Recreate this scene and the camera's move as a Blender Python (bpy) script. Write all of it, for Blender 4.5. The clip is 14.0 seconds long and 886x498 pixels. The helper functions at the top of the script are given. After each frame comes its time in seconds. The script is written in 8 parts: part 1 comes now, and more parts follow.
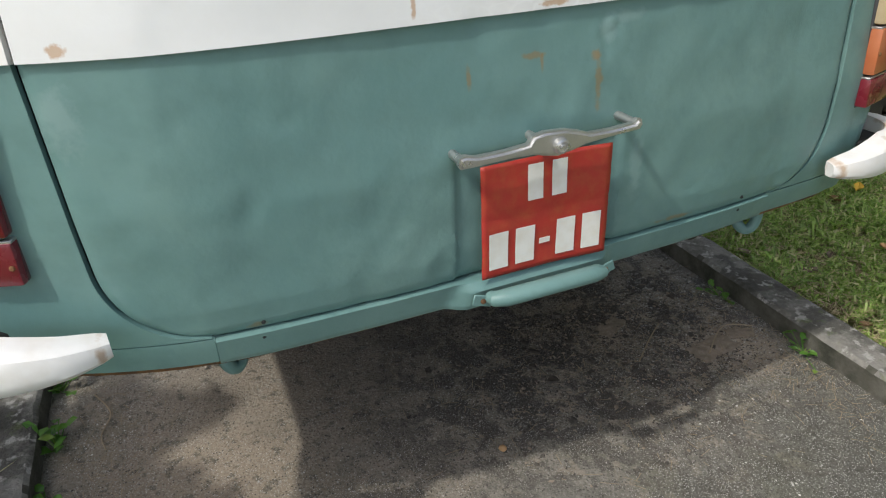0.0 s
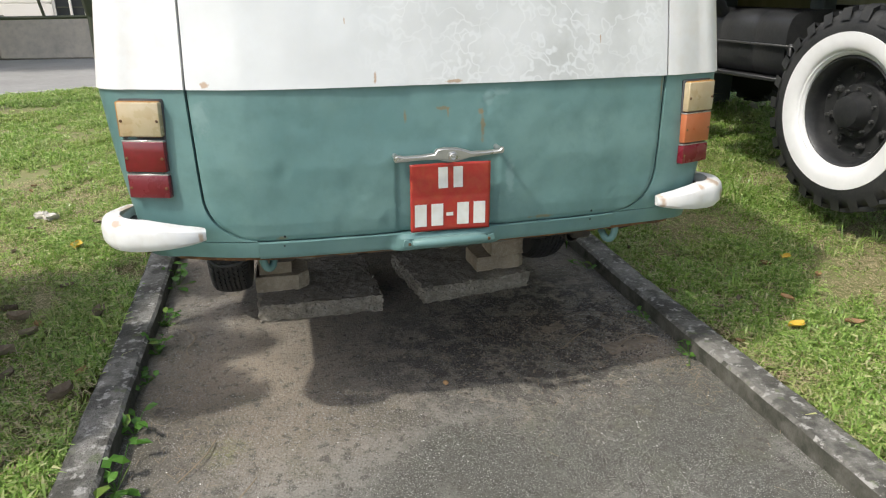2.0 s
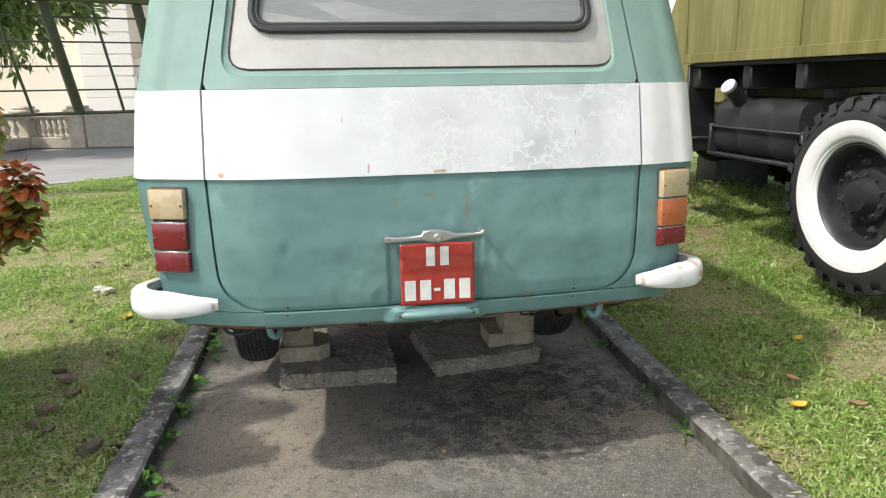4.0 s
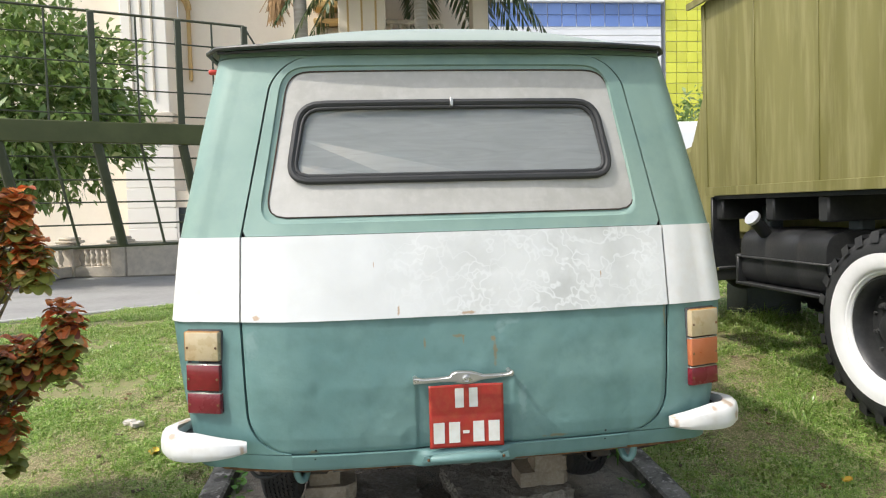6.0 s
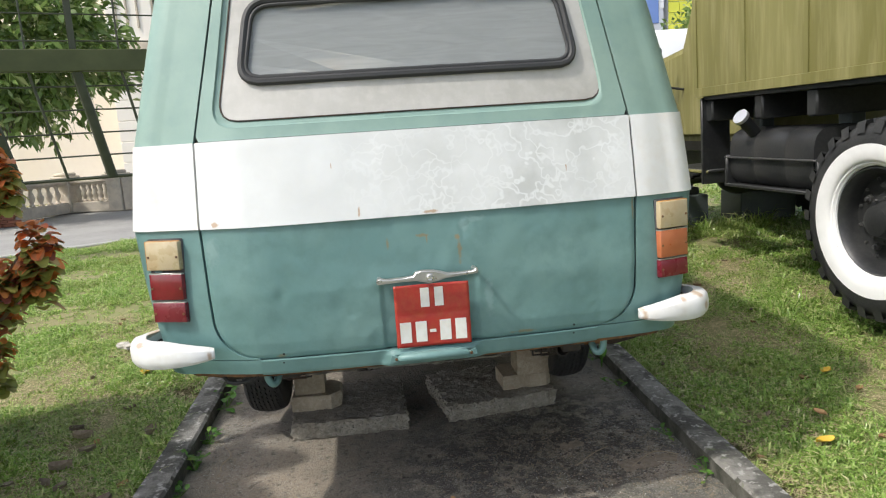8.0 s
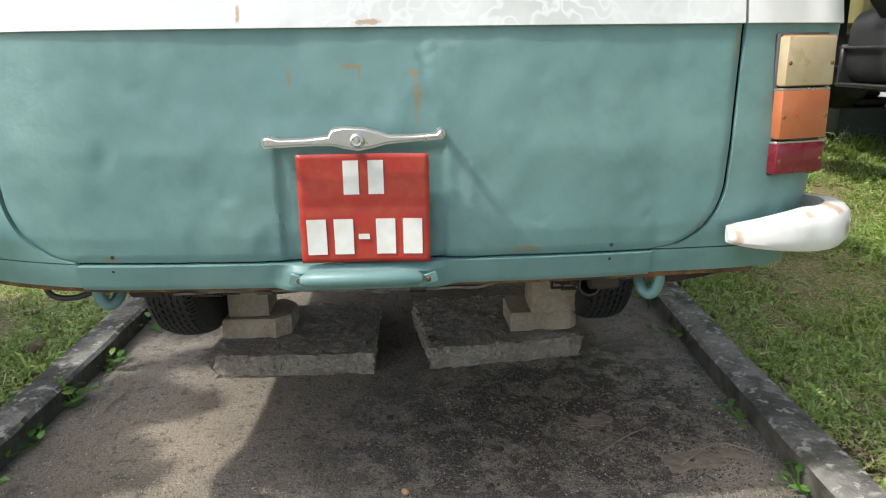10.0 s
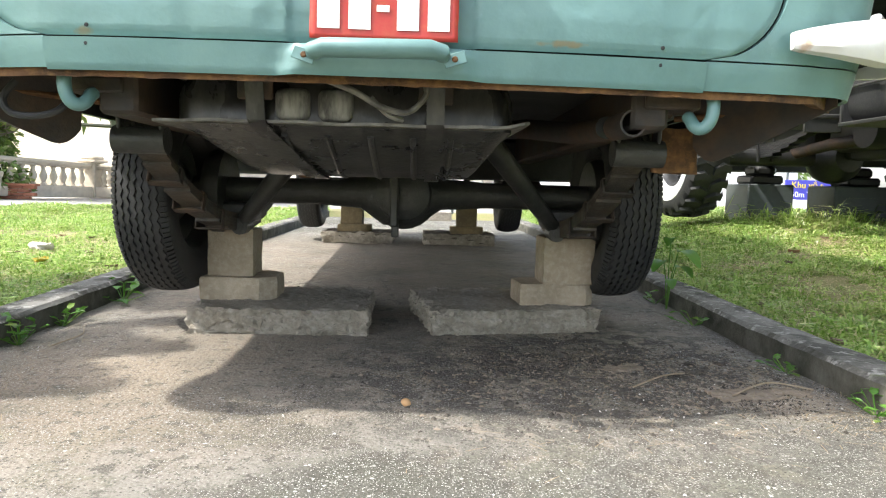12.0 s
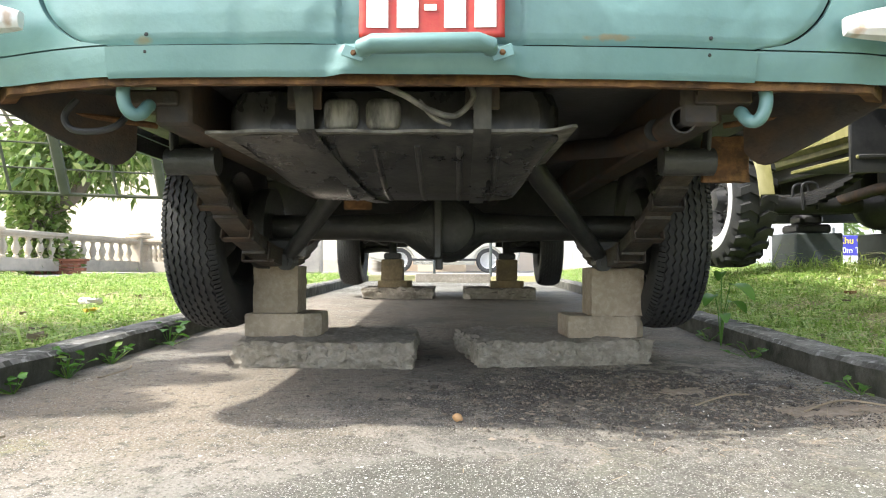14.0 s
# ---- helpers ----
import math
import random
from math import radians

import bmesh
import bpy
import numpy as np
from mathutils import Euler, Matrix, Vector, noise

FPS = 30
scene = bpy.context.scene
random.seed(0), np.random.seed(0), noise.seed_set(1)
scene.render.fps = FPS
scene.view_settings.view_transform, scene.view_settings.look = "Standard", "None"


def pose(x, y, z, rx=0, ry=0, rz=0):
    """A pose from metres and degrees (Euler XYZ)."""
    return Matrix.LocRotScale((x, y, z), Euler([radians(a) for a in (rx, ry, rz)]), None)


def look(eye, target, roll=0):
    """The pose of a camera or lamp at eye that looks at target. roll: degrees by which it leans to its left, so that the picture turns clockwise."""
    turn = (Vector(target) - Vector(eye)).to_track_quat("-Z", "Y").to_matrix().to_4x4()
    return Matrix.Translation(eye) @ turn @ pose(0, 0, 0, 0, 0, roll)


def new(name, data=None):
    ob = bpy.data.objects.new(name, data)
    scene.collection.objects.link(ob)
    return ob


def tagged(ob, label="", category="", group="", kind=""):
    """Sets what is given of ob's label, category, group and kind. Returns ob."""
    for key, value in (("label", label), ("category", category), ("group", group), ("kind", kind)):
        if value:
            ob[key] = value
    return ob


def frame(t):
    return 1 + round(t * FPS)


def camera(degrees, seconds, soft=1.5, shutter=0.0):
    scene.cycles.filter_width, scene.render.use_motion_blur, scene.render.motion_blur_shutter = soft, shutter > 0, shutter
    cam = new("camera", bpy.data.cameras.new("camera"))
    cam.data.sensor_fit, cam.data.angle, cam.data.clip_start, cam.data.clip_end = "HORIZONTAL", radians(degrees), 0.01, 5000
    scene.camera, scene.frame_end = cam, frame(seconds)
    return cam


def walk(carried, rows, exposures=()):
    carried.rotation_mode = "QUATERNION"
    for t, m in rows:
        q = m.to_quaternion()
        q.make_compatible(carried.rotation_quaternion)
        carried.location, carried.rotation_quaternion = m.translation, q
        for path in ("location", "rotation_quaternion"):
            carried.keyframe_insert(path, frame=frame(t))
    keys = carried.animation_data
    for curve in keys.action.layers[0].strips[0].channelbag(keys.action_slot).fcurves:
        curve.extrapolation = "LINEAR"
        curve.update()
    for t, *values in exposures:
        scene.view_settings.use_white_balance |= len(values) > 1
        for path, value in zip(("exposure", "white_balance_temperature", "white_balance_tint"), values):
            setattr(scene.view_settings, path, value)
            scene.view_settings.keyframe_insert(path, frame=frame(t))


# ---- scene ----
# camera and walk
cam = camera(65.3, 14.0, soft=1.15)
PATH = [
    (0, (-0.568, -0.97, 1.374), (0.057, 0.671, 0.416), -2.6),
    (0.5, (-0.585, -1.217, 1.41), (0.008, 0.486, 0.547), -0.9),
    (1, (-0.537, -1.478, 1.461), (0.0, 0.317, 0.761), -2.0),
    (1.5, (-0.463, -1.765, 1.429), (-0.01, 0.059, 0.744), -1.5),
    (2, (-0.494, -2.021, 1.432), (-0.069, -0.194, 0.738), -0.1),
    (2.2, (-0.498, -2.111, 1.422), (-0.105, -0.276, 0.73), 0.2),
    (4.3, (-0.285, -2.271, 1.486), (-0.024, -0.332, 1.069), -1.1),
    (4.5, (-0.289, -2.271, 1.493), (-0.035, -0.324, 1.109), -1.2),
    (5, (-0.291, -2.275, 1.511), (-0.061, -0.308, 1.225), -1.4),
    (5.5, (-0.295, -2.289, 1.531), (-0.077, -0.309, 1.357), -1.1),
    (6, (-0.298, -2.303, 1.541), (-0.098, -0.317, 1.426), -1.5),
    (6.5, (-0.301, -2.313, 1.547), (-0.123, -0.322, 1.466), -1.7),
    (7, (-0.298, -2.32, 1.544), (-0.137, -0.327, 1.482), -2.1),
    (7.5, (-0.256, -2.323, 1.508), (-0.087, -0.333, 1.401), -3.2),
    (8, (-0.154, -2.281, 1.441), (0.021, -0.316, 1.112), -3.8),
    (8.2, (-0.12, -2.227, 1.411), (0.086, -0.289, 0.965), -4.6),
    (10.3, (0.144, -1.247, 0.975), (0.144, 0.671, 0.409), -1.0),
    (10.5, (0.128, -1.221, 0.832), (0.146, 0.694, 0.254), -3.6),
    (11, (0.101, -1.2, 0.585), (0.182, 0.773, 0.27), -2.3),
    (11.5, (0.093, -1.239, 0.544), (0.167, 0.751, 0.357), -1.0),
    (12, (0.069, -1.223, 0.471), (0.137, 0.769, 0.307), 1.5),
    (12.5, (0.051, -1.204, 0.385), (0.117, 0.786, 0.199), 1.5),
    (13, (0.048, -1.2, 0.335), (0.087, 0.786, 0.11), -0.3),
    (13.5, (0.046, -1.201, 0.328), (0.042, 0.792, 0.167), -1.0),
    (14, (0.045, -1.204, 0.332), (0.004, 0.795, 0.377), 0.2),
]
EXPOSURE = [(0, 0.27), (0.5, 0.34), (1.5, 0.5), (2.2, 0.55), (4.3, 0.76), (6.5, 0.66), (8.2, 0.64), (10.5, 1.16), (11.2, 1.58), (14, 1.87)]
walk(cam, [(t, look(eye, target, roll)) for t, eye, target, roll in PATH], EXPOSURE)

# sky and sun
SUN_TO = Vector((-0.73, -0.29, 1.0)).normalized()
world = bpy.data.worlds.new("sky_world")
scene.world = world
world.use_nodes = True
wn = world.node_tree.nodes
sky = wn.new("ShaderNodeTexSky")
sky.sky_type = "NISHITA"
sky.sun_disc = False
sky.sun_elevation = math.asin(SUN_TO.z)
sky.sun_rotation = math.atan2(SUN_TO.x, SUN_TO.y)
sky.air_density, sky.dust_density, sky.ozone_density = 1.0, 3.0, 0.9
haze = wn.new("ShaderNodeHueSaturation")
haze.inputs["Saturation"].default_value = 0.68
world.node_tree.links.new(sky.outputs[0], haze.inputs["Color"])
world.node_tree.links.new(haze.outputs[0], wn["Background"].inputs[0])
wn["Background"].inputs[1].default_value = 0.172
sun_data = bpy.data.lights.new("sun", "SUN")
sun_data.energy, sun_data.angle, sun_data.color = 1.95, radians(1.4), (1.0, 0.96, 0.89)
sun = new("sun", sun_data)
sun.matrix_world = look(SUN_TO * 30, (0, 0, 0))


# materials
def shader(name, base, rough=0.5, metal=0.0, vary=None, scale=3.0, amount=0.5, fine=None, fine_scale=60.0, fine_amount=0.3,
           bump=0.0, bump_scale=120.0, rough_vary=0.1, per_object=0.0, coat=0.0, stretch=(1, 1, 1), detail=6):
    """A surface with a base colour, a large-scale second colour, a fine grain and relief."""
    m = bpy.data.materials.new(name)
    m.use_nodes = True
    nt = m.node_tree
    n, l = nt.nodes, nt.links
    bsdf = n["Principled BSDF"]
    tex = n.new("ShaderNodeTexCoord")
    mapn = n.new("ShaderNodeMapping")
    mapn.inputs["Scale"].default_value = stretch
    l.new(tex.outputs["Object"], mapn.inputs[0])
    def noise_node(s, d=detail, r=0.6):
        x = n.new("ShaderNodeTexNoise")
        x.inputs["Scale"].default_value, x.inputs["Detail"].default_value, x.inputs["Roughness"].default_value = s, d, r
        l.new(mapn.outputs[0], x.inputs["Vector"])
        return x
    def ramp(src, lo, hi, a, b):
        x = n.new("ShaderNodeMapRange")
        x.inputs[1].default_value, x.inputs[2].default_value, x.inputs[3].default_value, x.inputs[4].default_value = lo, hi, a, b
        l.new(src, x.inputs[0])
        return x.outputs[0]
    def mix(fac, a, b, mode="MIX"):
        x = n.new("ShaderNodeMix")
        x.data_type, x.blend_type = "RGBA", mode
        for sock, v in ((x.inputs[0], fac), (x.inputs[6], a), (x.inputs[7], b)):
            if hasattr(v, "is_linked"):
                l.new(v, sock)
            elif isinstance(v, tuple):
                sock.default_value = (*v, 1.0)[:4]
            else:
                sock.default_value = v
        return x.outputs[2]
    colour = tuple(base)
    big = noise_node(scale)
    if vary:
        colour = mix(ramp(big.outputs[0], 0.38, 0.66, 0.0, amount), colour, tuple(vary))
    if fine:
        colour = mix(ramp(noise_node(fine_scale, 4).outputs[0], 0.45, 0.7, 0.0, fine_amount), colour, tuple(fine))
    if per_object:
        info = n.new("ShaderNodeObjectInfo")
        hsv = n.new("ShaderNodeHueSaturation")
        l.new(ramp(info.outputs["Random"], 0, 1, 1 - per_object, 1 + per_object), hsv.inputs["Value"])
        if isinstance(colour, tuple):
            hsv.inputs["Color"].default_value = (*colour, 1)
        else:
            l.new(colour, hsv.inputs["Color"])
        colour = hsv.outputs[0]
    if isinstance(colour, tuple):
        bsdf.inputs["Base Color"].default_value = (*colour, 1)
    else:
        l.new(colour, bsdf.inputs["Base Color"])
    l.new(ramp(big.outputs[0], 0.3, 0.7, max(rough - rough_vary, 0.03), min(rough + rough_vary, 1)), bsdf.inputs["Roughness"])
    bsdf.inputs["Metallic"].default_value = metal
    bsdf.inputs["Coat Weight"].default_value = coat
    if bump:
        b = n.new("ShaderNodeBump")
        b.inputs["Strength"].default_value, b.inputs["Distance"].default_value = min(bump, 1.0), 0.004 * max(bump, 1.0)
        l.new(noise_node(bump_scale, 5).outputs[0], b.inputs["Height"])
        l.new(b.outputs[0], bsdf.inputs["Normal"])
    return m, dict(n=n, l=l, noise=noise_node, ramp=ramp, mix=mix, bsdf=bsdf, colour=colour, map=mapn, tex=tex)


def blotch(k, at, reach, lo=0.4, hi=1.0, rag=30.0):
    """A ragged spot round a place: reach gives its half-size along x, y, z."""
    sub = k["n"].new("ShaderNodeVectorMath")
    sub.operation = "SUBTRACT"
    k["l"].new(k["tex"].outputs["Object"], sub.inputs[0])
    sub.inputs[1].default_value = at
    mul = k["n"].new("ShaderNodeVectorMath")
    mul.operation = "MULTIPLY"
    k["l"].new(sub.outputs[0], mul.inputs[0])
    mul.inputs[1].default_value = [1 / r for r in reach]
    ln = k["n"].new("ShaderNodeVectorMath")
    ln.operation = "LENGTH"
    k["l"].new(mul.outputs[0], ln.inputs[0])
    add = k["n"].new("ShaderNodeMath")
    add.operation = "ADD"
    k["l"].new(ln.outputs["Value"], add.inputs[0])
    k["l"].new(k["ramp"](k["noise"](rag, 5).outputs[0], 0.3, 0.7, -0.5, 0.5), add.inputs[1])
    return k["ramp"](add.outputs[0], lo, hi, 0.65, 0.0)


M = {}
def add_mat(key, *args, **kw):
    M[key] = shader(key, *args, **kw)[0]


TEAL = (0.116, 0.226, 0.219)
def make_teal():
    """Faded brush-painted green with chalky patches and rust blooms."""
    m, k = shader("teal_paint", TEAL, 0.42, 0, (0.158, 0.272, 0.252), 2.6, 0.9, (0.1, 0.19, 0.182), 14.0, 0.6, 0.25, 55, 0.1, detail=9)
    rust = k["noise"](7.0, 9, 0.7)
    fac = k["ramp"](rust.outputs[0], 0.71, 0.76, 0.0, 0.75)
    c = k["mix"](fac, k["colour"], (0.2, 0.12, 0.05))
    for at, reach in (((0.107, 0, 1.05), (0.008, 9, 0.05)), ((0.104, 0, 1.093), (0.011, 9, 0.01)), ((-0.02, 0, 1.108), (0.022, 9, 0.006)), ((-0.002, 0, 1.095), (0.0035, 9, 0.016)), ((-0.135, 0, 1.088), (0.005, 9, 0.022)), ((-0.52, 0, 0.735), (0.02, 9, 0.008)), ((0.32, 0, 0.74), (0.05, 9, 0.006)), ((0.74, 0, 1.15), (0.006, 9, 0.05))):
        c = k["mix"](blotch(k, at, reach, rag=45.0), c, (0.24, 0.165, 0.07))
    for at, reach in (((0.13, 0, 1.135), (0.022, 9, 0.03)), ((0.17, 0, 1.15), (0.04, 9, 0.012)), ((0.2, 0, 0.86), (0.02, 9, 0.07)), ((-0.72, 0, 1.1), (0.03, 9, 0.06))):
        c = k["mix"](blotch(k, at, reach), c, (0.2, 0.31, 0.3))
    k["l"].new(c, k["bsdf"].inputs["Base Color"])
    return m


M["teal"] = make_teal()
M["teal_faded"] = shader("teal_faded", (0.2, 0.31, 0.27), 0.48, 0, (0.25, 0.36, 0.31), 1.6, 0.9, (0.16, 0.26, 0.235), 11.0, 0.4, 0.12, 45, 0.08)[0]


def make_white():
    """White brushed paint, crazed and grey where it is worn thin."""
    m, k = shader("white_paint", (0.74, 0.755, 0.75), 0.4, 0, (0.62, 0.63, 0.62), 2.5, 0.6, (0.7, 0.7, 0.68), 30, 0.3, 0.1, 60, 0.1)
    sep = k["n"].new("ShaderNodeSeparateXYZ")
    k["l"].new(k["tex"].outputs["Object"], sep.inputs[0])
    # the worn patch, round a point of the panel
    dist = k["n"].new("ShaderNodeVectorMath")
    dist.operation = "DISTANCE"
    k["l"].new(k["tex"].outputs["Object"], dist.inputs[0])
    dist.inputs[1].default_value = (0.31, 0.08, 1.37)
    patch = k["ramp"](dist.outputs["Value"], 0.05, 0.62, 1.0, 0.0)
    warp = k["noise"](6.0, 3)
    vec = k["mix"](0.42, k["tex"].outputs["Object"], warp.outputs["Color"])
    vor = k["n"].new("ShaderNodeTexVoronoi")
    vor.feature = "DISTANCE_TO_EDGE"
    vor.inputs["Scale"].default_value = 11.0
    k["l"].new(vec, vor.inputs["Vector"])
    crack = k["ramp"](vor.outputs["Distance"], 0.015, 0.08, 0.0, 1.0)
    worn = k["n"].new("ShaderNodeMath")
    worn.operation = "MULTIPLY"
    k["l"].new(crack, worn.inputs[0])
    blot = k["noise"](3.5, 6)
    both = k["n"].new("ShaderNodeMath")
    both.operation = "MULTIPLY"
    k["l"].new(k["ramp"](blot.outputs[0], 0.4, 0.6, 0.25, 1.0), both.inputs[0])
    k["l"].new(patch, both.inputs[1])
    k["l"].new(both.outputs[0], worn.inputs[1])
    c = k["mix"](worn.outputs[0], k["colour"], (0.5, 0.51, 0.49))
    rust = k["noise"](11.0, 8, 0.7)
    c = k["mix"](k["ramp"](rust.outputs[0], 0.73, 0.77, 0, 0.7), c, (0.45, 0.26, 0.1))
    for at, reach in (((-0.697, 0, 1.193), (0.013, 9, 0.013)), ((-0.22, 0, 1.205), (0.005, 9, 0.02)), ((0.02, 0, 1.187), (0.03, 9, 0.006)), ((-0.3, 0, 1.36), (0.0022, 9, 0.012)), ((0.5, 0, 1.3), (0.0022, 9, 0.016))):
        c = k["mix"](blotch(k, at, reach, 0.5, 0.9, 50.0), c, (0.4, 0.2, 0.05))
    k["l"].new(c, k["bsdf"].inputs["Base Color"])
    return m


M["white"] = make_white()
add_mat("plain_white", (0.8, 0.8, 0.79), 0.38, 0, (0.68, 0.69, 0.68), 5, 0.5, (0.5, 0.36, 0.2), 14, 0.14, 0.08, 50)
def make_bumper():
    """White enamel, chipped and rusting at the tips and along the top edge."""
    m, k = shader("bumper_white", (0.78, 0.78, 0.77), 0.36, 0, (0.62, 0.62, 0.6), 7, 0.6, (0.5, 0.42, 0.3), 16, 0.22, 0.1, 50)
    c = k["colour"]
    for at, reach in (((0.752, 0, 0.768), (0.014, 9, 0.03)), ((0.97, 0, 0.81), (0.022, 9, 0.01)), ((1.0, 0, 0.765), (0.012, 9, 0.018)), ((0.9, 0, 0.802), (0.012, 9, 0.008)), ((-0.75, 0, 0.765), (0.008, 9, 0.02)), ((-0.98, 0, 0.81), (0.02, 9, 0.007))):
        c = k["mix"](blotch(k, at, reach), c, (0.36, 0.2, 0.07))
    k["l"].new(c, k["bsdf"].inputs["Base Color"])
    return m


M["bumper_white"] = make_bumper()
add_mat("roof_paint", (0.33, 0.375, 0.335), 0.6, 0, (0.27, 0.325, 0.285), 1.5, 0.7, bump=0.1, bump_scale=40)
add_mat("grey_panel", (0.46, 0.45, 0.42), 0.5, 0, (0.36, 0.35, 0.32), 3.5, 0.8, (0.54, 0.53, 0.5), 25, 0.4, 0.1, 80)
add_mat("rubber", (0.028, 0.029, 0.03), 0.6, 0, (0.05, 0.05, 0.05), 6, 0.5, bump=0.2, bump_scale=150)
add_mat("tyre", (0.017, 0.0185, 0.0195), 0.62, 0, (0.045, 0.045, 0.044), 7, 0.6, (0.06, 0.058, 0.05), 60, 0.3, 0.4, 180)
add_mat("dark_gap", (0.012, 0.014, 0.014), 0.8)
add_mat("chrome_dull", (0.55, 0.55, 0.54), 0.34, 0.85, (0.42, 0.42, 0.4), 30, 0.6, bump=0.2, bump_scale=160)
add_mat("plate_red", (0.42, 0.035, 0.025), 0.42, 0, (0.34, 0.03, 0.022), 14, 0.7, (0.4, 0.12, 0.04), 40, 0.35, 0.15, 90)
add_mat("plate_white", (0.76, 0.76, 0.72), 0.45, 0, (0.6, 0.55, 0.45), 30, 0.4)
add_mat("lens_cream", (0.46, 0.37, 0.22), 0.3, 0, (0.56, 0.48, 0.33), 14, 0.8, (0.4, 0.2, 0.05), 10, 0.3, coat=0.3)
add_mat("lens_red", (0.15, 0.006, 0.013), 0.2, 0, (0.24, 0.015, 0.025), 16, 0.6, (0.1, 0.01, 0.01), 40, 0.3, coat=0.5)
add_mat("lens_dark_red", (0.14, 0.008, 0.018), 0.28, 0, (0.2, 0.016, 0.03), 16, 0.6, coat=0.4)
add_mat("lens_amber", (0.42, 0.2, 0.045), 0.35, 0, (0.3, 0.13, 0.03), 18, 0.8)
add_mat("lens_orange", (0.42, 0.12, 0.045), 0.34, 0, (0.48, 0.17, 0.075), 14, 0.6, coat=0.3)
add_mat("rusty_edge", (0.15, 0.07, 0.028), 0.85, 0.1, (0.05, 0.03, 0.018), 9, 1.0, (0.32, 0.17, 0.06), 38, 0.6, 0.6, 120)
add_mat("underseal", (0.026, 0.029, 0.028), 0.42, 0, (0.055, 0.054, 0.048), 6, 0.8, (0.09, 0.088, 0.08), 45, 0.3, 0.5, 90)
add_mat("rusty_dark", (0.032, 0.028, 0.024), 0.65, 0.1, (0.1, 0.056, 0.03), 9, 0.7, (0.016, 0.016, 0.016), 35, 0.5, 0.5, 90)
add_mat("tank_black", (0.02, 0.02, 0.02), 0.3, 0.1, (0.05, 0.048, 0.044), 6, 0.9, (0.12, 0.115, 0.1), 24, 0.4, 0.3, 60, stretch=(1, 1, 0.5))
add_mat("spring_steel", (0.04, 0.037, 0.033), 0.6, 0.2, (0.095, 0.07, 0.05), 10, 0.9, (0.16, 0.145, 0.125), 50, 0.35, 0.6, 90)
add_mat("tank_edge", (0.2, 0.19, 0.165), 0.6, 0.2, (0.05, 0.047, 0.042), 25, 0.8)
add_mat("block_stone", (0.45, 0.37, 0.265), 0.9, 0, (0.32, 0.265, 0.19), 8, 0.9, (0.58, 0.51, 0.4), 55, 0.5, 1.2, 110, per_object=0.1)
add_mat("tank_chalk", (0.05, 0.048, 0.044), 0.7, 0, (0.3, 0.29, 0.26), 14, 1.0, (0.36, 0.35, 0.32), 45, 0.5, 0.4, 80, stretch=(1.6, 1, 0.45))
# ochre stone, darkened to carry the shade under the van's front
add_mat("block_ochre_shaded", (0.2, 0.15, 0.075), 0.92, 0, (0.12, 0.1, 0.065), 8, 0.9, (0.28, 0.22, 0.13), 55, 0.5, 1.2, 110, per_object=0.15)
# soiled concrete with that same shade put into its colour
add_mat("slab_dirty_shaded", (0.13, 0.11, 0.085), 0.95, 0, (0.075, 0.065, 0.05), 6, 0.9, (0.24, 0.21, 0.17), 48, 0.5, 1.6, 95)
add_mat("slab_concrete", (0.3, 0.265, 0.215), 0.92, 0, (0.19, 0.17, 0.135), 5, 0.9, (0.46, 0.43, 0.37), 48, 0.55, 1.6, 95, per_object=0.06)
def make_kerb():
    """Weathered kerb top: grey cement under black algae, with pale lichen spots and worn edges."""
    m, k = shader("kerb_moss", (0.22, 0.213, 0.19), 0.93, 0, (0.075, 0.072, 0.06), 5.5, 1.0, (0.3, 0.29, 0.26), 60, 0.5, 2.0, 80, detail=9)
    c = k["colour"]
    c = k["mix"](k["ramp"](k["noise"](7, 8, 0.62).outputs[0], 0.48, 0.56, 0.0, 0.7), c, (0.05, 0.049, 0.04))
    c = k["mix"](k["ramp"](k["noise"](24, 8, 0.6).outputs[0], 0.56, 0.62, 0.0, 0.75), c, (0.42, 0.41, 0.38))
    c = k["mix"](k["ramp"](k["noise"](15, 7, 0.6).outputs[0], 0.6, 0.66, 0.0, 0.6), c, (0.1, 0.125, 0.05))
    k["l"].new(c, k["bsdf"].inputs["Base Color"])
    M["kerb_moss"] = m


make_kerb()
# for the kerb's side faces only: much darker than its top
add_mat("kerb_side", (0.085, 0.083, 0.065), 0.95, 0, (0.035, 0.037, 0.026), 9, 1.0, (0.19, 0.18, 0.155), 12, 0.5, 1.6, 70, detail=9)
add_mat("slab_edge", (0.32, 0.285, 0.225), 0.95, 0, (0.17, 0.155, 0.118), 9, 0.9, (0.46, 0.425, 0.355), 45, 0.6, 2.4, 75)
add_mat("nut_grey", (0.085, 0.085, 0.082), 0.4, 0.3, (0.05, 0.05, 0.05), 40, 0.6)
add_mat("olive", (0.144, 0.133, 0.038), 0.5, 0, (0.2, 0.185, 0.062), 2.2, 0.9, (0.29, 0.265, 0.12), 11, 0.6, 0.12, 30, stretch=(1, 1.6, 0.16), detail=8)
add_mat("truck_black", (0.02, 0.021, 0.022), 0.42, 0.1, (0.04, 0.041, 0.04), 5, 0.6, (0.06, 0.058, 0.055), 40, 0.25, 0.3, 80)
add_mat("whitewall", (0.8, 0.8, 0.79), 0.55, 0, (0.7, 0.7, 0.68), 8, 0.6, bump=0.15, bump_scale=60)
add_mat("pad_grey", (0.075, 0.09, 0.09), 0.5, 0, (0.1, 0.12, 0.12), 3, 0.7, (0.05, 0.06, 0.06), 20, 0.4, 0.2, 60)
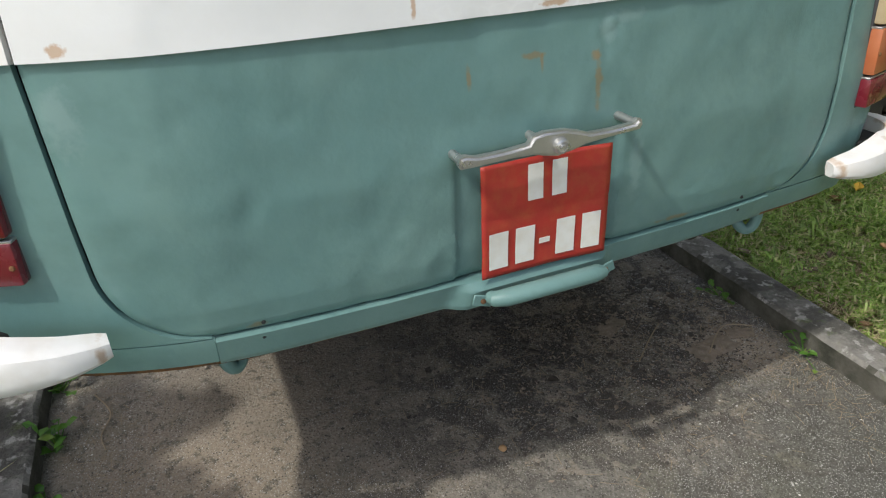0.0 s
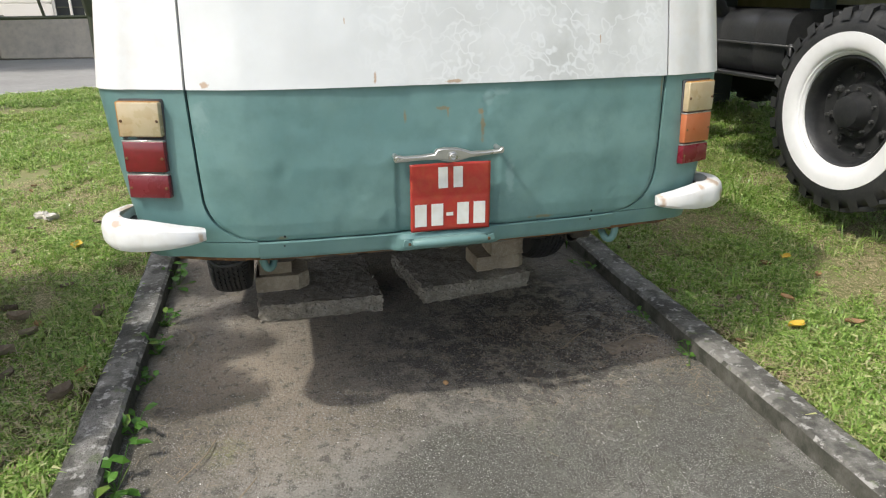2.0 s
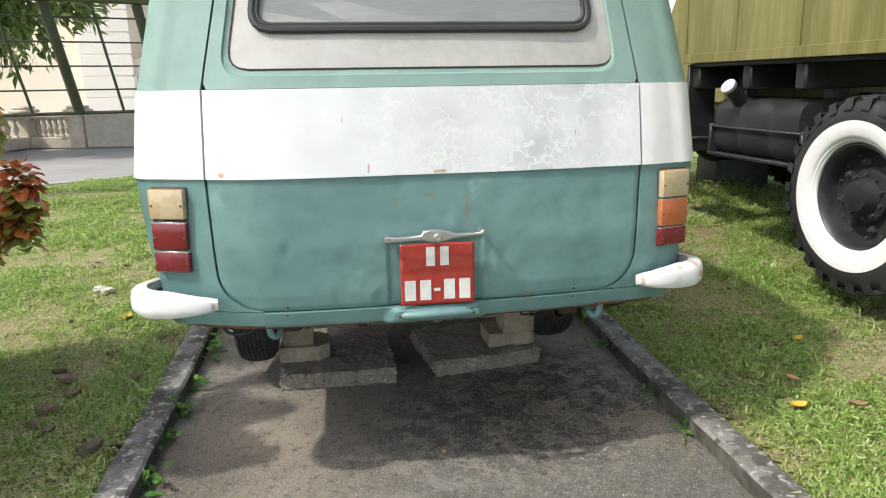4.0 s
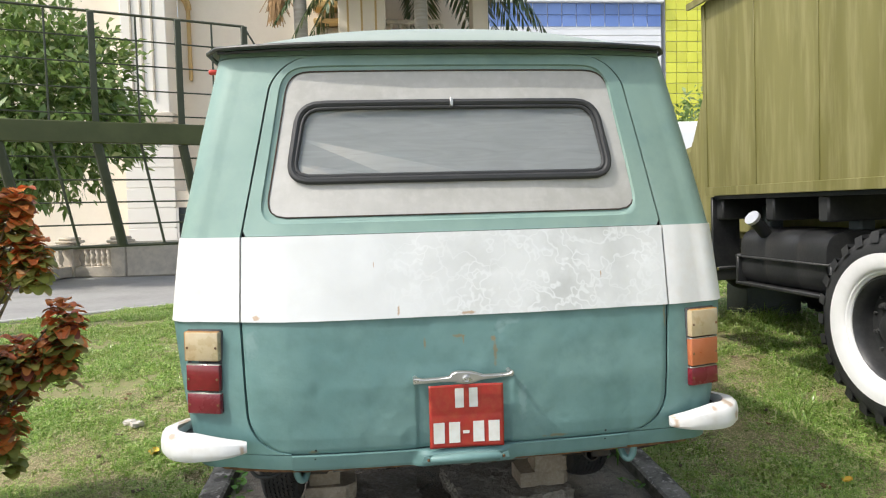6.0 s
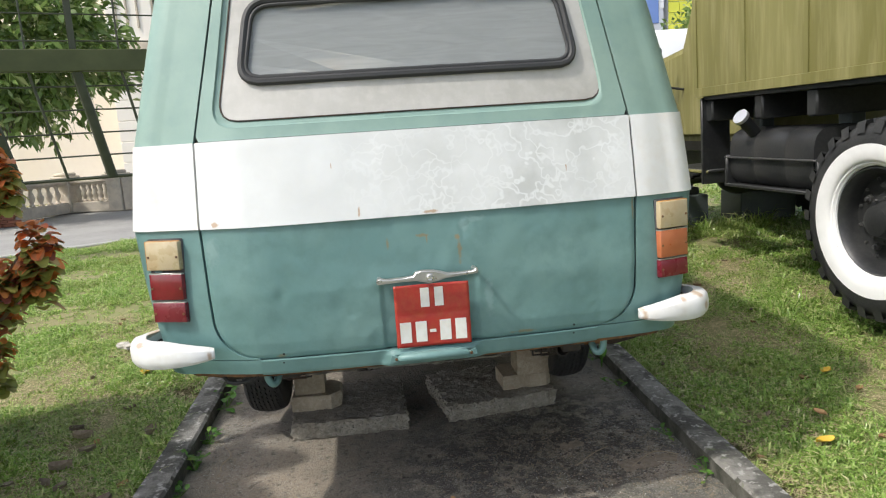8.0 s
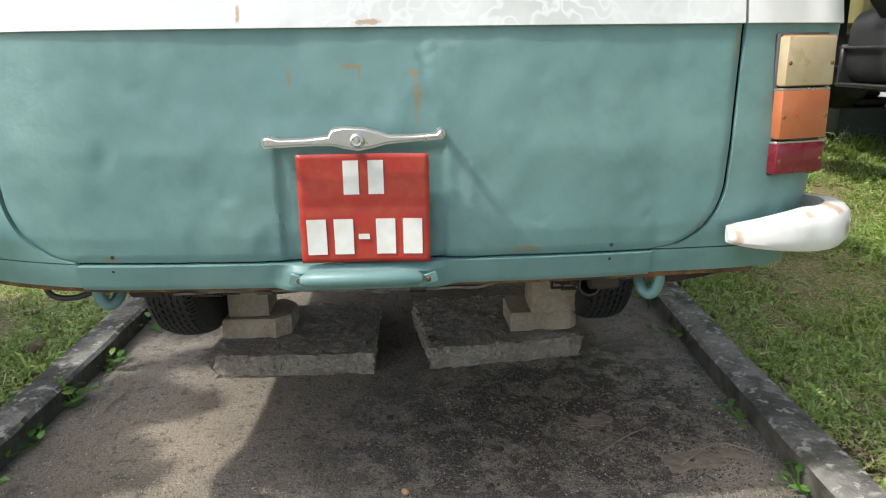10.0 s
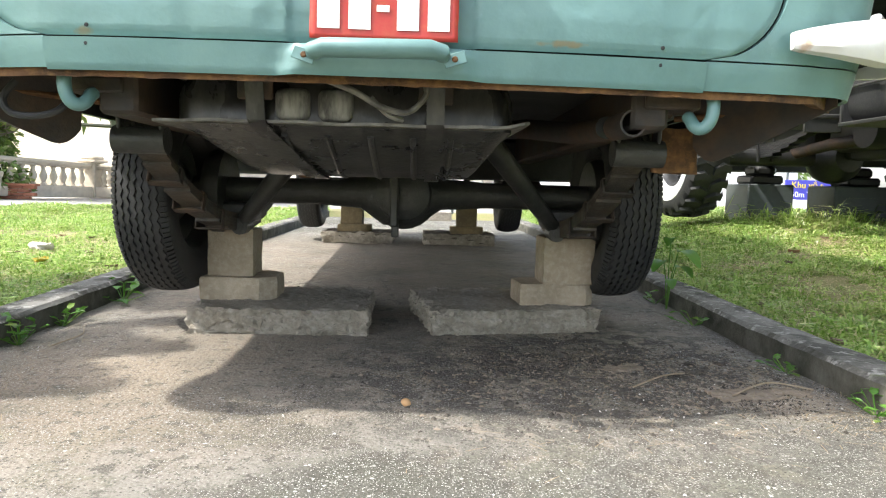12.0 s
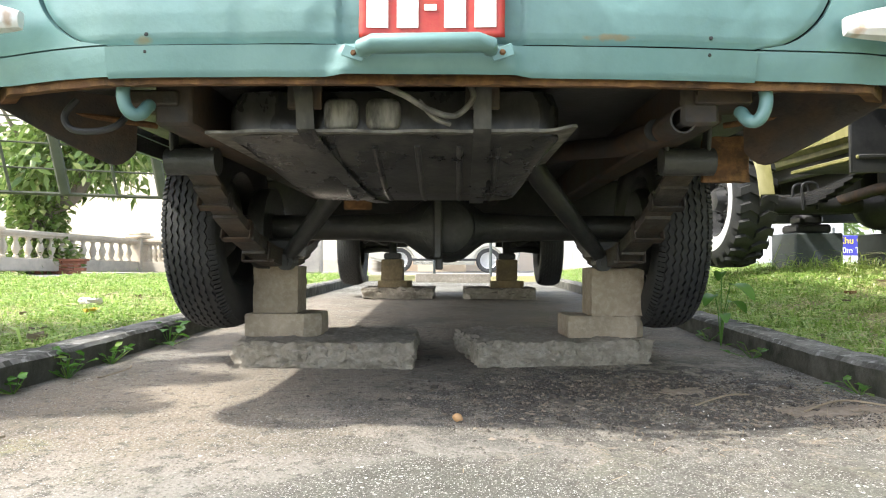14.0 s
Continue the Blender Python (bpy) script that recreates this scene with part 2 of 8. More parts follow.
add_mat("frame_green", (0.042, 0.048, 0.024), 0.55, 0, (0.075, 0.08, 0.05), 5, 0.6, bump=0.2, bump_scale=60)
add_mat("board_green", (0.075, 0.085, 0.024), 0.55, 0, (0.05, 0.06, 0.018), 2, 0.7, bump=0.2, bump_scale=30)
add_mat("cream_wall", (0.86, 0.77, 0.64), 0.85, 0, (0.83, 0.72, 0.58), 0.5, 0.7, (0.78, 0.68, 0.56), 6, 0.3, 0.3, 20)
add_mat("pale_wall", (0.85, 0.81, 0.74), 0.85, 0, (0.8, 0.75, 0.67), 0.6, 0.6, bump=0.3, bump_scale=20)
add_mat("yellow_trim", (0.62, 0.42, 0.18), 0.8, 0, (0.52, 0.35, 0.15), 1, 0.6)
add_mat("stone_rail", (0.6, 0.53, 0.43), 0.88, 0, (0.45, 0.4, 0.33), 2.5, 0.8, (0.3, 0.27, 0.23), 9, 0.3, 0.4, 30)
add_mat("window_dark", (0.03, 0.035, 0.04), 0.15, 0, (0.06, 0.07, 0.08), 1, 0.5)
add_mat("tower_blue", (0.13, 0.22, 0.52), 0.12, 0, (0.2, 0.3, 0.58), 0.15, 0.8, per_object=0.12)
add_mat("tower_yellow", (0.68, 0.68, 0.08), 0.3, 0, (0.58, 0.6, 0.06), 0.4, 0.6, per_object=0.1)
add_mat("tower_white", (0.8, 0.81, 0.82), 0.5, 0, (0.73, 0.75, 0.77), 0.4, 0.6)
add_mat("bark", (0.23, 0.2, 0.16), 0.9, 0, (0.13, 0.11, 0.09), 9, 0.8, (0.3, 0.27, 0.22), 30, 0.4, 0.8, 60, stretch=(1, 1, 0.3))
add_mat("palm_bark", (0.42, 0.39, 0.34), 0.9, 0, (0.28, 0.26, 0.22), 5, 0.8, bump=0.6, bump_scale=30, stretch=(0.3, 0.3, 3))
add_mat("road_grey", (0.3, 0.295, 0.28), 0.9, 0, (0.22, 0.215, 0.205), 0.7, 0.7, (0.38, 0.37, 0.35), 12, 0.3, 0.5, 60)
add_mat("kerb_grey", (0.42, 0.415, 0.39), 0.9, 0, (0.3, 0.29, 0.27), 3, 0.8, bump=0.4, bump_scale=60)
add_mat("brick_red", (0.33, 0.13, 0.075), 0.85, 0, (0.25, 0.1, 0.06), 4, 0.7, bump=0.4, bump_scale=40, per_object=0.1)
add_mat("car_silver", (0.62, 0.6, 0.53), 0.3, 0.4, (0.55, 0.53, 0.48), 1, 0.5, coat=0.4)
add_mat("alloy", (0.6, 0.6, 0.6), 0.35, 0.6)
add_mat("bright_blue", (0.05, 0.05, 0.42), 0.5)
add_mat("sign_yellow", (0.8, 0.62, 0.05), 0.5)
add_mat("red_plastic", (0.55, 0.05, 0.03), 0.4)
add_mat("dry_leaf", (0.24, 0.19, 0.13), 0.85, 0, (0.14, 0.1, 0.065), 25, 0.7, (0.33, 0.27, 0.2), 90, 0.5, per_object=0.4)
add_mat("dead_leaf", (0.36, 0.22, 0.1), 0.8, 0, (0.2, 0.12, 0.06), 20, 0.6, per_object=0.35)
add_mat("yellow_leaf", (0.68, 0.46, 0.05), 0.6, 0, (0.5, 0.3, 0.05), 30, 0.6)
add_mat("pale_litter", (0.6, 0.56, 0.5), 0.8, 0, (0.4, 0.36, 0.3), 30, 0.6)
add_mat("soil_crumb", (0.075, 0.065, 0.052), 0.95, 0, (0.035, 0.032, 0.028), 40, 0.9, (0.16, 0.14, 0.115), 90, 0.4)
add_mat("pale_mud", (0.22, 0.18, 0.135), 0.95, 0, (0.17, 0.14, 0.105), 22, 0.95, (0.36, 0.31, 0.25), 70, 0.4, 0.6, 110)
add_mat("chalk_chip", (0.7, 0.69, 0.65), 0.9, 0, (0.5, 0.48, 0.44), 60, 0.7)
add_mat("twig", (0.3, 0.24, 0.16), 0.85, 0, (0.2, 0.16, 0.1), 20, 0.6)


def leaf_shader(key, a, b, c, rough=0.45, trans=0.25, patch=None):
    """A leaf: colour varied leaf by leaf, some light passing through."""
    m, k = shader(key, a, rough)
    geo = k["n"].new("ShaderNodeNewGeometry")
    r = geo.outputs["Random Per Island"]
    col = k["mix"](k["ramp"](r, 0.0, 0.6, 0, 1), a, b)
    col = k["mix"](k["ramp"](r, 0.74, 0.96, 0, 1), col, c)
    if patch:
        col = k["mix"](k["ramp"](k["noise"](1.3, 6, 0.7).outputs[0], 0.5, 0.68, 0, 0.4), col, patch)
    k["l"].new(col, k["bsdf"].inputs["Base Color"])
    tr = k["n"].new("ShaderNodeBsdfTranslucent")
    k["l"].new(col, tr.inputs[0])
    mx = k["n"].new("ShaderNodeMixShader")
    mx.inputs[0].default_value = trans
    k["l"].new(k["bsdf"].outputs[0], mx.inputs[1])
    k["l"].new(tr.outputs[0], mx.inputs[2])
    k["l"].new(mx.outputs[0], k["n"]["Material Output"].inputs[0])
    M[key] = m


leaf_shader("grass_blade", (0.15, 0.265, 0.045), (0.38, 0.54, 0.14), (0.62, 0.6, 0.32), 0.3, 0.45, (0.44, 0.4, 0.18))
leaf_shader("thatch_straw", (0.38, 0.3, 0.17), (0.58, 0.49, 0.3), (0.2, 0.14, 0.08), 0.7, 0.15)
leaf_shader("tree_leaf", (0.1, 0.17, 0.04), (0.22, 0.32, 0.09), (0.42, 0.47, 0.2), 0.28, 0.3)
leaf_shader("palm_leaf", (0.04, 0.075, 0.02), (0.07, 0.115, 0.035), (0.16, 0.15, 0.06), 0.4, 0.2)
leaf_shader("croton_red", (0.6, 0.12, 0.035), (0.8, 0.3, 0.08), (0.3, 0.09, 0.06), 0.4, 0.3)
leaf_shader("croton_green", (0.2, 0.23, 0.04), (0.4, 0.38, 0.1), (0.5, 0.3, 0.15), 0.4, 0.3)
leaf_shader("weed_leaf", (0.07, 0.19, 0.02), (0.11, 0.26, 0.035), (0.2, 0.28, 0.05), 0.4, 0.3)


def make_soil():
    m, k = shader("lawn_soil", (0.2, 0.2, 0.08), 0.95, 0, (0.27, 0.21, 0.12), 2.2, 0.7, (0.12, 0.17, 0.035), 40, 0.7, 0.8, 60)
    M["soil"] = m


make_soil()


def make_pad():
    """Weathered concrete: brown-grey cement, dark stains, worn pale aggregate, dust and soot."""
    m, k = shader("pad_concrete", (0.2, 0.195, 0.17), 0.93, 0, (0.105, 0.102, 0.086), 2.4, 0.95, (0.25, 0.243, 0.215), 38, 0.75, 1.7, 80, 0.04)
    c = k["colour"]
    def warped(amount, s):
        return k["mix"](amount, k["tex"].outputs["Object"], k["noise"](s, 6).outputs["Color"])
    def spot(x, y, r0, r1):
        d = k["n"].new("ShaderNodeVectorMath")
        d.operation = "DISTANCE"
        k["l"].new(warped(0.12, 3.0), d.inputs[0])
        d.inputs[1].default_value = (x * 0.88 + 0.06, y * 0.88 + 0.06, 0.06)
        return k["ramp"](d.outputs["Value"], r0, r1, 1.0, 0.0)
    def times(a, b):
        q = k["n"].new("ShaderNodeMath")
        q.operation = "MULTIPLY"
        for s, v in ((q.inputs[0], a), (q.inputs[1], b)):
            if isinstance(v, float):
                s.default_value = v
            else:
                k["l"].new(v, s)
        return q.outputs[0]
    def cells(s, lo, hi, warp=0.0):
        v = k["n"].new("ShaderNodeTexVoronoi")
        v.inputs["Scale"].default_value = s
        k["l"].new(warped(warp, 40.0) if warp else k["tex"].outputs["Object"], v.inputs["Vector"])
        sep = k["n"].new("ShaderNodeSeparateColor")
        k["l"].new(v.outputs["Color"], sep.inputs[0])
        return k["ramp"](v.outputs["Distance"], lo, hi, 1.0, 0.0), sep.outputs[0], sep.outputs[1]
    # broad dark and mossy stains, then mottling
    c = k["mix"](k["ramp"](k["noise"](1.5, 6, 0.52).outputs[0], 0.49, 0.57, 0.0, 0.72), c, (0.08, 0.078, 0.06))
    c = k["mix"](k["ramp"](k["noise"](4.4, 7, 0.56).outputs[0], 0.51, 0.58, 0.0, 0.6), c, (0.095, 0.1, 0.068))
    c = k["mix"](k["ramp"](k["noise"](13.0, 8, 0.62).outputs[0], 0.52, 0.58, 0.0, 0.6), c, (0.07, 0.064, 0.052))
    # dry brown silt that lies under the van and in front of its near corner
    silt = k["ramp"](k["noise"](3.5, 8, 0.65).outputs[0], 0.3, 0.55, 0.25, 1.0)
    c = k["mix"](times(times(spot(-0.68, 0.42, 0.15, 0.7), silt), 0.9), c, (0.34, 0.28, 0.205))
    c = k["mix"](times(times(spot(0.0, 2.6, 1.2, 2.4), silt), 0.75), c, (0.24, 0.2, 0.155))
    c = k["mix"](times(times(spot(-0.1, 0.75, 0.1, 0.6), silt), 0.6), c, (0.24, 0.2, 0.15))
    # black rotted leaf dirt in two ragged fields, with lighter crusts between
    c = k["mix"](times(times(spot(0.55, 0.58, 0.2, 0.75), silt), 0.7), c, (0.19, 0.165, 0.13))
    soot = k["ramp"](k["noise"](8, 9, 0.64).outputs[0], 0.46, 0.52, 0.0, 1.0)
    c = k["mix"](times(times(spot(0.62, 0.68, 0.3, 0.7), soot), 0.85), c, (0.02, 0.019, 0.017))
    crust = k["ramp"](k["noise"](12, 8, 0.64).outputs[0], 0.55, 0.59, 0.0, 0.8)
    c = k["mix"](times(spot(0.5, 0.6, 0.3, 0.8), crust), c, (0.3, 0.26, 0.2))
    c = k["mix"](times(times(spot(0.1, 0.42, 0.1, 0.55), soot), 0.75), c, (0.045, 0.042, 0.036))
    c = k["mix"](times(spot(0.6, 0.56, 0.03, 0.12), 0.7), c, (0.3, 0.245, 0.18))
    c = k["mix"](times(spot(0.93, 0.36, 0.02, 0.16), 0.8), c, (0.42, 0.35, 0.27))
    moss = k["ramp"](k["noise"](30, 8, 0.8).outputs[0], 0.45, 0.58, 0.0, 0.8)
    c = k["mix"](times(spot(-0.76, 0.02, 0.01, 0.09), moss), c, (0.26, 0.29, 0.07))
    # soft shade beside the west kerb, painted into the concrete colour
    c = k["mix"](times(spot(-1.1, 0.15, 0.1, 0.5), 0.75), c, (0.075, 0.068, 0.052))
    # broad mottled stains over the front of the bay
    c = k["mix"](times(k["ramp"](k["noise"](1.7, 7, 0.6).outputs[0], 0.47, 0.58, 0.0, 1.0), times(spot(0.5, -0.5, 0.5, 1.3), 0.55)), c, (0.07, 0.072, 0.06))
    # crisp sandy grain and ragged dark flecks
    c = k["mix"](k["ramp"](k["noise"](150, 3, 0.7).outputs[0], 0.54, 0.62, 0.0, 0.4), c, (0.05, 0.047, 0.038))
    c = k["mix"](k["ramp"](k["noise"](210, 3, 0.7).outputs[0], 0.56, 0.64, 0.0, 0.35), c, (0.33, 0.315, 0.275))
    c = k["mix"](k["ramp"](k["noise"](26, 8, 0.66).outputs[0], 0.55, 0.6, 0.0, 0.6), c, (0.062, 0.06, 0.048))
    # worn aggregate: pale chips of many sizes, thick in places
    for s, hi, lim, at in ((190, 0.38, 0.8, 0.44), (95, 0.36, 0.93, 0.44), (55, 0.26, 0.965, 0.44), (330, 0.44, 0.68, 0.4)):
        disc, r1, r2 = cells(s, hi - 0.1, hi)
        keep = k["ramp"](r1, lim, lim + 0.03, 0.0, 1.0)
        where = k["ramp"](k["noise"](2.2 if s < 200 else 3.3, 6, 0.7).outputs[0], at, at + 0.14, 0.06, 1.0)
        tone = k["mix"](r2, (0.25, 0.245, 0.225), (0.58, 0.57, 0.53))
        c = k["mix"](times(times(disc, keep), where), c, tone)
    # dark pits
    disc, r1, r2 = cells(120, 0.2, 0.33)
    c = k["mix"](times(times(disc, k["ramp"](r1, 0.55, 0.6, 0.0, 1.0)), 0.85), c, (0.045, 0.042, 0.035))
    white = k["ramp"](k["noise"](42, 9, 0.8).outputs[0], 0.55, 0.63, 0.0, 0.85)
    c = k["mix"](times(spot(0.95, 0.62, 0.05, 0.55), white), c, (0.52, 0.51, 0.48))
    c = k["mix"](times(spot(0.5, -0.5, 0.1, 1.0), times(white, 0.3)), c, (0.42, 0.415, 0.39))
    k["l"].new(c, k["bsdf"].inputs["Base Color"])
    M["pad"] = m


make_pad()


def make_glass():
    m = bpy.data.materials.new("dusty_glass")
    m.use_nodes = True
    n, l = m.node_tree.nodes, m.node_tree.links
    bsdf = n["Principled BSDF"]
    bsdf.inputs["Base Color"].default_value = (0.9, 0.93, 0.92, 1)
    bsdf.inputs["Roughness"].default_value = 0.02
    bsdf.inputs["Transmission Weight"].default_value = 1.0
    dust = n.new("ShaderNodeBsdfPrincipled")
    dust.inputs["Base Color"].default_value = (0.3, 0.32, 0.32, 1)
    dust.inputs["Roughness"].default_value = 0.9
    mx = n.new("ShaderNodeMixShader")
    tex = n.new("ShaderNodeTexCoord")
    mp = n.new("ShaderNodeMapping")
    mp.inputs["Scale"].default_value = (0.7, 1, 6)
    nz = n.new("ShaderNodeTexNoise")
    nz.inputs["Scale"].default_value, nz.inputs["Detail"].default_value, nz.inputs["Distortion"].default_value = 6.0, 9, 1.8
    rg = n.new("ShaderNodeMapRange")
    rg.inputs[1].default_value, rg.inputs[2].default_value, rg.inputs[3].default_value, rg.inputs[4].default_value = 0.3, 0.75, 0.5, 0.62
    l.new(tex.outputs["Object"], mp.inputs[0])
    l.new(mp.outputs[0], nz.inputs["Vector"])
    l.new(nz.outputs[0], rg.inputs[0])
    l.new(rg.outputs[0], mx.inputs[0])
    l.new(bsdf.outputs[0], mx.inputs[1])
    l.new(dust.outputs[0], mx.inputs[2])
    l.new(mx.outputs[0], n["Material Output"].inputs[0])
    M["glass"] = m


make_glass()


# mesh helpers: every mesh is made in world places and hung under its thing
ORIGIN = {}


def thing(name, loc, label, category, group="", kind=""):
    ob = new(name)
    ob.empty_display_size = 0.1
    ob.location = loc
    ORIGIN[ob] = Matrix.Translation(loc)
    return tagged(ob, label, category, group, kind)


def part(name, bm, material, parent=None, label="", smooth=True, mats=(), angle=40):
    me = bpy.data.meshes.new(name)
    bm.to_mesh(me)
    bm.free()
    me.materials.append(M[material])
    for extra in mats:
        me.materials.append(M[extra])
    if smooth:
        me.shade_smooth()
        me.set_sharp_from_angle(angle=radians(angle))
    ob = new(name, me)
    ORIGIN[ob] = Matrix.Identity(4)
    if parent is not None:
        ob.parent = parent
        ob.matrix_parent_inverse = ORIGIN[parent].inverted()
    if label:
        ob["label"] = label
    return ob


def solid(name, bm, material, label, category, kind="", group="", smooth=True, mats=()):
    return tagged(part(name, bm, material, smooth=smooth, mats=mats), label, category, group, kind)


def lerp_table(table, v):
    xs, ys = zip(*table)
    return float(np.interp(v, xs, ys))


def box(bm, centre, size, turn=(0, 0, 0), bevel=0.0, seg=1):
    r = bmesh.ops.create_cube(bm, size=1.0)
    vs = r["verts"]
    bmesh.ops.transform(bm, matrix=pose(*centre, *turn) @ Matrix.Diagonal((*size, 1)), verts=vs)
    if bevel:
        edges = list({e for v in vs for e in v.link_edges})
        bmesh.ops.bevel(bm, geom=edges, offset=min(bevel, min(size) * 0.45), segments=seg, affect="EDGES", profile=0.5)


def rough_block(bm, centre, size, turn=(0, 0, 0), bevel=0.01, jitter=0.004, cuts=6, seed=0.0):
    """A worn block of stone or concrete: cut fine, edges broken, faces uneven."""
    bmesh.ops.create_cube(bm, size=1.0)
    edges = list(bm.edges)
    bmesh.ops.subdivide_edges(bm, edges=edges, cuts=cuts, use_grid_fill=True)
    vs = list(bm.verts)
    m = pose(*centre, *turn)
    for v in vs:
        c = v.co
        p = Vector((c.x * size[0], c.y * size[1], c.z * size[2]))
        near = sorted((size[i] / 2 - abs(p[i]) for i in range(3)))
        if near[1] < bevel * 2:
            p *= 1.0 - (bevel * 2 - near[1]) / max(size) * (0.35 + 0.8 * noise.noise(p * 23 + Vector((seed, 3, 1))))
        d = noise.noise_vector(p * 14 + Vector((seed * 7, seed, 5))) * jitter * 0.6 + noise.noise_vector(p * 45 + Vector((seed, 8, 5))) * jitter * 0.6
        if near[0] < 1e-4 and p.z > -size[2] * 0.45 and abs(p.z) < size[2] * 0.49:
            d += noise.noise_vector(p * 70 + Vector((seed, 2, 9))) * jitter * 0.8
        v.co = m @ (p + d)
    return vs


def tube(bm, pts, r, n=10, caps=True, radii=None, flat=1.0):
    """A round bar swept along points."""
    pts = [Vector(p) for p in pts]
    rings = []
    up = Vector((0, 0, 1))
    prev = None
    for i, p in enumerate(pts):
        d = (pts[min(i + 1, len(pts) - 1)] - pts[max(i - 1, 0)]).normalized()
        if prev is None:
            a = d.cross(up if abs(d.z) < 0.9 else Vector((0, 1, 0))).normalized()
        else:
            a = (prev - d * prev.dot(d)).normalized()
        prev = a
        b = d.cross(a)
        rr = radii[i] if radii else r
        rings.append([bm.verts.new(p + (a * math.cos(2 * math.pi * j / n) + b * math.sin(2 * math.pi * j / n) * flat) * rr) for j in range(n)])
    for i in range(len(rings) - 1):
        for j in range(n):
            bm.faces.new((rings[i][j], rings[i][(j + 1) % n], rings[i + 1][(j + 1) % n], rings[i + 1][j]))
    if caps:
        bm.faces.new(rings[0][::-1])
        bm.faces.new(rings[-1])
    return [v for ring in rings for v in ring]


def lathe(bm, profile, m, n=32, closed=False):
    """Turns a profile of (radius, height) round the z axis of m."""
    rings = []
    for r, h in profile:
        if r < 1e-6:
            rings.append([bm.verts.new(m @ Vector((0, 0, h)))])
        else:
            rings.append([bm.verts.new(m @ Vector((r * math.cos(2 * math.pi * j / n), r * math.sin(2 * math.pi * j / n), h))) for j in range(n)])
    pairs = list(zip(rings, rings[1:])) + ([(rings[-1], rings[0])] if closed else [])
    for a, b in pairs:
        for j in range(n):
            k = (j + 1) % n
            if len(a) == 1 and len(b) == 1:
                continue
            if len(a) == 1:
                bm.faces.new((a[0], b[k], b[j]))
            elif len(b) == 1:
                bm.faces.new((a[j], a[k], b[0]))
            else:
                bm.faces.new((a[j], a[k], b[k], b[j]))
    bmesh.ops.recalc_face_normals(bm, faces=bm.faces)


def sheet(bm, rows, mat=0):
    """Faces between rows of points of equal length."""
    vr = [[bm.verts.new(p) for p in row] for row in rows]
    out = []
    for a, b in zip(vr, vr[1:]):
        for j in range(len(a) - 1):
            f = bm.faces.new((a[j], a[j + 1], b[j + 1], b[j]))
            f.material_index = mat
            out.append(f)
    return out


def extrude_outline(bm, outline, m, depth):
    """A flat outline in the x-z plane of m, made thick along y."""
    a = [bm.verts.new(m @ Vector((x, 0, z))) for x, z in outline]
    b = [bm.verts.new(m @ Vector((x, depth, z))) for x, z in outline]
    bm.faces.new(a)
    bm.faces.new(b[::-1])
    for i in range(len(a)):
        j = (i + 1) % len(a)
        bm.faces.new((a[j], a[i], b[i], b[j]))
    bmesh.ops.recalc_face_normals(bm, faces=bm.faces)


def thicken(ob, t, offset=-1.0, split=True):
    md = ob.modifiers.new("thickness", "SOLIDIFY")
    md.thickness, md.offset = t, offset
    if len(ob.data.materials) > 1:
        md.material_offset = 1
    if split:
        crisp = ob.modifiers.new("crisp_edges", "EDGE_SPLIT")
        crisp.split_angle = radians(38)
    return ob


def stuff_mesh(name, verts, faces_n, material, label, category, parent=None, mats=(), mat_index=None):
    """Many small loose faces, each of faces_n corners, in one mesh."""
    verts = np.asarray(verts, dtype=np.float32).reshape(-1, 3)
    count = len(verts) // faces_n
    me = bpy.data.meshes.new(name)
    me.vertices.add(len(verts))
    me.vertices.foreach_set("co", verts.ravel())
    me.loops.add(len(verts))
    me.loops.foreach_set("vertex_index", np.arange(len(verts), dtype=np.int32))
    me.polygons.add(count)
    me.polygons.foreach_set("loop_start", np.arange(0, len(verts), faces_n, dtype=np.int32))
    if mat_index is not None:
        me.polygons.foreach_set("material_index", np.asarray(mat_index, dtype=np.int32))
    me.update()
    me.validate()
    me.materials.append(M[material])
    for x in mats:
        me.materials.append(M[x])
    ob = new(name, me)
    ORIGIN[ob] = Matrix.Identity(4)
    if parent is not None:
        ob.parent = parent
        ob.matrix_parent_inverse = ORIGIN[parent].inverted()
        return ob
    return tagged(ob, label, category, kind="stuff")


# ground: a bay of concrete between two kerbs, lawns beside it, the drive behind
KERB_IN, KERB_OUT, KERB_TOP = 1.115, 1.25, 0.078
BAY_END, ROAD_NEAR = 8.0, 8.2


def rise(y):
    return lerp_table(((-50, 0), (0.9, 0.0), (4.0, 0.07), (9.0, 0.12), (18, 0.13), (200, 0.13)), y)


def road_edge(x):
    return 9.8 + 0.55 * (x + 2.0) if x < -2 else 9.8


def lawn_z(x, y):
    z = rise(y) + 0.045
    if x > 0:
        z += 0.085 * min(max(x - KERB_OUT, 0), 1.6) * min(max((y + 1.0) / 3.0, 0.0), 1.0)
    z += 0.02 * noise.noise(Vector((x * 0.9, y * 0.9, 0))) + 0.01 * noise.noise(Vector((x * 4, y * 4, 3)))
    return z


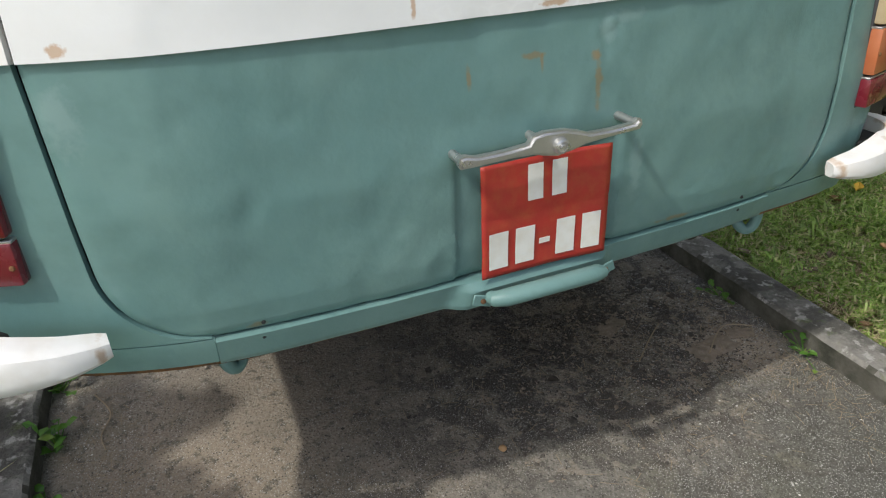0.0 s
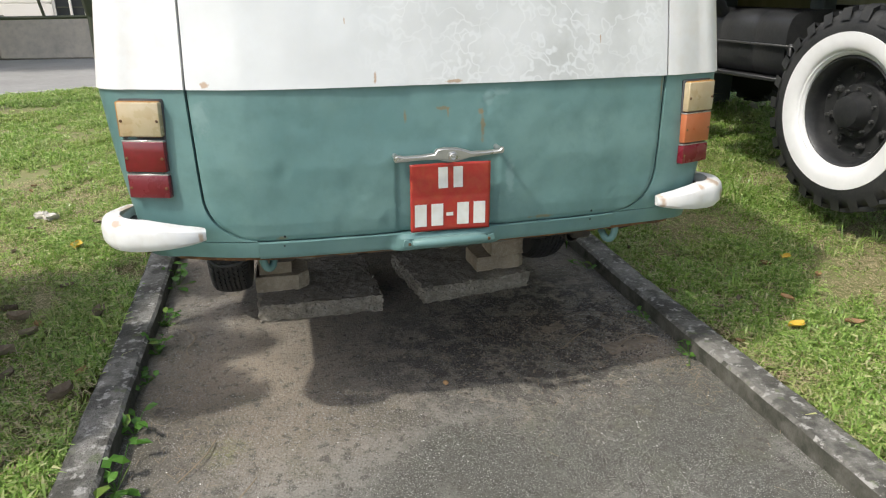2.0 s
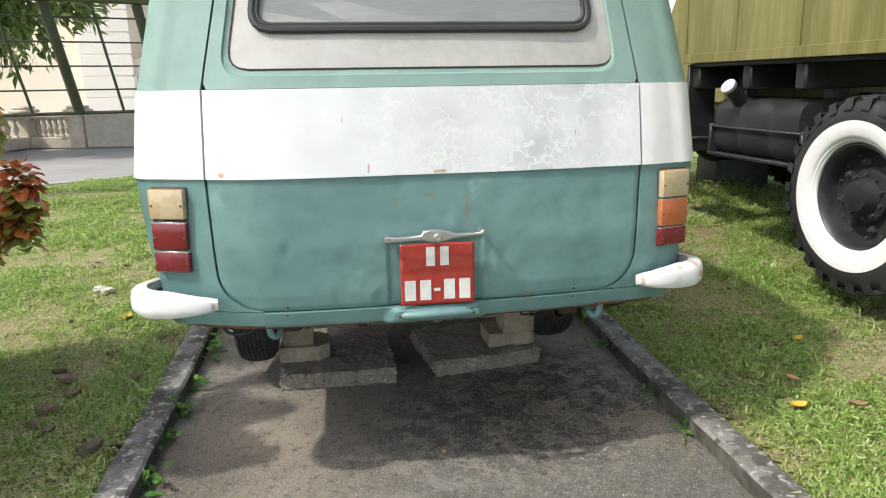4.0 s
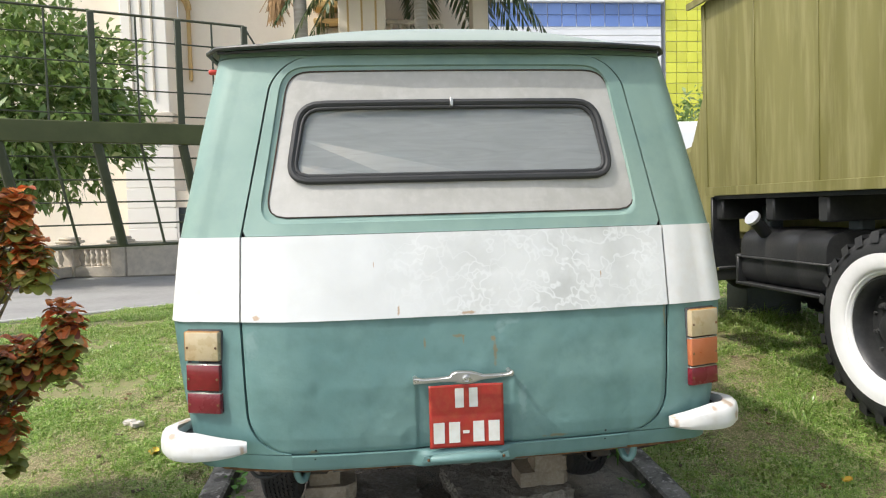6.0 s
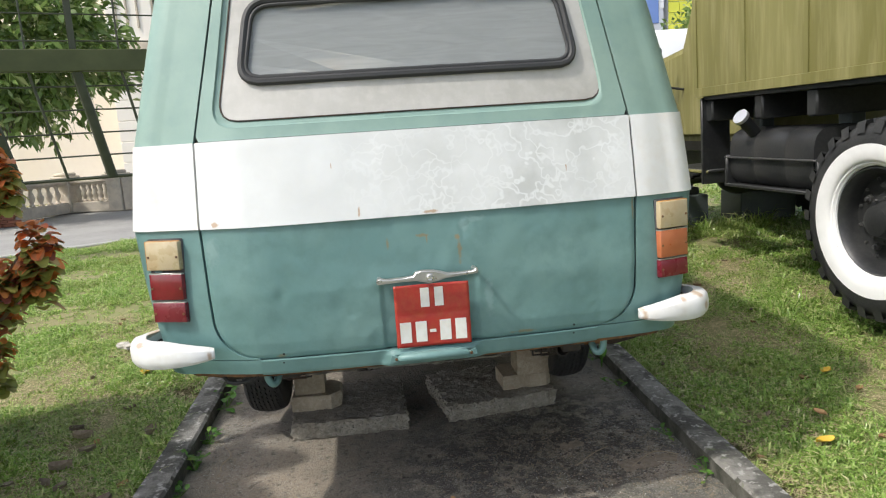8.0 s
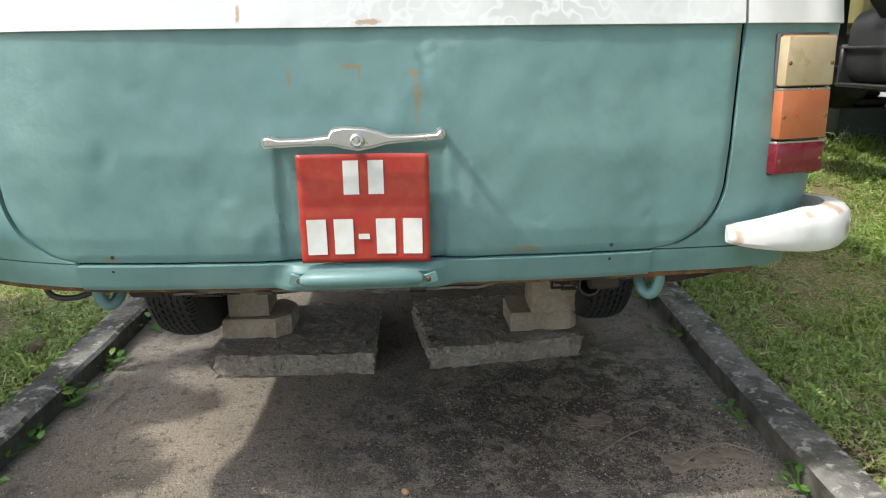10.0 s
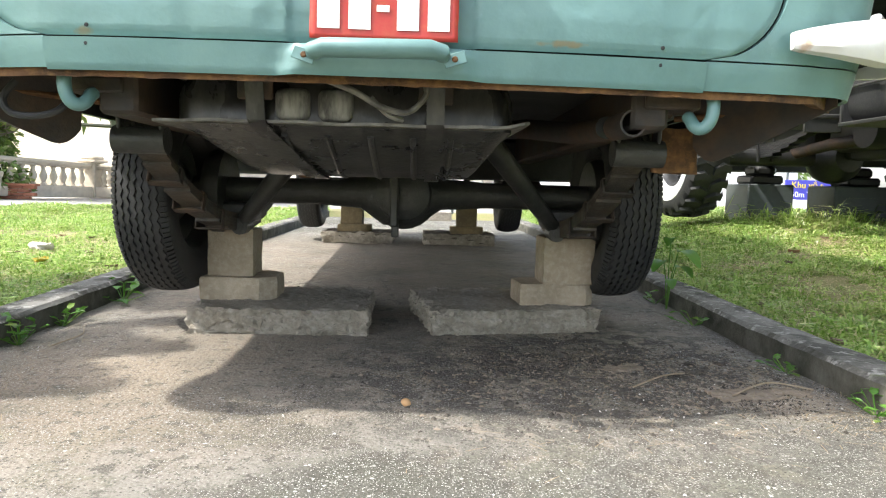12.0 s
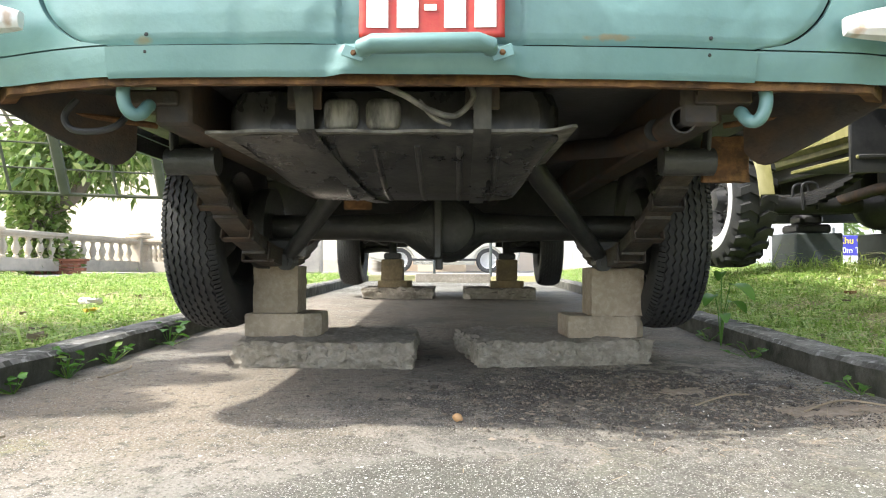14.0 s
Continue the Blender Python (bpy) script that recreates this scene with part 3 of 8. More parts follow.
def build_ground():
    bm = bmesh.new()
    rows = []
    ys = [-60, -30, -15, -8] + [-5 + 0.25 * i for i in range(61)] + [11, 12, 14, 17, 22, 30, 60, 150, 600, 2500]
    xs = [-2500, -600, -150, -60, -30, -18, -12] + [-8 + 0.25 * i for i in range(65)] + [9, 10, 12, 18, 30, 60, 150, 600, 2500]
    for y in ys:
        row = []
        for x in xs:
            z = lawn_z(x, y) if abs(x) < 20 and y < 14 else rise(y)
            if abs(x) < 1.3 and y < BAY_END + 0.3:
                z = rise(y) - 0.12
            if y > road_edge(x) - 0.3 or y > 9.5:
                z = min(z, rise(y) - 0.03)
            row.append((x, y, z))
        rows.append(row)
    sheet(bm, rows)
    solid("ground", bm, "soil", "lawn soil with worn brown patches round the parking bay", "ground", "structure")

    bm = bmesh.new()
    rows = []
    for i in range(200):
        y = -4.0 + i * 0.06
        row = []
        for j in range(57):
            x = -1.12 + j * 0.04
            z = rise(y) + 0.004 * noise.noise(Vector((x * 3, y * 3, 1))) + 0.0025 * noise.noise(Vector((x * 16, y * 16, 2)))
            row.append((x, y, z))
        rows.append(row)
    sheet(bm, rows)
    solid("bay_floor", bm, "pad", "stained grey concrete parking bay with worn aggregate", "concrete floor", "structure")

    for side, nm in ((-1, "kerb_west"), (1, "kerb_east")):
        bm = bmesh.new()
        prof = [(KERB_IN, -0.15), (KERB_IN, 0.02), (KERB_IN, KERB_TOP - 0.012), (KERB_IN + 0.012, KERB_TOP), (KERB_IN + 0.06, KERB_TOP + 0.002), (KERB_OUT - 0.012, KERB_TOP), (KERB_OUT, KERB_TOP - 0.014), (KERB_OUT, -0.1)]
        rows = []
        for i in range(420):
            y = -4.0 + i * 0.029
            lean = 0.006 * (y - 1)
            row = []
            for x, z in prof:
                d = noise.noise_vector(Vector((x * 9, y * 9 * side, z * 9))) * 0.003 + noise.noise_vector(Vector((x * 40, y * 40 * side, z * 40))) * 0.0014
                chip = max(0.0, noise.noise(Vector((y * 5, side * 4, 2))) - 0.42) * 0.06 if z > 0.05 else 0
                row.append((side * (x + lean + d.x + (chip if x < KERB_IN + 0.03 else 0)), y, z + rise(y) + d.z - chip * 0.5))
            rows.append(row if side > 0 else row[::-1])
        sheet(bm, rows)
        bmesh.ops.recalc_face_normals(bm, faces=bm.faces)
        # near-upright faces take the darker concrete, the rest keep the top's
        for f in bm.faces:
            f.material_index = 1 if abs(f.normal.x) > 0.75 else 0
        solid(nm, bm, "kerb_moss", "low weathered concrete kerb with chipped edges, mossy top and darker sides", "kerb", "structure", mats=("kerb_side",))

    # the drive beyond the lawns, with its own pale edge kerb
    bm = bmesh.new()
    rows = []
    for f in (0, 0.03, 0.1, 0.3, 0.6, 1.0):
        row = []
        for x in [-90, -40, -20, -14, -10, -8, -6, -5, -4, -3, -2, -1, 0, 1, 2, 4, 8, 14, 30, 90]:
            e = road_edge(max(x, -16))
            row.append((x, e + f * (60 - e), rise(e + f * 6) + 0.0))
        rows.append(row)
    sheet(bm, rows)
    solid("road", bm, "road_grey", "pale sunlit concrete drive beyond the lawn", "road", "structure")
    bm = bmesh.new()
    prof = [(0, -0.1), (0, 0.035), (0.015, 0.05), (0.14, 0.05), (0.155, 0.03), (0.155, -0.05)]
    rows = []
    for x in np.linspace(-16, 12, 120):
        e = road_edge(x) - 0.16
        if abs(x) < 1.2:
            rows.append([(x, e + a, rise(e) + b - 0.05 * (b > 0)) for a, b in prof])
        else:
            rows.append([(x, e + a, rise(e) + b) for a, b in prof])
    sheet(bm, rows)
    bmesh.ops.recalc_face_normals(bm, faces=bm.faces)
    solid("road_kerb", bm, "kerb_grey", "pale flush kerb between the lawn and the drive", "kerb", "structure")


build_ground()


# the van
def smooth_path(pts, n=6):
    """A rounded run through points."""
    pts = [Vector(p) for p in pts]
    out = []
    for i in range(len(pts) - 1):
        a, b, c, d = pts[max(i - 1, 0)], pts[i], pts[i + 1], pts[min(i + 2, len(pts) - 1)]
        for k in range(n):
            t = k / n
            out.append(0.5 * ((2 * b) + (c - a) * t + (2 * a - 5 * b + 4 * c - d) * t * t + (3 * b - a - 3 * c + d) * t ** 3))
    return out + [pts[-1]]


VAN = thing("van", (0, 2.2, 0), "old teal and white panel van raised on concrete blocks", "van")
FRONT = 4.75
W_TAB = ((0.60, 0.925), (0.70, 0.94), (0.84, 0.965), (1.0, 0.99), (1.178, 1.012), (1.463, 0.985), (1.8, 0.918), (2.14, 0.845), (2.2, 0.83))
Y_TAB = ((0.60, 0.05), (0.66, 0.035), (0.71, 0.022), (0.78, 0.014), (0.95, 0.012), (1.178, 0.03), (1.3, 0.047), (1.463, 0.072), (2.14, 0.25), (2.2, 0.27))
STRIPE_LO, STRIPE_HI = 1.178, 1.463
GATE_LO, GATE_HI = 0.727, 2.104


def half_width(z):
    return lerp_table(W_TAB, z)


def skin(x, z):
    """The van's rear skin: how far forward it lies at x, z."""
    askew = 0.033 * x * min(max((0.8 - abs(x)) / 0.2, 0.0), 1.0) * min(max((1.7 - z) / 0.25, 0.0), 1.0)
    return lerp_table(Y_TAB, z) + 0.05 * (x / 0.745) ** 4 * 0.75 + 0.0125 * (x / 0.745) ** 2 + askew


def outline(z, s):
    """Round the body at height z: s 0 to 1 across the rear, to 2 round the corner, to 3 along the side."""
    w, r = half_width(z), 0.11
    flat = w - r
    if s <= 1:
        return Vector((flat * s, skin(flat * s, z), z))
    y0 = skin(flat, z)
    if s <= 2:
        a = (s - 1) * math.pi / 2
        return Vector((flat + r * math.sin(a), y0 + r * (1 - math.cos(a)), z))
    t = s - 2
    return Vector((w, y0 + r + t * (FRONT - y0 - r), z))


def gate_half(z):
    """Half the width of the tailgate at height z, with its rounded corners."""
    h = lerp_table(((0.72, 0.728), (0.8, 0.733), (1.178, 0.75), (1.463, 0.744), (2.0, 0.645), (2.11, 0.618)), z)
    lo, hi = 0.14, 0.13
    if z < GATE_LO + lo:
        d = lo - (z - GATE_LO)
        h -= lo - math.sqrt(max(lo * lo - d * d, 0))
    if z > GATE_HI - hi:
        d = hi - (GATE_HI - z)
        h -= hi - math.sqrt(max(hi * hi - d * d, 0))
    return h


def zsteps(a, b, step, extra=()):
    n = max(int(round((b - a) / step)), 1)
    out = {round(a + (b - a) * i / n, 5) for i in range(n + 1)} | {e for e in extra if a < e < b}
    return sorted(out)


def body_row(z, start, side):
    """A row from start (x on the rear) out to the corner and along the side."""
    w = half_width(z)
    flat = w - 0.11
    pts = []
    for i in range(9):
        x = start + (flat - start) * i / 8
        if start > flat:
            x = start
        pts.append(Vector((x, skin(side * x, z), z)))
    for i in range(1, 9):
        pts.append(outline(z, 1 + i / 8))
    for t in (0.02, 0.05, 0.1, 0.2, 0.35, 0.5, 0.7, 0.85, 1.0):
        pts.append(outline(z, 2 + t))
    return [Vector((p.x * side, p.y, p.z)) for p in pts]


corner_zs = zsteps(GATE_LO, GATE_LO + 0.14, 0.01) + zsteps(GATE_LO + 0.16, STRIPE_LO, 0.03) + zsteps(STRIPE_LO + 0.03, STRIPE_HI, 0.03) + zsteps(STRIPE_HI + 0.03, GATE_HI - 0.14, 0.04) + zsteps(GATE_HI - 0.13, GATE_HI, 0.01)
GAP = 0.0075


def build_shell():
    for side in (-1, 1):
        for nm, lo, hi, mat in (("lower_body", GATE_LO, STRIPE_LO, "teal"), ("belt_panel", STRIPE_LO, STRIPE_HI, "plain_white"), ("pillar", STRIPE_HI, GATE_HI, "teal_faded")):
            bm = bmesh.new()
            rows = []
            for z in [c for c in corner_zs if lo - 1e-6 <= c <= hi + 1e-6]:
                row = body_row(z, gate_half(z) + GAP, side)
                if mat == "plain_white":
                    row = [p + Vector((0.003 * side * min(1, max(0, (abs(p.x) - 0.8) / 0.2)), -0.008 if p.y < 0.4 else 0, 0)) for p in row]
                rows.append(row if side > 0 else row[::-1])
            sheet(bm, rows)
            bmesh.ops.recalc_face_normals(bm, faces=bm.faces)
            ob = part(nm, bm, mat, VAN, "white painted belt panel" if mat == "plain_white" else "", mats=("underseal",))
            thicken(ob, 0.012)
    # sill under the tailgate, in one with the wrap-round skirt
    for side in (-1, 1):
        bm = bmesh.new()
        rows = []
        for z in zsteps(0.672, GATE_LO - 0.003, 0.012):
            row = body_row(z, 0.592, side)
            rows.append(row if side > 0 else row[::-1])
        sheet(bm, rows)
        bmesh.ops.recalc_face_normals(bm, faces=bm.faces)
        thicken(part("skirt", bm, "teal", VAN, mats=("underseal",)), 0.01)
    # header over the tailgate up to the gutter
    bm = bmesh.new()
    rows = []
    for z in zsteps(GATE_HI + 0.004, 2.14, 0.012):
        left = body_row(z, 0.0, -1)[::-1]
        right = body_row(z, 0.0, 1)[1:]
        rows.append(left + right)
    sheet(bm, rows)
    bmesh.ops.recalc_face_normals(bm, faces=bm.faces)
    thicken(part("header", bm, "teal_faded", VAN), 0.012)
    # dark inner jamb behind the shut lines
    bm = bmesh.new()
    rows = []
    for z in zsteps(0.70, 2.13, 0.05):
        w = half_width(z) - 0.12
        rows.append([Vector((w * t, skin(w * t, z) + 0.03, z)) for t in np.linspace(-1, 1, 25)])
    keep = [r for r in rows if r[0].z < 1.56]
    sheet(bm, keep)
    bmesh.ops.recalc_face_normals(bm, faces=bm.faces)
    thicken(part("jamb_lower", bm, "dark_gap", VAN), 0.004)
    for side in (-1, 1):
        bm = bmesh.new()
        rows = []
        for z in zsteps(1.5, 2.13, 0.05):
            a, b = gate_half(min(z, 2.0)) - 0.05, half_width(z) - 0.12
            rows.append([Vector((side * (a + (b - a) * t), skin(side * (a + (b - a) * t), z) + 0.03, z)) for t in np.linspace(0, 1, 5)])
        sheet(bm, rows)
        thicken(part("jamb_side", bm, "dark_gap", VAN), 0.004)
    # nose, open for the windscreen
    for lo, hi in ((0.668, 1.45), (2.0, 2.15)):
        bm = bmesh.new()
        rows = []
        for z in zsteps(lo, hi, 0.1):
            w = half_width(z)
            rows.append([Vector((w * math.sin(a), FRONT + 0.25 * math.cos(a), z)) for a in np.linspace(-math.pi / 2, math.pi / 2, 17)])
        sheet(bm, rows)
        thicken(part("nose_panel", bm, "teal", VAN), 0.012)
    for x in (-0.38, 0.38):
        bm = bmesh.new()
        box(bm, (x, 1.75, 1.28), (0.48, 0.14, 0.75), (8, 0, 0), bevel=0.05, seg=4)
        part("seat_back", bm, "grey_panel", VAN, "grey seat back inside the van")
    # floor pan
    bm = bmesh.new()
    box(bm, (0, 2.55, 0.735), (1.7, 4.6, 0.05), bevel=0.01)
    part("floor_pan", bm, "underseal", VAN)
    # roof: crowned skin with a rolled gutter
    bm = bmesh.new()
    rows = []
    for y in (0.19, 0.22, 0.28, 0.36, 0.46, 0.6, 0.8, 1.1, 1.5, 2.0, 2.8, 3.6, 4.3, 4.7, 4.9):
        crown = lerp_table(((0.19, 0.004), (0.22, 0.034), (0.28, 0.062), (0.36, 0.092), (0.46, 0.118), (0.6, 0.145), (0.8, 0.17), (1.5, 0.2), (3.6, 0.19), (4.9, 0.03)), y)
        row = []
        for u in np.linspace(-1, 1, 41):
            wide = 0.865 - 0.05 * max(0.0, (0.36 - y) / 0.17) ** 2
            row.append((u * wide - 0.014, y + 0.09 * abs(u) ** 3, 2.134 + crown * (1 - abs(u) ** 2.6)))
        rows.append(row)
    sheet(bm, rows)
    bmesh.ops.recalc_face_normals(bm, faces=bm.faces)
    part("roof", bm, "roof_paint", VAN, "pale faded green roof skin")
    bm = bmesh.new()
    pts = []
    for u in np.linspace(-1, 1, 41):
        wide = 0.868 - 0.05
        pts.append((u * wide - 0.014, 0.183 + 0.09 * abs(u) ** 3, 2.133))
    left = [(-0.882, y, 2.133) for y in (4.7, 3.5, 2.5, 1.5, 0.8, 0.5, 0.36)]
    right = [(0.854, y, 2.133) for y in (0.36, 0.5, 0.8, 1.5, 2.5, 3.5, 4.7)]
    tube(bm, left + pts + right, 0.0085, 8)
    part("gutter", bm, "underseal", VAN, "dark rolled roof gutter")
    bm = bmesh.new()
    tube(bm, [(x, y + 0.012, 2.12) for x, y, z in pts], 0.006, 6)
    part("gutter_seal", bm, "rubber", VAN)


def dent(x, z):
    """Shallow dents and ripples of old panel work."""
    n1 = noise.noise(Vector((x * 3.1, z * 3.4, 1.3)))
    n2 = noise.noise(Vector((x * 8.5, z * 9.0, 4.1)))
    n3 = noise.noise(Vector((x * 21.0, z * 23.0, 2.2)))
    pits = max(0.0, noise.noise(Vector((x * 13.0, z * 15.0, 8.2))) - 0.38)
    flake = math.exp(-((x - 0.125) / 0.035) ** 2 - ((z - 1.12) / 0.04) ** 2) * noise.noise(Vector((x * 45, z * 45, 3.0)))
    return 0.005 * n1 + 0.0026 * n2 + 0.0013 * n3 + 0.007 * pits - 0.006 * flake


def gate_y(x, z):
    y = skin(x, z) + dent(x, z)
    edge = min(gate_half(z) - abs(x), z - GATE_LO)
    if edge < 0.02:
        y += 0.006 * (1 - edge / 0.02) ** 2
    if z < 0.97:
        d = min(0.168 - abs(x + 0.003), 0.962 - z)
        y += 0.008 * min(max(d / 0.008, 0), 1)
    return y


def gate_sheet(lo, hi, step, nx, fn=gate_y):
    rows = []
    zs = set(zsteps(lo, hi, step))
    for a in corner_zs:
        if lo <= a <= hi and (a < GATE_LO + 0.15 or a > GATE_HI - 0.15):
            zs.add(a)
    for z in sorted(zs):
        h = gate_half(z)
        rows.append([Vector((h * t, fn(h * t, z), z)) for t in np.linspace(-1, 1, nx)])
    return rows


def rounded(cx, cz, hw_lo, hw_hi, lo, hi, r, n=7):
    """A rounded trapezium as a loop of x, z points."""
    corners = [(cx - hw_lo, lo), (cx + hw_lo, lo), (cx + hw_hi, hi), (cx - hw_hi, hi)]
    out = []
    for i in range(4):
        p, q, s = Vector(corners[i]), Vector(corners[i - 1]), Vector(corners[(i + 1) % 4])
        a, b = p + (q - p).normalized() * r, p + (s - p).normalized() * r
        for k in range(n):
            t = k / (n - 1)
            out.append(tuple(a * (1 - t) ** 2 + p * 2 * t * (1 - t) + b * t * t))
    return out


def build_gate():
    bm = bmesh.new()
    sheet(bm, gate_sheet(GATE_LO, STRIPE_LO - 0.001, 0.009, 221))
    bmesh.ops.recalc_face_normals(bm, faces=bm.faces)
    gate = part("tailgate", bm, "teal", VAN, "dented teal tailgate with rust runs and a recess for the plate")
    thicken(gate, 0.008)
    bm = bmesh.new()
    def belt(x, z):
        return skin(x, z) + dent(x, z) * 0.8 - 0.009
    sheet(bm, gate_sheet(STRIPE_LO, STRIPE_HI, 0.0125, 121, belt))
    bmesh.ops.recalc_face_normals(bm, faces=bm.faces)
    thicken(part("belt_stripe", bm, "white", gate, "white belt panel with crazed worn paint"), 0.008)
    # upper frame of the gate: a ring from the outer edge in to the window recess
    zs = [STRIPE_HI + 0.0015] + [z for z in corner_zs if z >= STRIPE_HI + 0.01]
    right = [(gate_half(z), z) for z in zs]
    left = [(-gate_half(z), z) for z in zs]
    inner = rounded(-0.012, 0, 0.672, 0.588, 1.508, 2.062, 0.085, 9)
    # the loops run together by angle about the window's middle
    def polar(loop, n):
        c = Vector((0, 1.79))
        ring = [Vector(p) for p in loop]
        out = []
        for i in range(n):
            a = 2 * math.pi * i / n
            d = Vector((math.cos(a), math.sin(a)))
            best = None
            for p, q in zip(ring, ring[1:] + ring[:1]):
                e = q - p
                den = d.x * e.y - d.y * e.x
                if abs(den) < 1e-9:
                    continue
                w = p - c
                t = (w.x * e.y - w.y * e.x) / den
                u = (w.x * d.y - w.y * d.x) / den
                if t > 0 and -1e-6 <= u <= 1 + 1e-6 and (best is None or t > best):
                    best = t
            out.append(tuple(c + d * best))
        return out
    N = 240
    big = polar([(x, z) for x, z in left[::-1]] + right, N)
    lo_edge = [(x, z) for x, z in big]
    inn = polar(inner, N)
    bm = bmesh.new()
    loops = [lo_edge] + [[tuple(Vector(a) * (1 - f) + Vector(b) * f) for a, b in zip(lo_edge, inn)] for f in (0.2, 0.4, 0.6, 0.8, 0.9)]
    ysk = lambda x, z: skin(x, z) + 0.5 * dent(x, z)
    stages = [(l, ysk) for l in loops] + [(inn, lambda x, z: skin(x, z) + 0.008)]
    inn2 = polar(rounded(0, 0, 0.664, 0.582, 1.525, 2.046, 0.075, 9), N)
    stages.append((inn2, lambda x, z: skin(x, z) + 0.012))
    vrows = []
    for l, fn in stages:
        vrows.append([bm.verts.new((x, fn(x, z), z)) for x, z in l])
    for a, b in zip(vrows, vrows[1:]):
        for i in range(N):
            j = (i + 1) % N
            bm.faces.new((a[i], a[j], b[j], b[i]))
    bmesh.ops.recalc_face_normals(bm, faces=bm.faces)
    part("window_surround", bm, "teal_faded", gate)
    # grey panel that carries the glass
    bm = bmesh.new()
    glass_loop = polar(rounded(-0.006, 0, 0.578, 0.535, 1.65, 1.924, 0.075, 9), N)
    yp = lambda x, z: skin(x, z) + 0.011
    a = [bm.verts.new((x, yp(x, z), z)) for x, z in inn2]
    c = [tuple((Vector(p) + Vector(q)) / 2) for p, q in zip(inn2, glass_loop)]
    b = [bm.verts.new((x, yp(x, z) + 0.003 * noise.noise(Vector((x * 5, 0, z * 5))), z)) for x, z in c]
    d = [bm.verts.new((x, yp(x, z), z)) for x, z in glass_loop]
    for p, q in ((a, b), (b, d)):
        for i in range(N):
            j = (i + 1) % N
            bm.faces.new((p[i], p[j], q[j], q[i]))
    bmesh.ops.recalc_face_normals(bm, faces=bm.faces)
    thicken(part("window_panel", bm, "grey_panel", gate, "grey painted window panel"), 0.006)
    bm = bmesh.new()
    edge = [(x, yp(x, z) - 0.002, z) for x, z in inn2]
    tube(bm, edge + edge[:1], 0.0028, 6, caps=False)
    part("panel_joint", bm, "rusty_dark", gate, "dark dirty joint round the window panel")
    bm = bmesh.new()
    for off, rad in ((0.0, 0.0135), (0.016, 0.0075)):
        loop = polar(rounded(-0.006, 0, 0.578 - off, 0.535 - off, 1.65 + off, 1.924 - off, 0.075 - off * 0.8, 9), N)
        pts = [(x, yp(x, z) - 0.006, z) for x, z in loop]
        tube(bm, pts + pts[:1], rad, 8, caps=False)
    part("window_seal", bm, "rubber", gate, "black rubber window seal")
    bm = bmesh.new()
    box(bm, (-0.003, yp(0, 1.922) - 0.018, 1.924), (0.012, 0.016, 0.03), bevel=0.002)
    part("seal_clip", bm, "chrome_dull", gate)
    bm = bmesh.new()
    gl = polar(rounded(-0.006, 0, 0.572, 0.529, 1.656, 1.918, 0.07, 9), N)
    f = bm.faces.new([bm.verts.new((x, yp(x, z) - 0.001, z)) for x, z in gl])
    pane = part("window_pane", bm, "glass", gate, "dusty window glass", smooth=False)
    thicken(pane, 0.004)
    pane.visible_shadow = False
    return gate


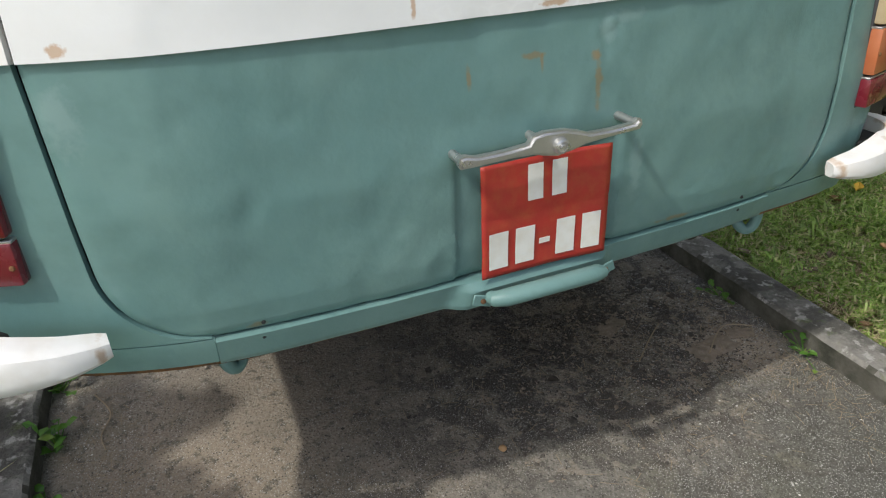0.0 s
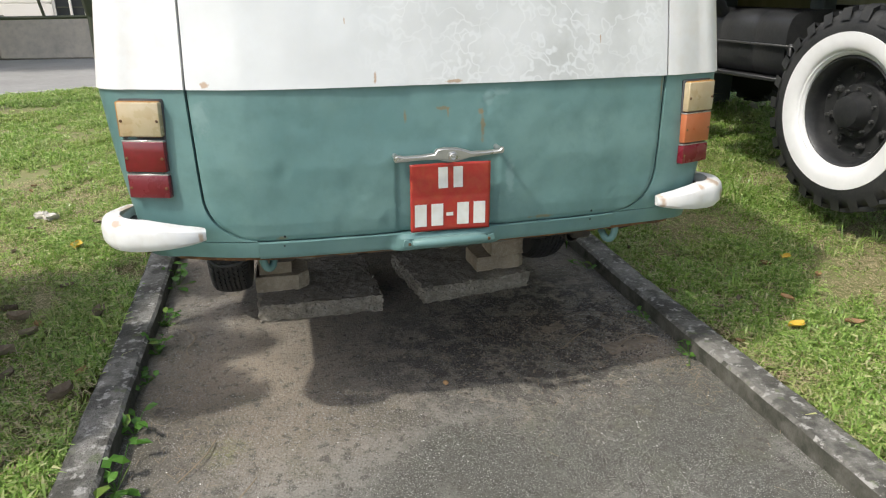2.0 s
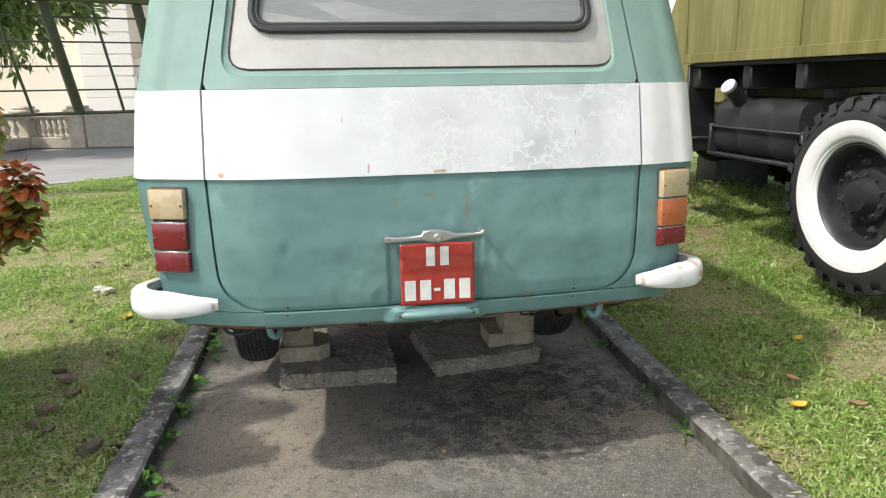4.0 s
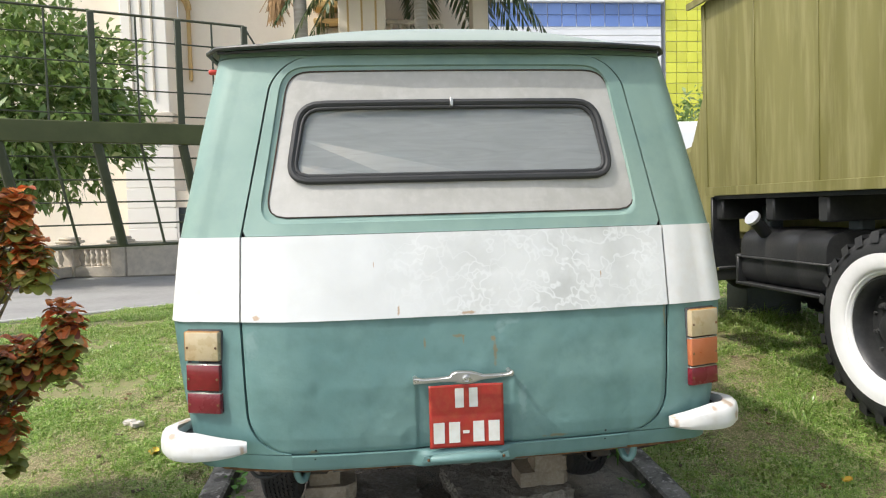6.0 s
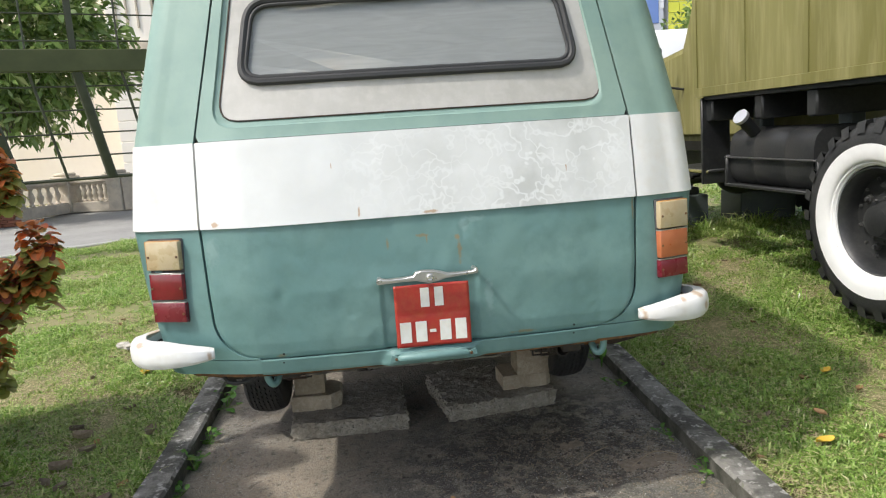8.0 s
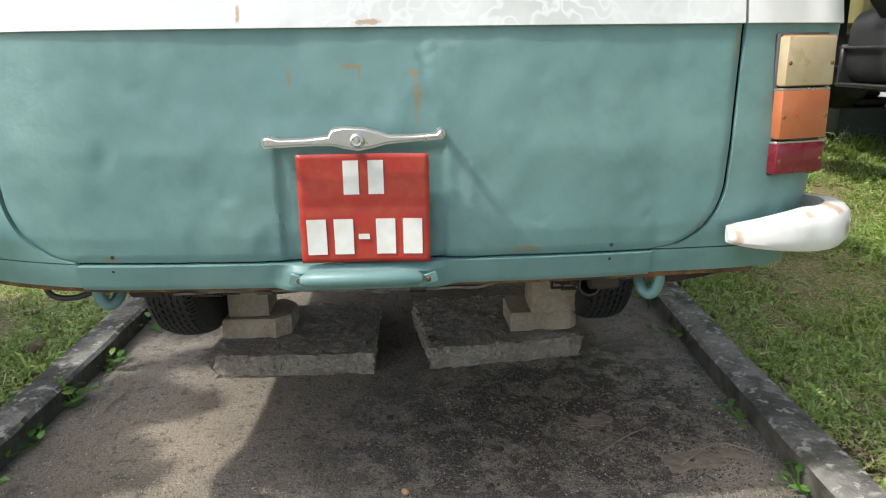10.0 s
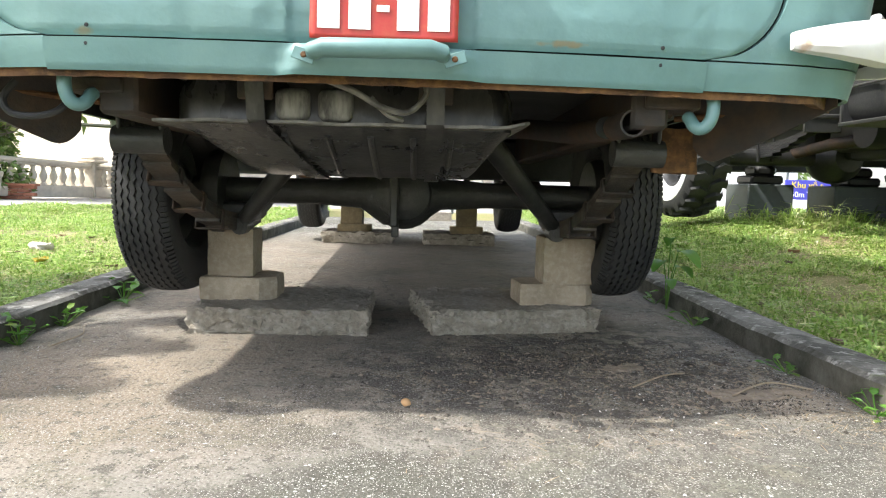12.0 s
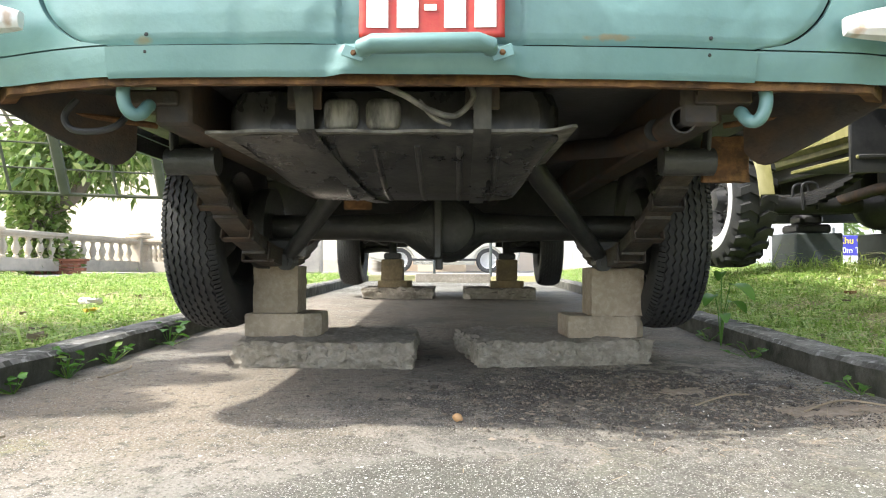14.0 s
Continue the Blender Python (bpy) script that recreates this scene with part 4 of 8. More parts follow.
def build_gate_fittings(gate):
    # plate with a fold across it; its writing is plain bars
    bm = bmesh.new()
    rows = []
    for z in np.linspace(0.729, 0.945, 25):
        row = []
        for x in np.linspace(-0.128, 0.127, 25):
            bow = 0.0035 * noise.noise(Vector((x * 9, z * 9, 7))) + 0.003 * math.exp(-((z - 0.842) / 0.006) ** 2)
            row.append((x + 0.0015 * noise.noise(Vector((z * 30, 1, 0))), -0.001 + bow - 0.004 * (x / 0.127) ** 2, z))
        rows.append(row)
    sheet(bm, rows)
    bmesh.ops.recalc_face_normals(bm, faces=bm.faces)
    plate = part("number_plate", bm, "plate_red", gate, "red painted number plate with white bars")
    thicken(plate, 0.0025, 0.0, False)
    bars = [(-0.024, 0.9, 0.03, 0.066), (0.024, 0.9, 0.03, 0.066)] + [(x, 0.782, w, h) for x, w, h in ((-0.096, 0.038, 0.072), (-0.043, 0.038, 0.072), (-0.003, 0.022, 0.011), (0.04, 0.038, 0.072), (0.093, 0.038, 0.072))]
    for x, z, w, h in bars:
        bm = bmesh.new()
        rows = []
        for zz in np.linspace(z - h / 2, z + h / 2, 7):
            rows.append([(xx, -0.0042 + 0.0035 * noise.noise(Vector((xx * 9, zz * 9, 7))) - 0.004 * (xx / 0.127) ** 2, zz) for xx in np.linspace(x - w / 2, x + w / 2, 5)])
        sheet(bm, rows)
        bmesh.ops.recalc_face_normals(bm, faces=bm.faces)
        thicken(part("plate_bar", bm, "plate_white", plate, "white painted bar", smooth=False), 0.0006, 0.0)
    for x, z in ((-0.115, 0.84), (0.113, 0.845)):
        bm = bmesh.new()
        lathe(bm, [(0, -0.0085), (0.0035, -0.008), (0.0045, -0.005), (0.0045, 0)], pose(x, 0.0, z, -90, 0, 0) @ pose(0, 0, 0, 180, 0, 0), 10)
        part("plate_screw", bm, "rusty_edge", plate)
    # lift handle: a cast blade with a humped boss, its ends turned in
    bm = bmesh.new()
    blade = [(-0.178, 0.963), (-0.15, 0.964), (-0.09, 0.9665), (-0.05, 0.966), (-0.032, 0.961), (-0.004, 0.956), (0.024, 0.961), (0.05, 0.968), (0.1, 0.9725), (0.154, 0.976), (0.159, 0.984), (0.157, 0.993), (0.149, 0.995), (0.142, 0.988), (0.1, 0.985), (0.055, 0.985),
             (0.035, 0.992), (0.008, 0.999), (-0.03, 1.001), (-0.052, 0.997), (-0.06, 0.985), (-0.1, 0.981), (-0.15, 0.98), (-0.17, 0.985), (-0.18, 0.982), (-0.182, 0.97)]
    extrude_outline(bm, blade, pose(0, -0.046, 0), 0.02)
    bmesh.ops.bevel(bm, geom=[e for e in bm.edges if abs(e.verts[0].co.y - e.verts[1].co.y) < 1e-5], offset=0.005, segments=3, affect="EDGES")
    for x, z in ((-0.172, 0.973), (0.15, 0.984), (-0.03, 0.98)):
        tube(bm, [(x, -0.03, z), (x, 0.005, z), (x, 0.02, z)], 0.008, 10)
    handle = part("lift_handle", bm, "chrome_dull", gate, "dull cast metal lift handle")
    bm = bmesh.new()
    lathe(bm, [(0, 0.012), (0.004, 0.012), (0.0045, 0.008), (0.009, 0.009), (0.0125, 0.007), (0.014, 0.0), (0.014, -0.02)], pose(-0.004, -0.048, 0.976, 90, 0, 0), 20)
    part("lock_cylinder", bm, "chrome_dull", handle)


def build_sill():
    """The pressed strip under the gate with its raised middle and the pull bar."""
    bm = bmesh.new()
    rows = []
    for z in zsteps(0.668, 0.7215, 0.0045):
        row = []
        for x in zsteps(-0.591, 0.591, 0.0125):
            mid = min(max((0.205 - abs(x + 0.006) - (0.7215 - z) * -0.45 - 0.045) / 0.03, 0), 1)
            fold = 0.003 * max(0, (0.676 - z) / 0.008)
            y = skin(x, 0.72) - 0.006 - 0.022 * mid * min((0.7215 - z) / 0.02 + 0.35, 1) + fold + 0.014 * (0.7215 - z) / 0.0575 + 0.0012 * noise.noise(Vector((x * 9, z * 9, 6)))
            row.append((x, y, z))
        rows.append(row)
    rows.append([(x, y + 0.004, 0.7225) for x, y, z in rows[-1]])
    rows.append([(x, y + 0.03, 0.7228) for x, y, z in rows[-1]])
    sheet(bm, rows)
    bmesh.ops.recalc_face_normals(bm, faces=bm.faces)
    sill = part("sill_strip", bm, "teal", VAN, "teal pressed sill strip under the tailgate")
    thicken(sill, 0.006)
    bm = bmesh.new()
    pts = [(-0.118, -0.018, 0.699), (-0.115, -0.034, 0.703), (-0.1, -0.042, 0.706), (0.08, -0.042, 0.708), (0.098, -0.036, 0.705), (0.102, -0.018, 0.7)]
    tube(bm, pts, 0.02, 14, radii=[0.014, 0.018, 0.02, 0.02, 0.018, 0.013], flat=0.8)
    pull = part("pull_bar", bm, "teal", sill, "light teal rounded pull bar")
    for x in (-0.135, 0.122):
        bm = bmesh.new()
        box(bm, (x, -0.021, 0.697), (0.04, 0.004, 0.022), (0, 18 if x < 0 else -18, 0), bevel=0.0015)
        part("pull_tab", bm, "teal", pull)
        bm = bmesh.new()
        lathe(bm, [(0, 0.004), (0.004, 0.0035), (0.0055, 0)], pose(x, -0.023, 0.697, 90, 0, 0), 10)
        part("tab_rivet", bm, "rusty_edge", pull)
    # rusty return flange under the sill
    bm = bmesh.new()
    rows = []
    for x in zsteps(-0.93, 0.93, 0.02):
        y0 = skin(min(max(x, -0.83), 0.83), 0.68) + (0.0 if abs(x) < 0.83 else 1.2 * (abs(x) - 0.83))
        rows.append([(x, y0 + 0.014, 0.684), (x, y0 + 0.016, 0.662 + 0.003 * noise.noise(Vector((x * 30, 0, 0)))), (x, y0 + 0.05, 0.668), (x, y0 + 0.055, 0.70)])
    sheet(bm, rows)
    bmesh.ops.recalc_face_normals(bm, faces=bm.faces)
    thicken(part("return_flange", bm, "rusty_edge", VAN, "rusted underside flange"), 0.004, split=False)
    for x, z in ((-0.512, 0.742), (-0.515, 0.712), (0.502, 0.742), (0.5, 0.712)):
        bm = bmesh.new()
        lathe(bm, [(0, 0.002), (0.003, 0.0018), (0.004, 0)], pose(x, skin(x, z) - 0.004, z, 90, 0, 0), 8)
        part("plug_hole", bm, "dark_gap", VAN)


def build_lamps():
    for side, rows in ((-1, (("lens_cream", 1.048, 1.145, "cream reversing lens, yellowed"), ("lens_red", 0.945, 1.034, "red lamp lens"), ("lens_dark_red", 0.868, 0.936, "dark red lower lens"))),
                       (1, (("lens_cream", 1.056, 1.152, "cream reversing lens, yellowed"), ("lens_orange", 0.95, 1.048, "orange indicator lens"), ("lens_dark_red", 0.879, 0.942, "dark red lower lens")))):
        cx = -0.884 if side < 0 else 0.889
        yaw = math.degrees(math.atan2(0.1 * 0.9 / 0.745 ** 2 + 0.16, 1)) * side
        cy = skin(0.885, 1.0) + 0.01
        top, bot = rows[0][2], rows[-1][1]
        # lamp base set inward: its dark strip doubles as the recess shadow
        base = bmesh.new()
        box(base, (cx - side * 0.004, cy + 0.002, (top + bot) / 2), (0.133, 0.03, top - bot + 0.014), (-1.5, 0, yaw), bevel=0.005)
        lamp = part("tail_lamp", base, "rubber", VAN, "three-part tail lamp on a dark base")
        for key, lo, hi, lab in rows:
            bm = bmesh.new()
            zc = (lo + hi) / 2
            yc = cy - 0.022 + (zc - 1.0) * 0.03
            off = 0.012 * (1.0 - zc) * side
            box(bm, (cx - off, yc, zc), (0.123, 0.026, hi - lo), (-1.5, 0, yaw), bevel=0.004, seg=2)
            lens = part("lens", bm, key, lamp, lab)
            if key == "lens_cream":
                bm = bmesh.new()
                box(bm, (cx - off + side * 0.003, yc + 0.005, zc), (0.126, 0.024, hi - lo + 0.004), (-1.5, 0, yaw), bevel=0.004, seg=2)
                part("lens_rim", bm, "lens_amber", lens, "amber stained lens edge")
            else:
                bm = bmesh.new()
                box(bm, (cx - off, yc + 0.004, hi + 0.001), (0.125, 0.024, 0.005), (-1.5, 0, yaw), bevel=0.001)
                part("lens_ledge", bm, "chrome_dull", lens, "dull metal ledge over the lens")
            for dx in (-0.053, 0.053):
                bm = bmesh.new()
                q = pose(cx - off, yc, zc - 0.004, -1.5, 0, yaw) @ pose(dx, -0.0125, 0, 90, 0, 0)
                lathe(bm, [(0, 0.003), (0.003, 0.003), (0.0045, 0.0015), (0.0045, -0.002)], q, 10)
                part("lens_screw", bm, "rusty_edge", lens)


def build_bumpers():
    for side in (-1, 1):
        bm = bmesh.new()
        path = []
        zc = 0.76
        for t in np.linspace(0, 1, 12):
            path.append((0.738 + (0.915 - 0.738) * t, skin(0.738 + 0.177 * t, zc) - 0.03 - 0.035 * math.sin(min(t, 1) * 1.5)))
        ex, ey = path[-1]
        for a in np.linspace(0.12, 1, 9):
            th = a * math.pi / 2
            path.append((ex + 0.095 * math.sin(th), ey + 0.115 * (1 - math.cos(th))))
        fx, fy = path[-1]
        for t in (0.03, 0.07, 0.1, 0.13):
            path.append((fx - t * 0.25, fy + t))
        rings = []
        total = len(path)
        for i, (x, y) in enumerate(path):
            t = i / (total - 1)
            h = 0.044 * min(1, 0.36 + 0.64 * min(t / 0.45, 1) ** 0.8) * (1 if t < 0.85 else 1 - 0.35 * (t - 0.85) / 0.15)
            d = 0.034 * min(1, 0.5 + 0.5 * math.sqrt(min(t / 0.3, 1)))
            nx_, ny_ = path[min(i + 1, total - 1)][0] - path[max(i - 1, 0)][0], path[min(i + 1, total - 1)][1] - path[max(i - 1, 0)][1]
            ln = math.hypot(nx_, ny_)
            ox, oy = ny_ / ln, -nx_ / ln
            ring = []
            for (u, v) in ((-0.6, 0.95), (0.2, 0.92), (0.62, 0.84), (0.86, 0.66), (1.0, 0.2), (1.0, -0.3), (0.96, -0.62), (0.62, -1.0), (-0.3, -1.02), (-0.6, 0.0)):
                ring.append((side * (x + ox * d * u), y + oy * d * u - (0.03 if side < 0 else 0.0), zc + (0.014 if side < 0 else 0.008) + h * v + 0.012 * (min(t, 0.6) - 0.5)))
            rings.append(ring)
        vr = [[bm.verts.new(p) for p in r] for r in rings]
        n = len(vr[0])
        for a, b in zip(vr, vr[1:]):
            for j in range(n):
                bm.faces.new((a[j], a[(j + 1) % n], b[(j + 1) % n], b[j]))
        bm.faces.new(vr[0])
        bm.faces.new(vr[-1][::-1])
        bmesh.ops.recalc_face_normals(bm, faces=bm.faces)
        ob = part("corner_bumper", bm, "bumper_white", VAN, "white wrap-round corner bumper with rust at its tip", angle=35)
        bm = bmesh.new()
        box(bm, (side * 0.93, 0.16, 0.765), (0.1, 0.12, 0.03), bevel=0.004)
        part("bumper_bracket", bm, "dark_gap", ob)


def build_marker():
    bm = bmesh.new()
    lathe(bm, [(0, 0.012), (0.007, 0.01), (0.011, 0.004), (0.011, 0.0), (0.007, -0.04)], pose(-0.885, 0.42, 2.08, 0, -90, 0), 16)
    part("marker_lamp", bm, "red_plastic", VAN, "small red marker lamp under the gutter")


build_shell()
build_marker()
GATE = build_gate()
build_gate_fittings(GATE)
build_sill()
build_lamps()
build_bumpers()


def make_tyre(name, radius, width, parent, treads, rim_mat="rubber", lug=0.009, label="", centre=(0, 0, 0), wall=None):
    """A round-shouldered tyre with fine zigzag ribs, cut shoulders, walls and a dished wheel; the axis lies along x."""
    m = pose(*centre, 0, 90, 0)
    bm = bmesh.new()
    h = width / 2
    rim = radius * 0.56
    def crown(u):
        return radius - 0.02 * abs(u) ** 2.6
    prof = [(rim, -h * 0.72), (rim + 0.02, -h * 0.88), (radius * 0.74, -h * 1.04), (radius * 0.84, -h * 1.03), (radius * 0.91, -h * 0.97)]
    prof += [(crown(u) - lug, h * u) for u in (-0.88, -0.7, -0.4, 0.0, 0.4, 0.7, 0.88)]
    prof += [(radius * 0.91, h * 0.97), (radius * 0.84, h * 1.03), (radius * 0.74, h * 1.04), (rim + 0.02, h * 0.88), (rim, h * 0.72), (rim * 0.97, 0)]
    lathe(bm, prof, m, 64, closed=True)
    tyre = part("tyre", bm, "tyre", parent, label)
    # tread: narrow ribs that wave round the tyre, and cut blocks at the shoulders
    bm = bmesh.new()
    n = treads
    for k, off in enumerate((-0.6, -0.36, -0.12, 0.12, 0.36, 0.6)):
        a_ring = []
        for i in range(n * 2):
            a = 2 * math.pi * (i + 0.5 * (k % 2)) / (n * 2)
            wob = 0.042 * (1 if i % 2 else -1)
            ring = []
            for u, drop in ((-0.092, lug), (-0.088, 0.001), (0.088, 0.001), (0.092, lug)):
                v = off + u + wob
                rr = crown(v) - drop
                ring.append(bm.verts.new(m @ Vector((rr * math.cos(a), rr * math.sin(a), h * v))))
            a_ring.append(ring)
        for i in range(len(a_ring)):
            p, q = a_ring[i], a_ring[(i + 1) % len(a_ring)]
            for j in range(3):
                bm.faces.new((p[j], p[j + 1], q[j + 1], q[j]))
    for s in (-1, 1):
        for i in range(n * 2):
            a = 2 * math.pi * (i + 0.25) / (n * 2)
            q = m @ Matrix.Rotation(a, 4, "Z")
            da = math.pi / (n * 2) * 0.62
            pts = []
            for rr, hh in ((crown(0.76) - 0.001, 0.76), (crown(0.9) - 0.001, 0.9), (radius * 0.925, 0.985), (radius * 0.91, 0.95), (crown(0.76) - lug - 0.004, 0.76)):
                pts.append((rr, s * h * hh))
            va = [bm.verts.new(q @ Vector((r_ * math.cos(-da), r_ * math.sin(-da), z_))) for r_, z_ in pts]
            vb = [bm.verts.new(q @ Vector((r_ * math.cos(da), r_ * math.sin(da), z_))) for r_, z_ in pts]
            bm.faces.new(va)
            bm.faces.new(vb[::-1])
            for j in range(5):
                bm.faces.new((va[j], va[(j + 1) % 5], vb[(j + 1) % 5], vb[j]))
    bmesh.ops.recalc_face_normals(bm, faces=bm.faces)
    part("tread", bm, "tyre", tyre)
    bm = bmesh.new()
    lathe(bm, [(rim * 1.02, h * 0.8), (rim * 0.98, h * 0.68), (rim * 0.9, h * 0.2), (rim * 0.7, 0.02), (rim * 0.55, 0.0), (rim * 0.4, h * 0.35), (rim * 0.3, h * 0.42), (0, h * 0.42)], m, 40)
    lathe(bm, [(rim * 1.02, -h * 0.8), (rim * 0.98, -h * 0.68), (rim * 0.9, -h * 0.3), (rim * 0.45, -h * 0.25), (0, -h * 0.25)], m, 40)
    part("rim", bm, rim_mat, tyre)
    return tyre


def build_van_wheels():
    for side in (-1, 1):
        make_tyre("rear", 0.345, 0.168, VAN, 62, "underseal", centre=(side * 0.764 - 0.006, 1.235 + 0.045 * side, 0.454), label="worn black rear tyre hanging clear of the ground")
    for side in (-1, 1):
        make_tyre("front", 0.335, 0.168, VAN, 44, "underseal", centre=(side * 0.772 - 0.01, 4.3, 0.5), label="black front tyre")


build_van_wheels()


def build_underbody():
    # chassis rails and cross members
    for side in (-1, 1):
        bm = bmesh.new()
        box(bm, (side * 0.52, 2.4, 0.665), (0.075, 4.5, 0.12), bevel=0.008)
        part("chassis_rail", bm, "rusty_dark", VAN)
    bm = bmesh.new()
    box(bm, (0, 0.125, 0.712), (1.5, 0.06, 0.03), bevel=0.006)
    part("rear_cross_member", bm, "rusty_dark", VAN, "rusty brown rear cross member")
    for y, wide, low in ((1.9, 1.68, 0.53), (2.9, 1.1, 0.615), (3.9, 1.1, 0.615)):
        bm = bmesh.new()
        box(bm, (0, y, (low + 0.705) / 2), (wide, 0.09, 0.705 - low), bevel=0.01)
        part("cross_member", bm, "underseal", VAN)
    # fuel tank: pressed halves joined at a flange, swages on the belly, two straps
    bm = bmesh.new()
    x0, x1, zf = -0.455, 0.275, 0.603
    def tank_loop(inset, ay, by, z, r=0.05):
        ax, bx = x0 + 0.016 + inset * 1.15, x1 - 0.016 - inset * 0.8
        pts = []
        for cx, cy, a0 in ((bx - r, by - r, 0), (ax + r, by - r, 90), (ax + r, ay + r, 180), (bx - r, ay + r, 270)):
            for k in range(7):
                a = radians(a0 + 15 * k)
                pts.append((cx + r * math.cos(a), cy + r * math.sin(a), z))
        return pts
    loops = [tank_loop(0.04, 0.25, 0.67, 0.7), tank_loop(0.012, 0.222, 0.695, 0.69), tank_loop(0, 0.214, 0.7, 0.66), tank_loop(0, 0.214, 0.7, 0.606), tank_loop(0, 0.214, 0.7, 0.598), tank_loop(0.02, 0.26, 0.697, 0.582), tank_loop(0.045, 0.35, 0.692, 0.554), tank_loop(0.07, 0.45, 0.685, 0.525), tank_loop(0.085, 0.51, 0.68, 0.511), tank_loop(0.1, 0.555, 0.67, 0.506)]
    vr = [[bm.verts.new(p) for p in l] for l in loops]
    for a, b in zip(vr, vr[1:]):
        for j in range(28):
            bm.faces.new((a[j], a[(j + 1) % 28], b[(j + 1) % 28], b[j]))
    bm.faces.new(vr[0])
    bm.faces.new(vr[-1][::-1])
    bmesh.ops.recalc_face_normals(bm, faces=bm.faces)
    tank = part("fuel_tank", bm, "tank_black", VAN, "black dusty pressed steel fuel tank with a pale flange")
    bm = bmesh.new()
    rows = []
    for x in np.linspace(-0.47, 0.29, 61):
        lift = 0.014 * max(0.0, (x - 0.2) / 0.09) ** 2 - 0.004 * max(0.0, (-0.38 - x) / 0.09)
        front = 0.19 + 0.004 * noise.noise(Vector((x * 14, 3, 1))) + 0.02 * max(0.0, (x - 0.27) / 0.02) ** 2
        rows.append([(x, y, zf + lift + 0.0035 * noise.noise(Vector((x * 16, y * 3, 5)))) for y in (front, front + 0.012, 0.3, 0.5, 0.73)])
    sheet(bm, rows)
    thicken(part("tank_flange", bm, "tank_edge", tank, "pale scuffed tank flange"), 0.006, 0)
    for x in (-0.22, -0.13, -0.04, 0.05, 0.13):
        bm = bmesh.new()
        tube(bm, [(x, 0.255, 0.586), (x, 0.35, 0.556), (x, 0.45, 0.527), (x, 0.51, 0.513), (x, 0.56, 0.5085), (x, 0.63, 0.508)], 0.008, 8)
        part("swage", bm, "tank_black", tank)
    for x in (-0.195, -0.108):
        bm = bmesh.new()
        box(bm, (x, 0.222, 0.641), (0.072, 0.06, 0.066), (6, 0, 0), bevel=0.018, seg=4)
        part("tank_boss", bm, "tank_chalk", tank, "chalky stained tank boss")
    for x in (-0.265, 0.095):
        bm = bmesh.new()
        rows = []
        for y, z in ((0.17, 0.695), (0.178, 0.64), (0.182, 0.606), (0.2, 0.594), (0.26, 0.575), (0.35, 0.547), (0.45, 0.518), (0.51, 0.504), (0.56, 0.499), (0.66, 0.5)):
            rows.append([(x - 0.018 + (0.0 if x > 0 else 0.22 * (y - 0.17)), y, z), (x + 0.018 + (0.0 if x > 0 else 0.22 * (y - 0.17)), y, z)])
        sheet(bm, rows)
        thicken(part("tank_strap", bm, "tank_black", tank, "black steel tank strap"), 0.005, 0)
        bm = bmesh.new()
        box(bm, (x, 0.185, 0.675), (0.07, 0.012, 0.06), bevel=0.003)
        part("strap_bracket", bm, "rusty_dark", tank)
    bm = bmesh.new()
    tube(bm, smooth_path([(-0.12, 0.08, 0.675), (-0.06, 0.1, 0.655), (-0.01, 0.12, 0.63), (0.04, 0.15, 0.625), (0.075, 0.16, 0.66), (0.07, 0.17, 0.69)]), 0.006, 8)
    tube(bm, smooth_path([(-0.03, 0.12, 0.648), (0.0, 0.14, 0.618), (0.03, 0.16, 0.61)]), 0.005, 8)
    part("fuel_hose", bm, "tank_edge", tank, "dusty grey fuel hose")
    # axle, differential
    bm = bmesh.new()
    tube(bm, [(-0.72, 1.23, 0.46), (-0.3, 1.23, 0.462), (-0.14, 1.23, 0.462), (-0.06, 1.23, 0.46), (0.06, 1.23, 0.46), (0.14, 1.23, 0.462), (0.3, 1.23, 0.462), (0.72, 1.23, 0.46)], 0.05, 16, radii=[0.045, 0.045, 0.055, 0.11, 0.11, 0.055, 0.045, 0.045])
    axle = part("rear_axle", bm, "underseal", VAN, "black rear axle tube")
    bm = bmesh.new()
    lathe(bm, [(0, 0.115), (0.055, 0.112), (0.09, 0.095), (0.108, 0.05), (0.122, 0.04), (0.122, 0.02), (0.108, 0.01), (0.1, -0.08), (0.06, -0.2), (0.05, -0.3), (0, -0.3)], pose(0.01, 1.23, 0.46, 90, 0, 0), 24)
    part("differential", bm, "underseal", axle)
    bm = bmesh.new()
    box(bm, (-0.015, 1.11, 0.34), (0.025, 0.025, 0.05), bevel=0.004)
    box(bm, (-0.02, 1.1, 0.5), (0.03, 0.03, 0.3), bevel=0.006)
    part("drain_plug", bm, "underseal", axle)
    bm = bmesh.new()
    tube(bm, [(0.01, 1.6, 0.5), (0.0, 3.0, 0.6)], 0.035, 12)
    part("prop_shaft", bm, "underseal", VAN)
    # leaf springs, shackles, shock absorbers
    for side in (-1, 1):
        sp = None
        for k, (a, b) in enumerate(((0.42, 2.1), (0.5, 2.0), (0.64, 1.86), (0.78, 1.7), (0.9, 1.56), (1.0, 1.46))):
            bm = bmesh.new()
            rows = []
            for y in np.linspace(a, b, 17):
                z = 0.374 + 0.2 * ((y - 1.23) / 0.82) ** 2 - 0.0095 * k
                rows.append([(side * 0.543, y, z), (side * 0.612, y, z)])
            sheet(bm, rows)
            ob = part("spring_leaf" if k else "leaf_spring", bm, "spring_steel", sp if k else VAN, "" if k else "rusty dark multi-leaf spring")
            thicken(ob, 0.0088, 0)
            sp = sp or ob
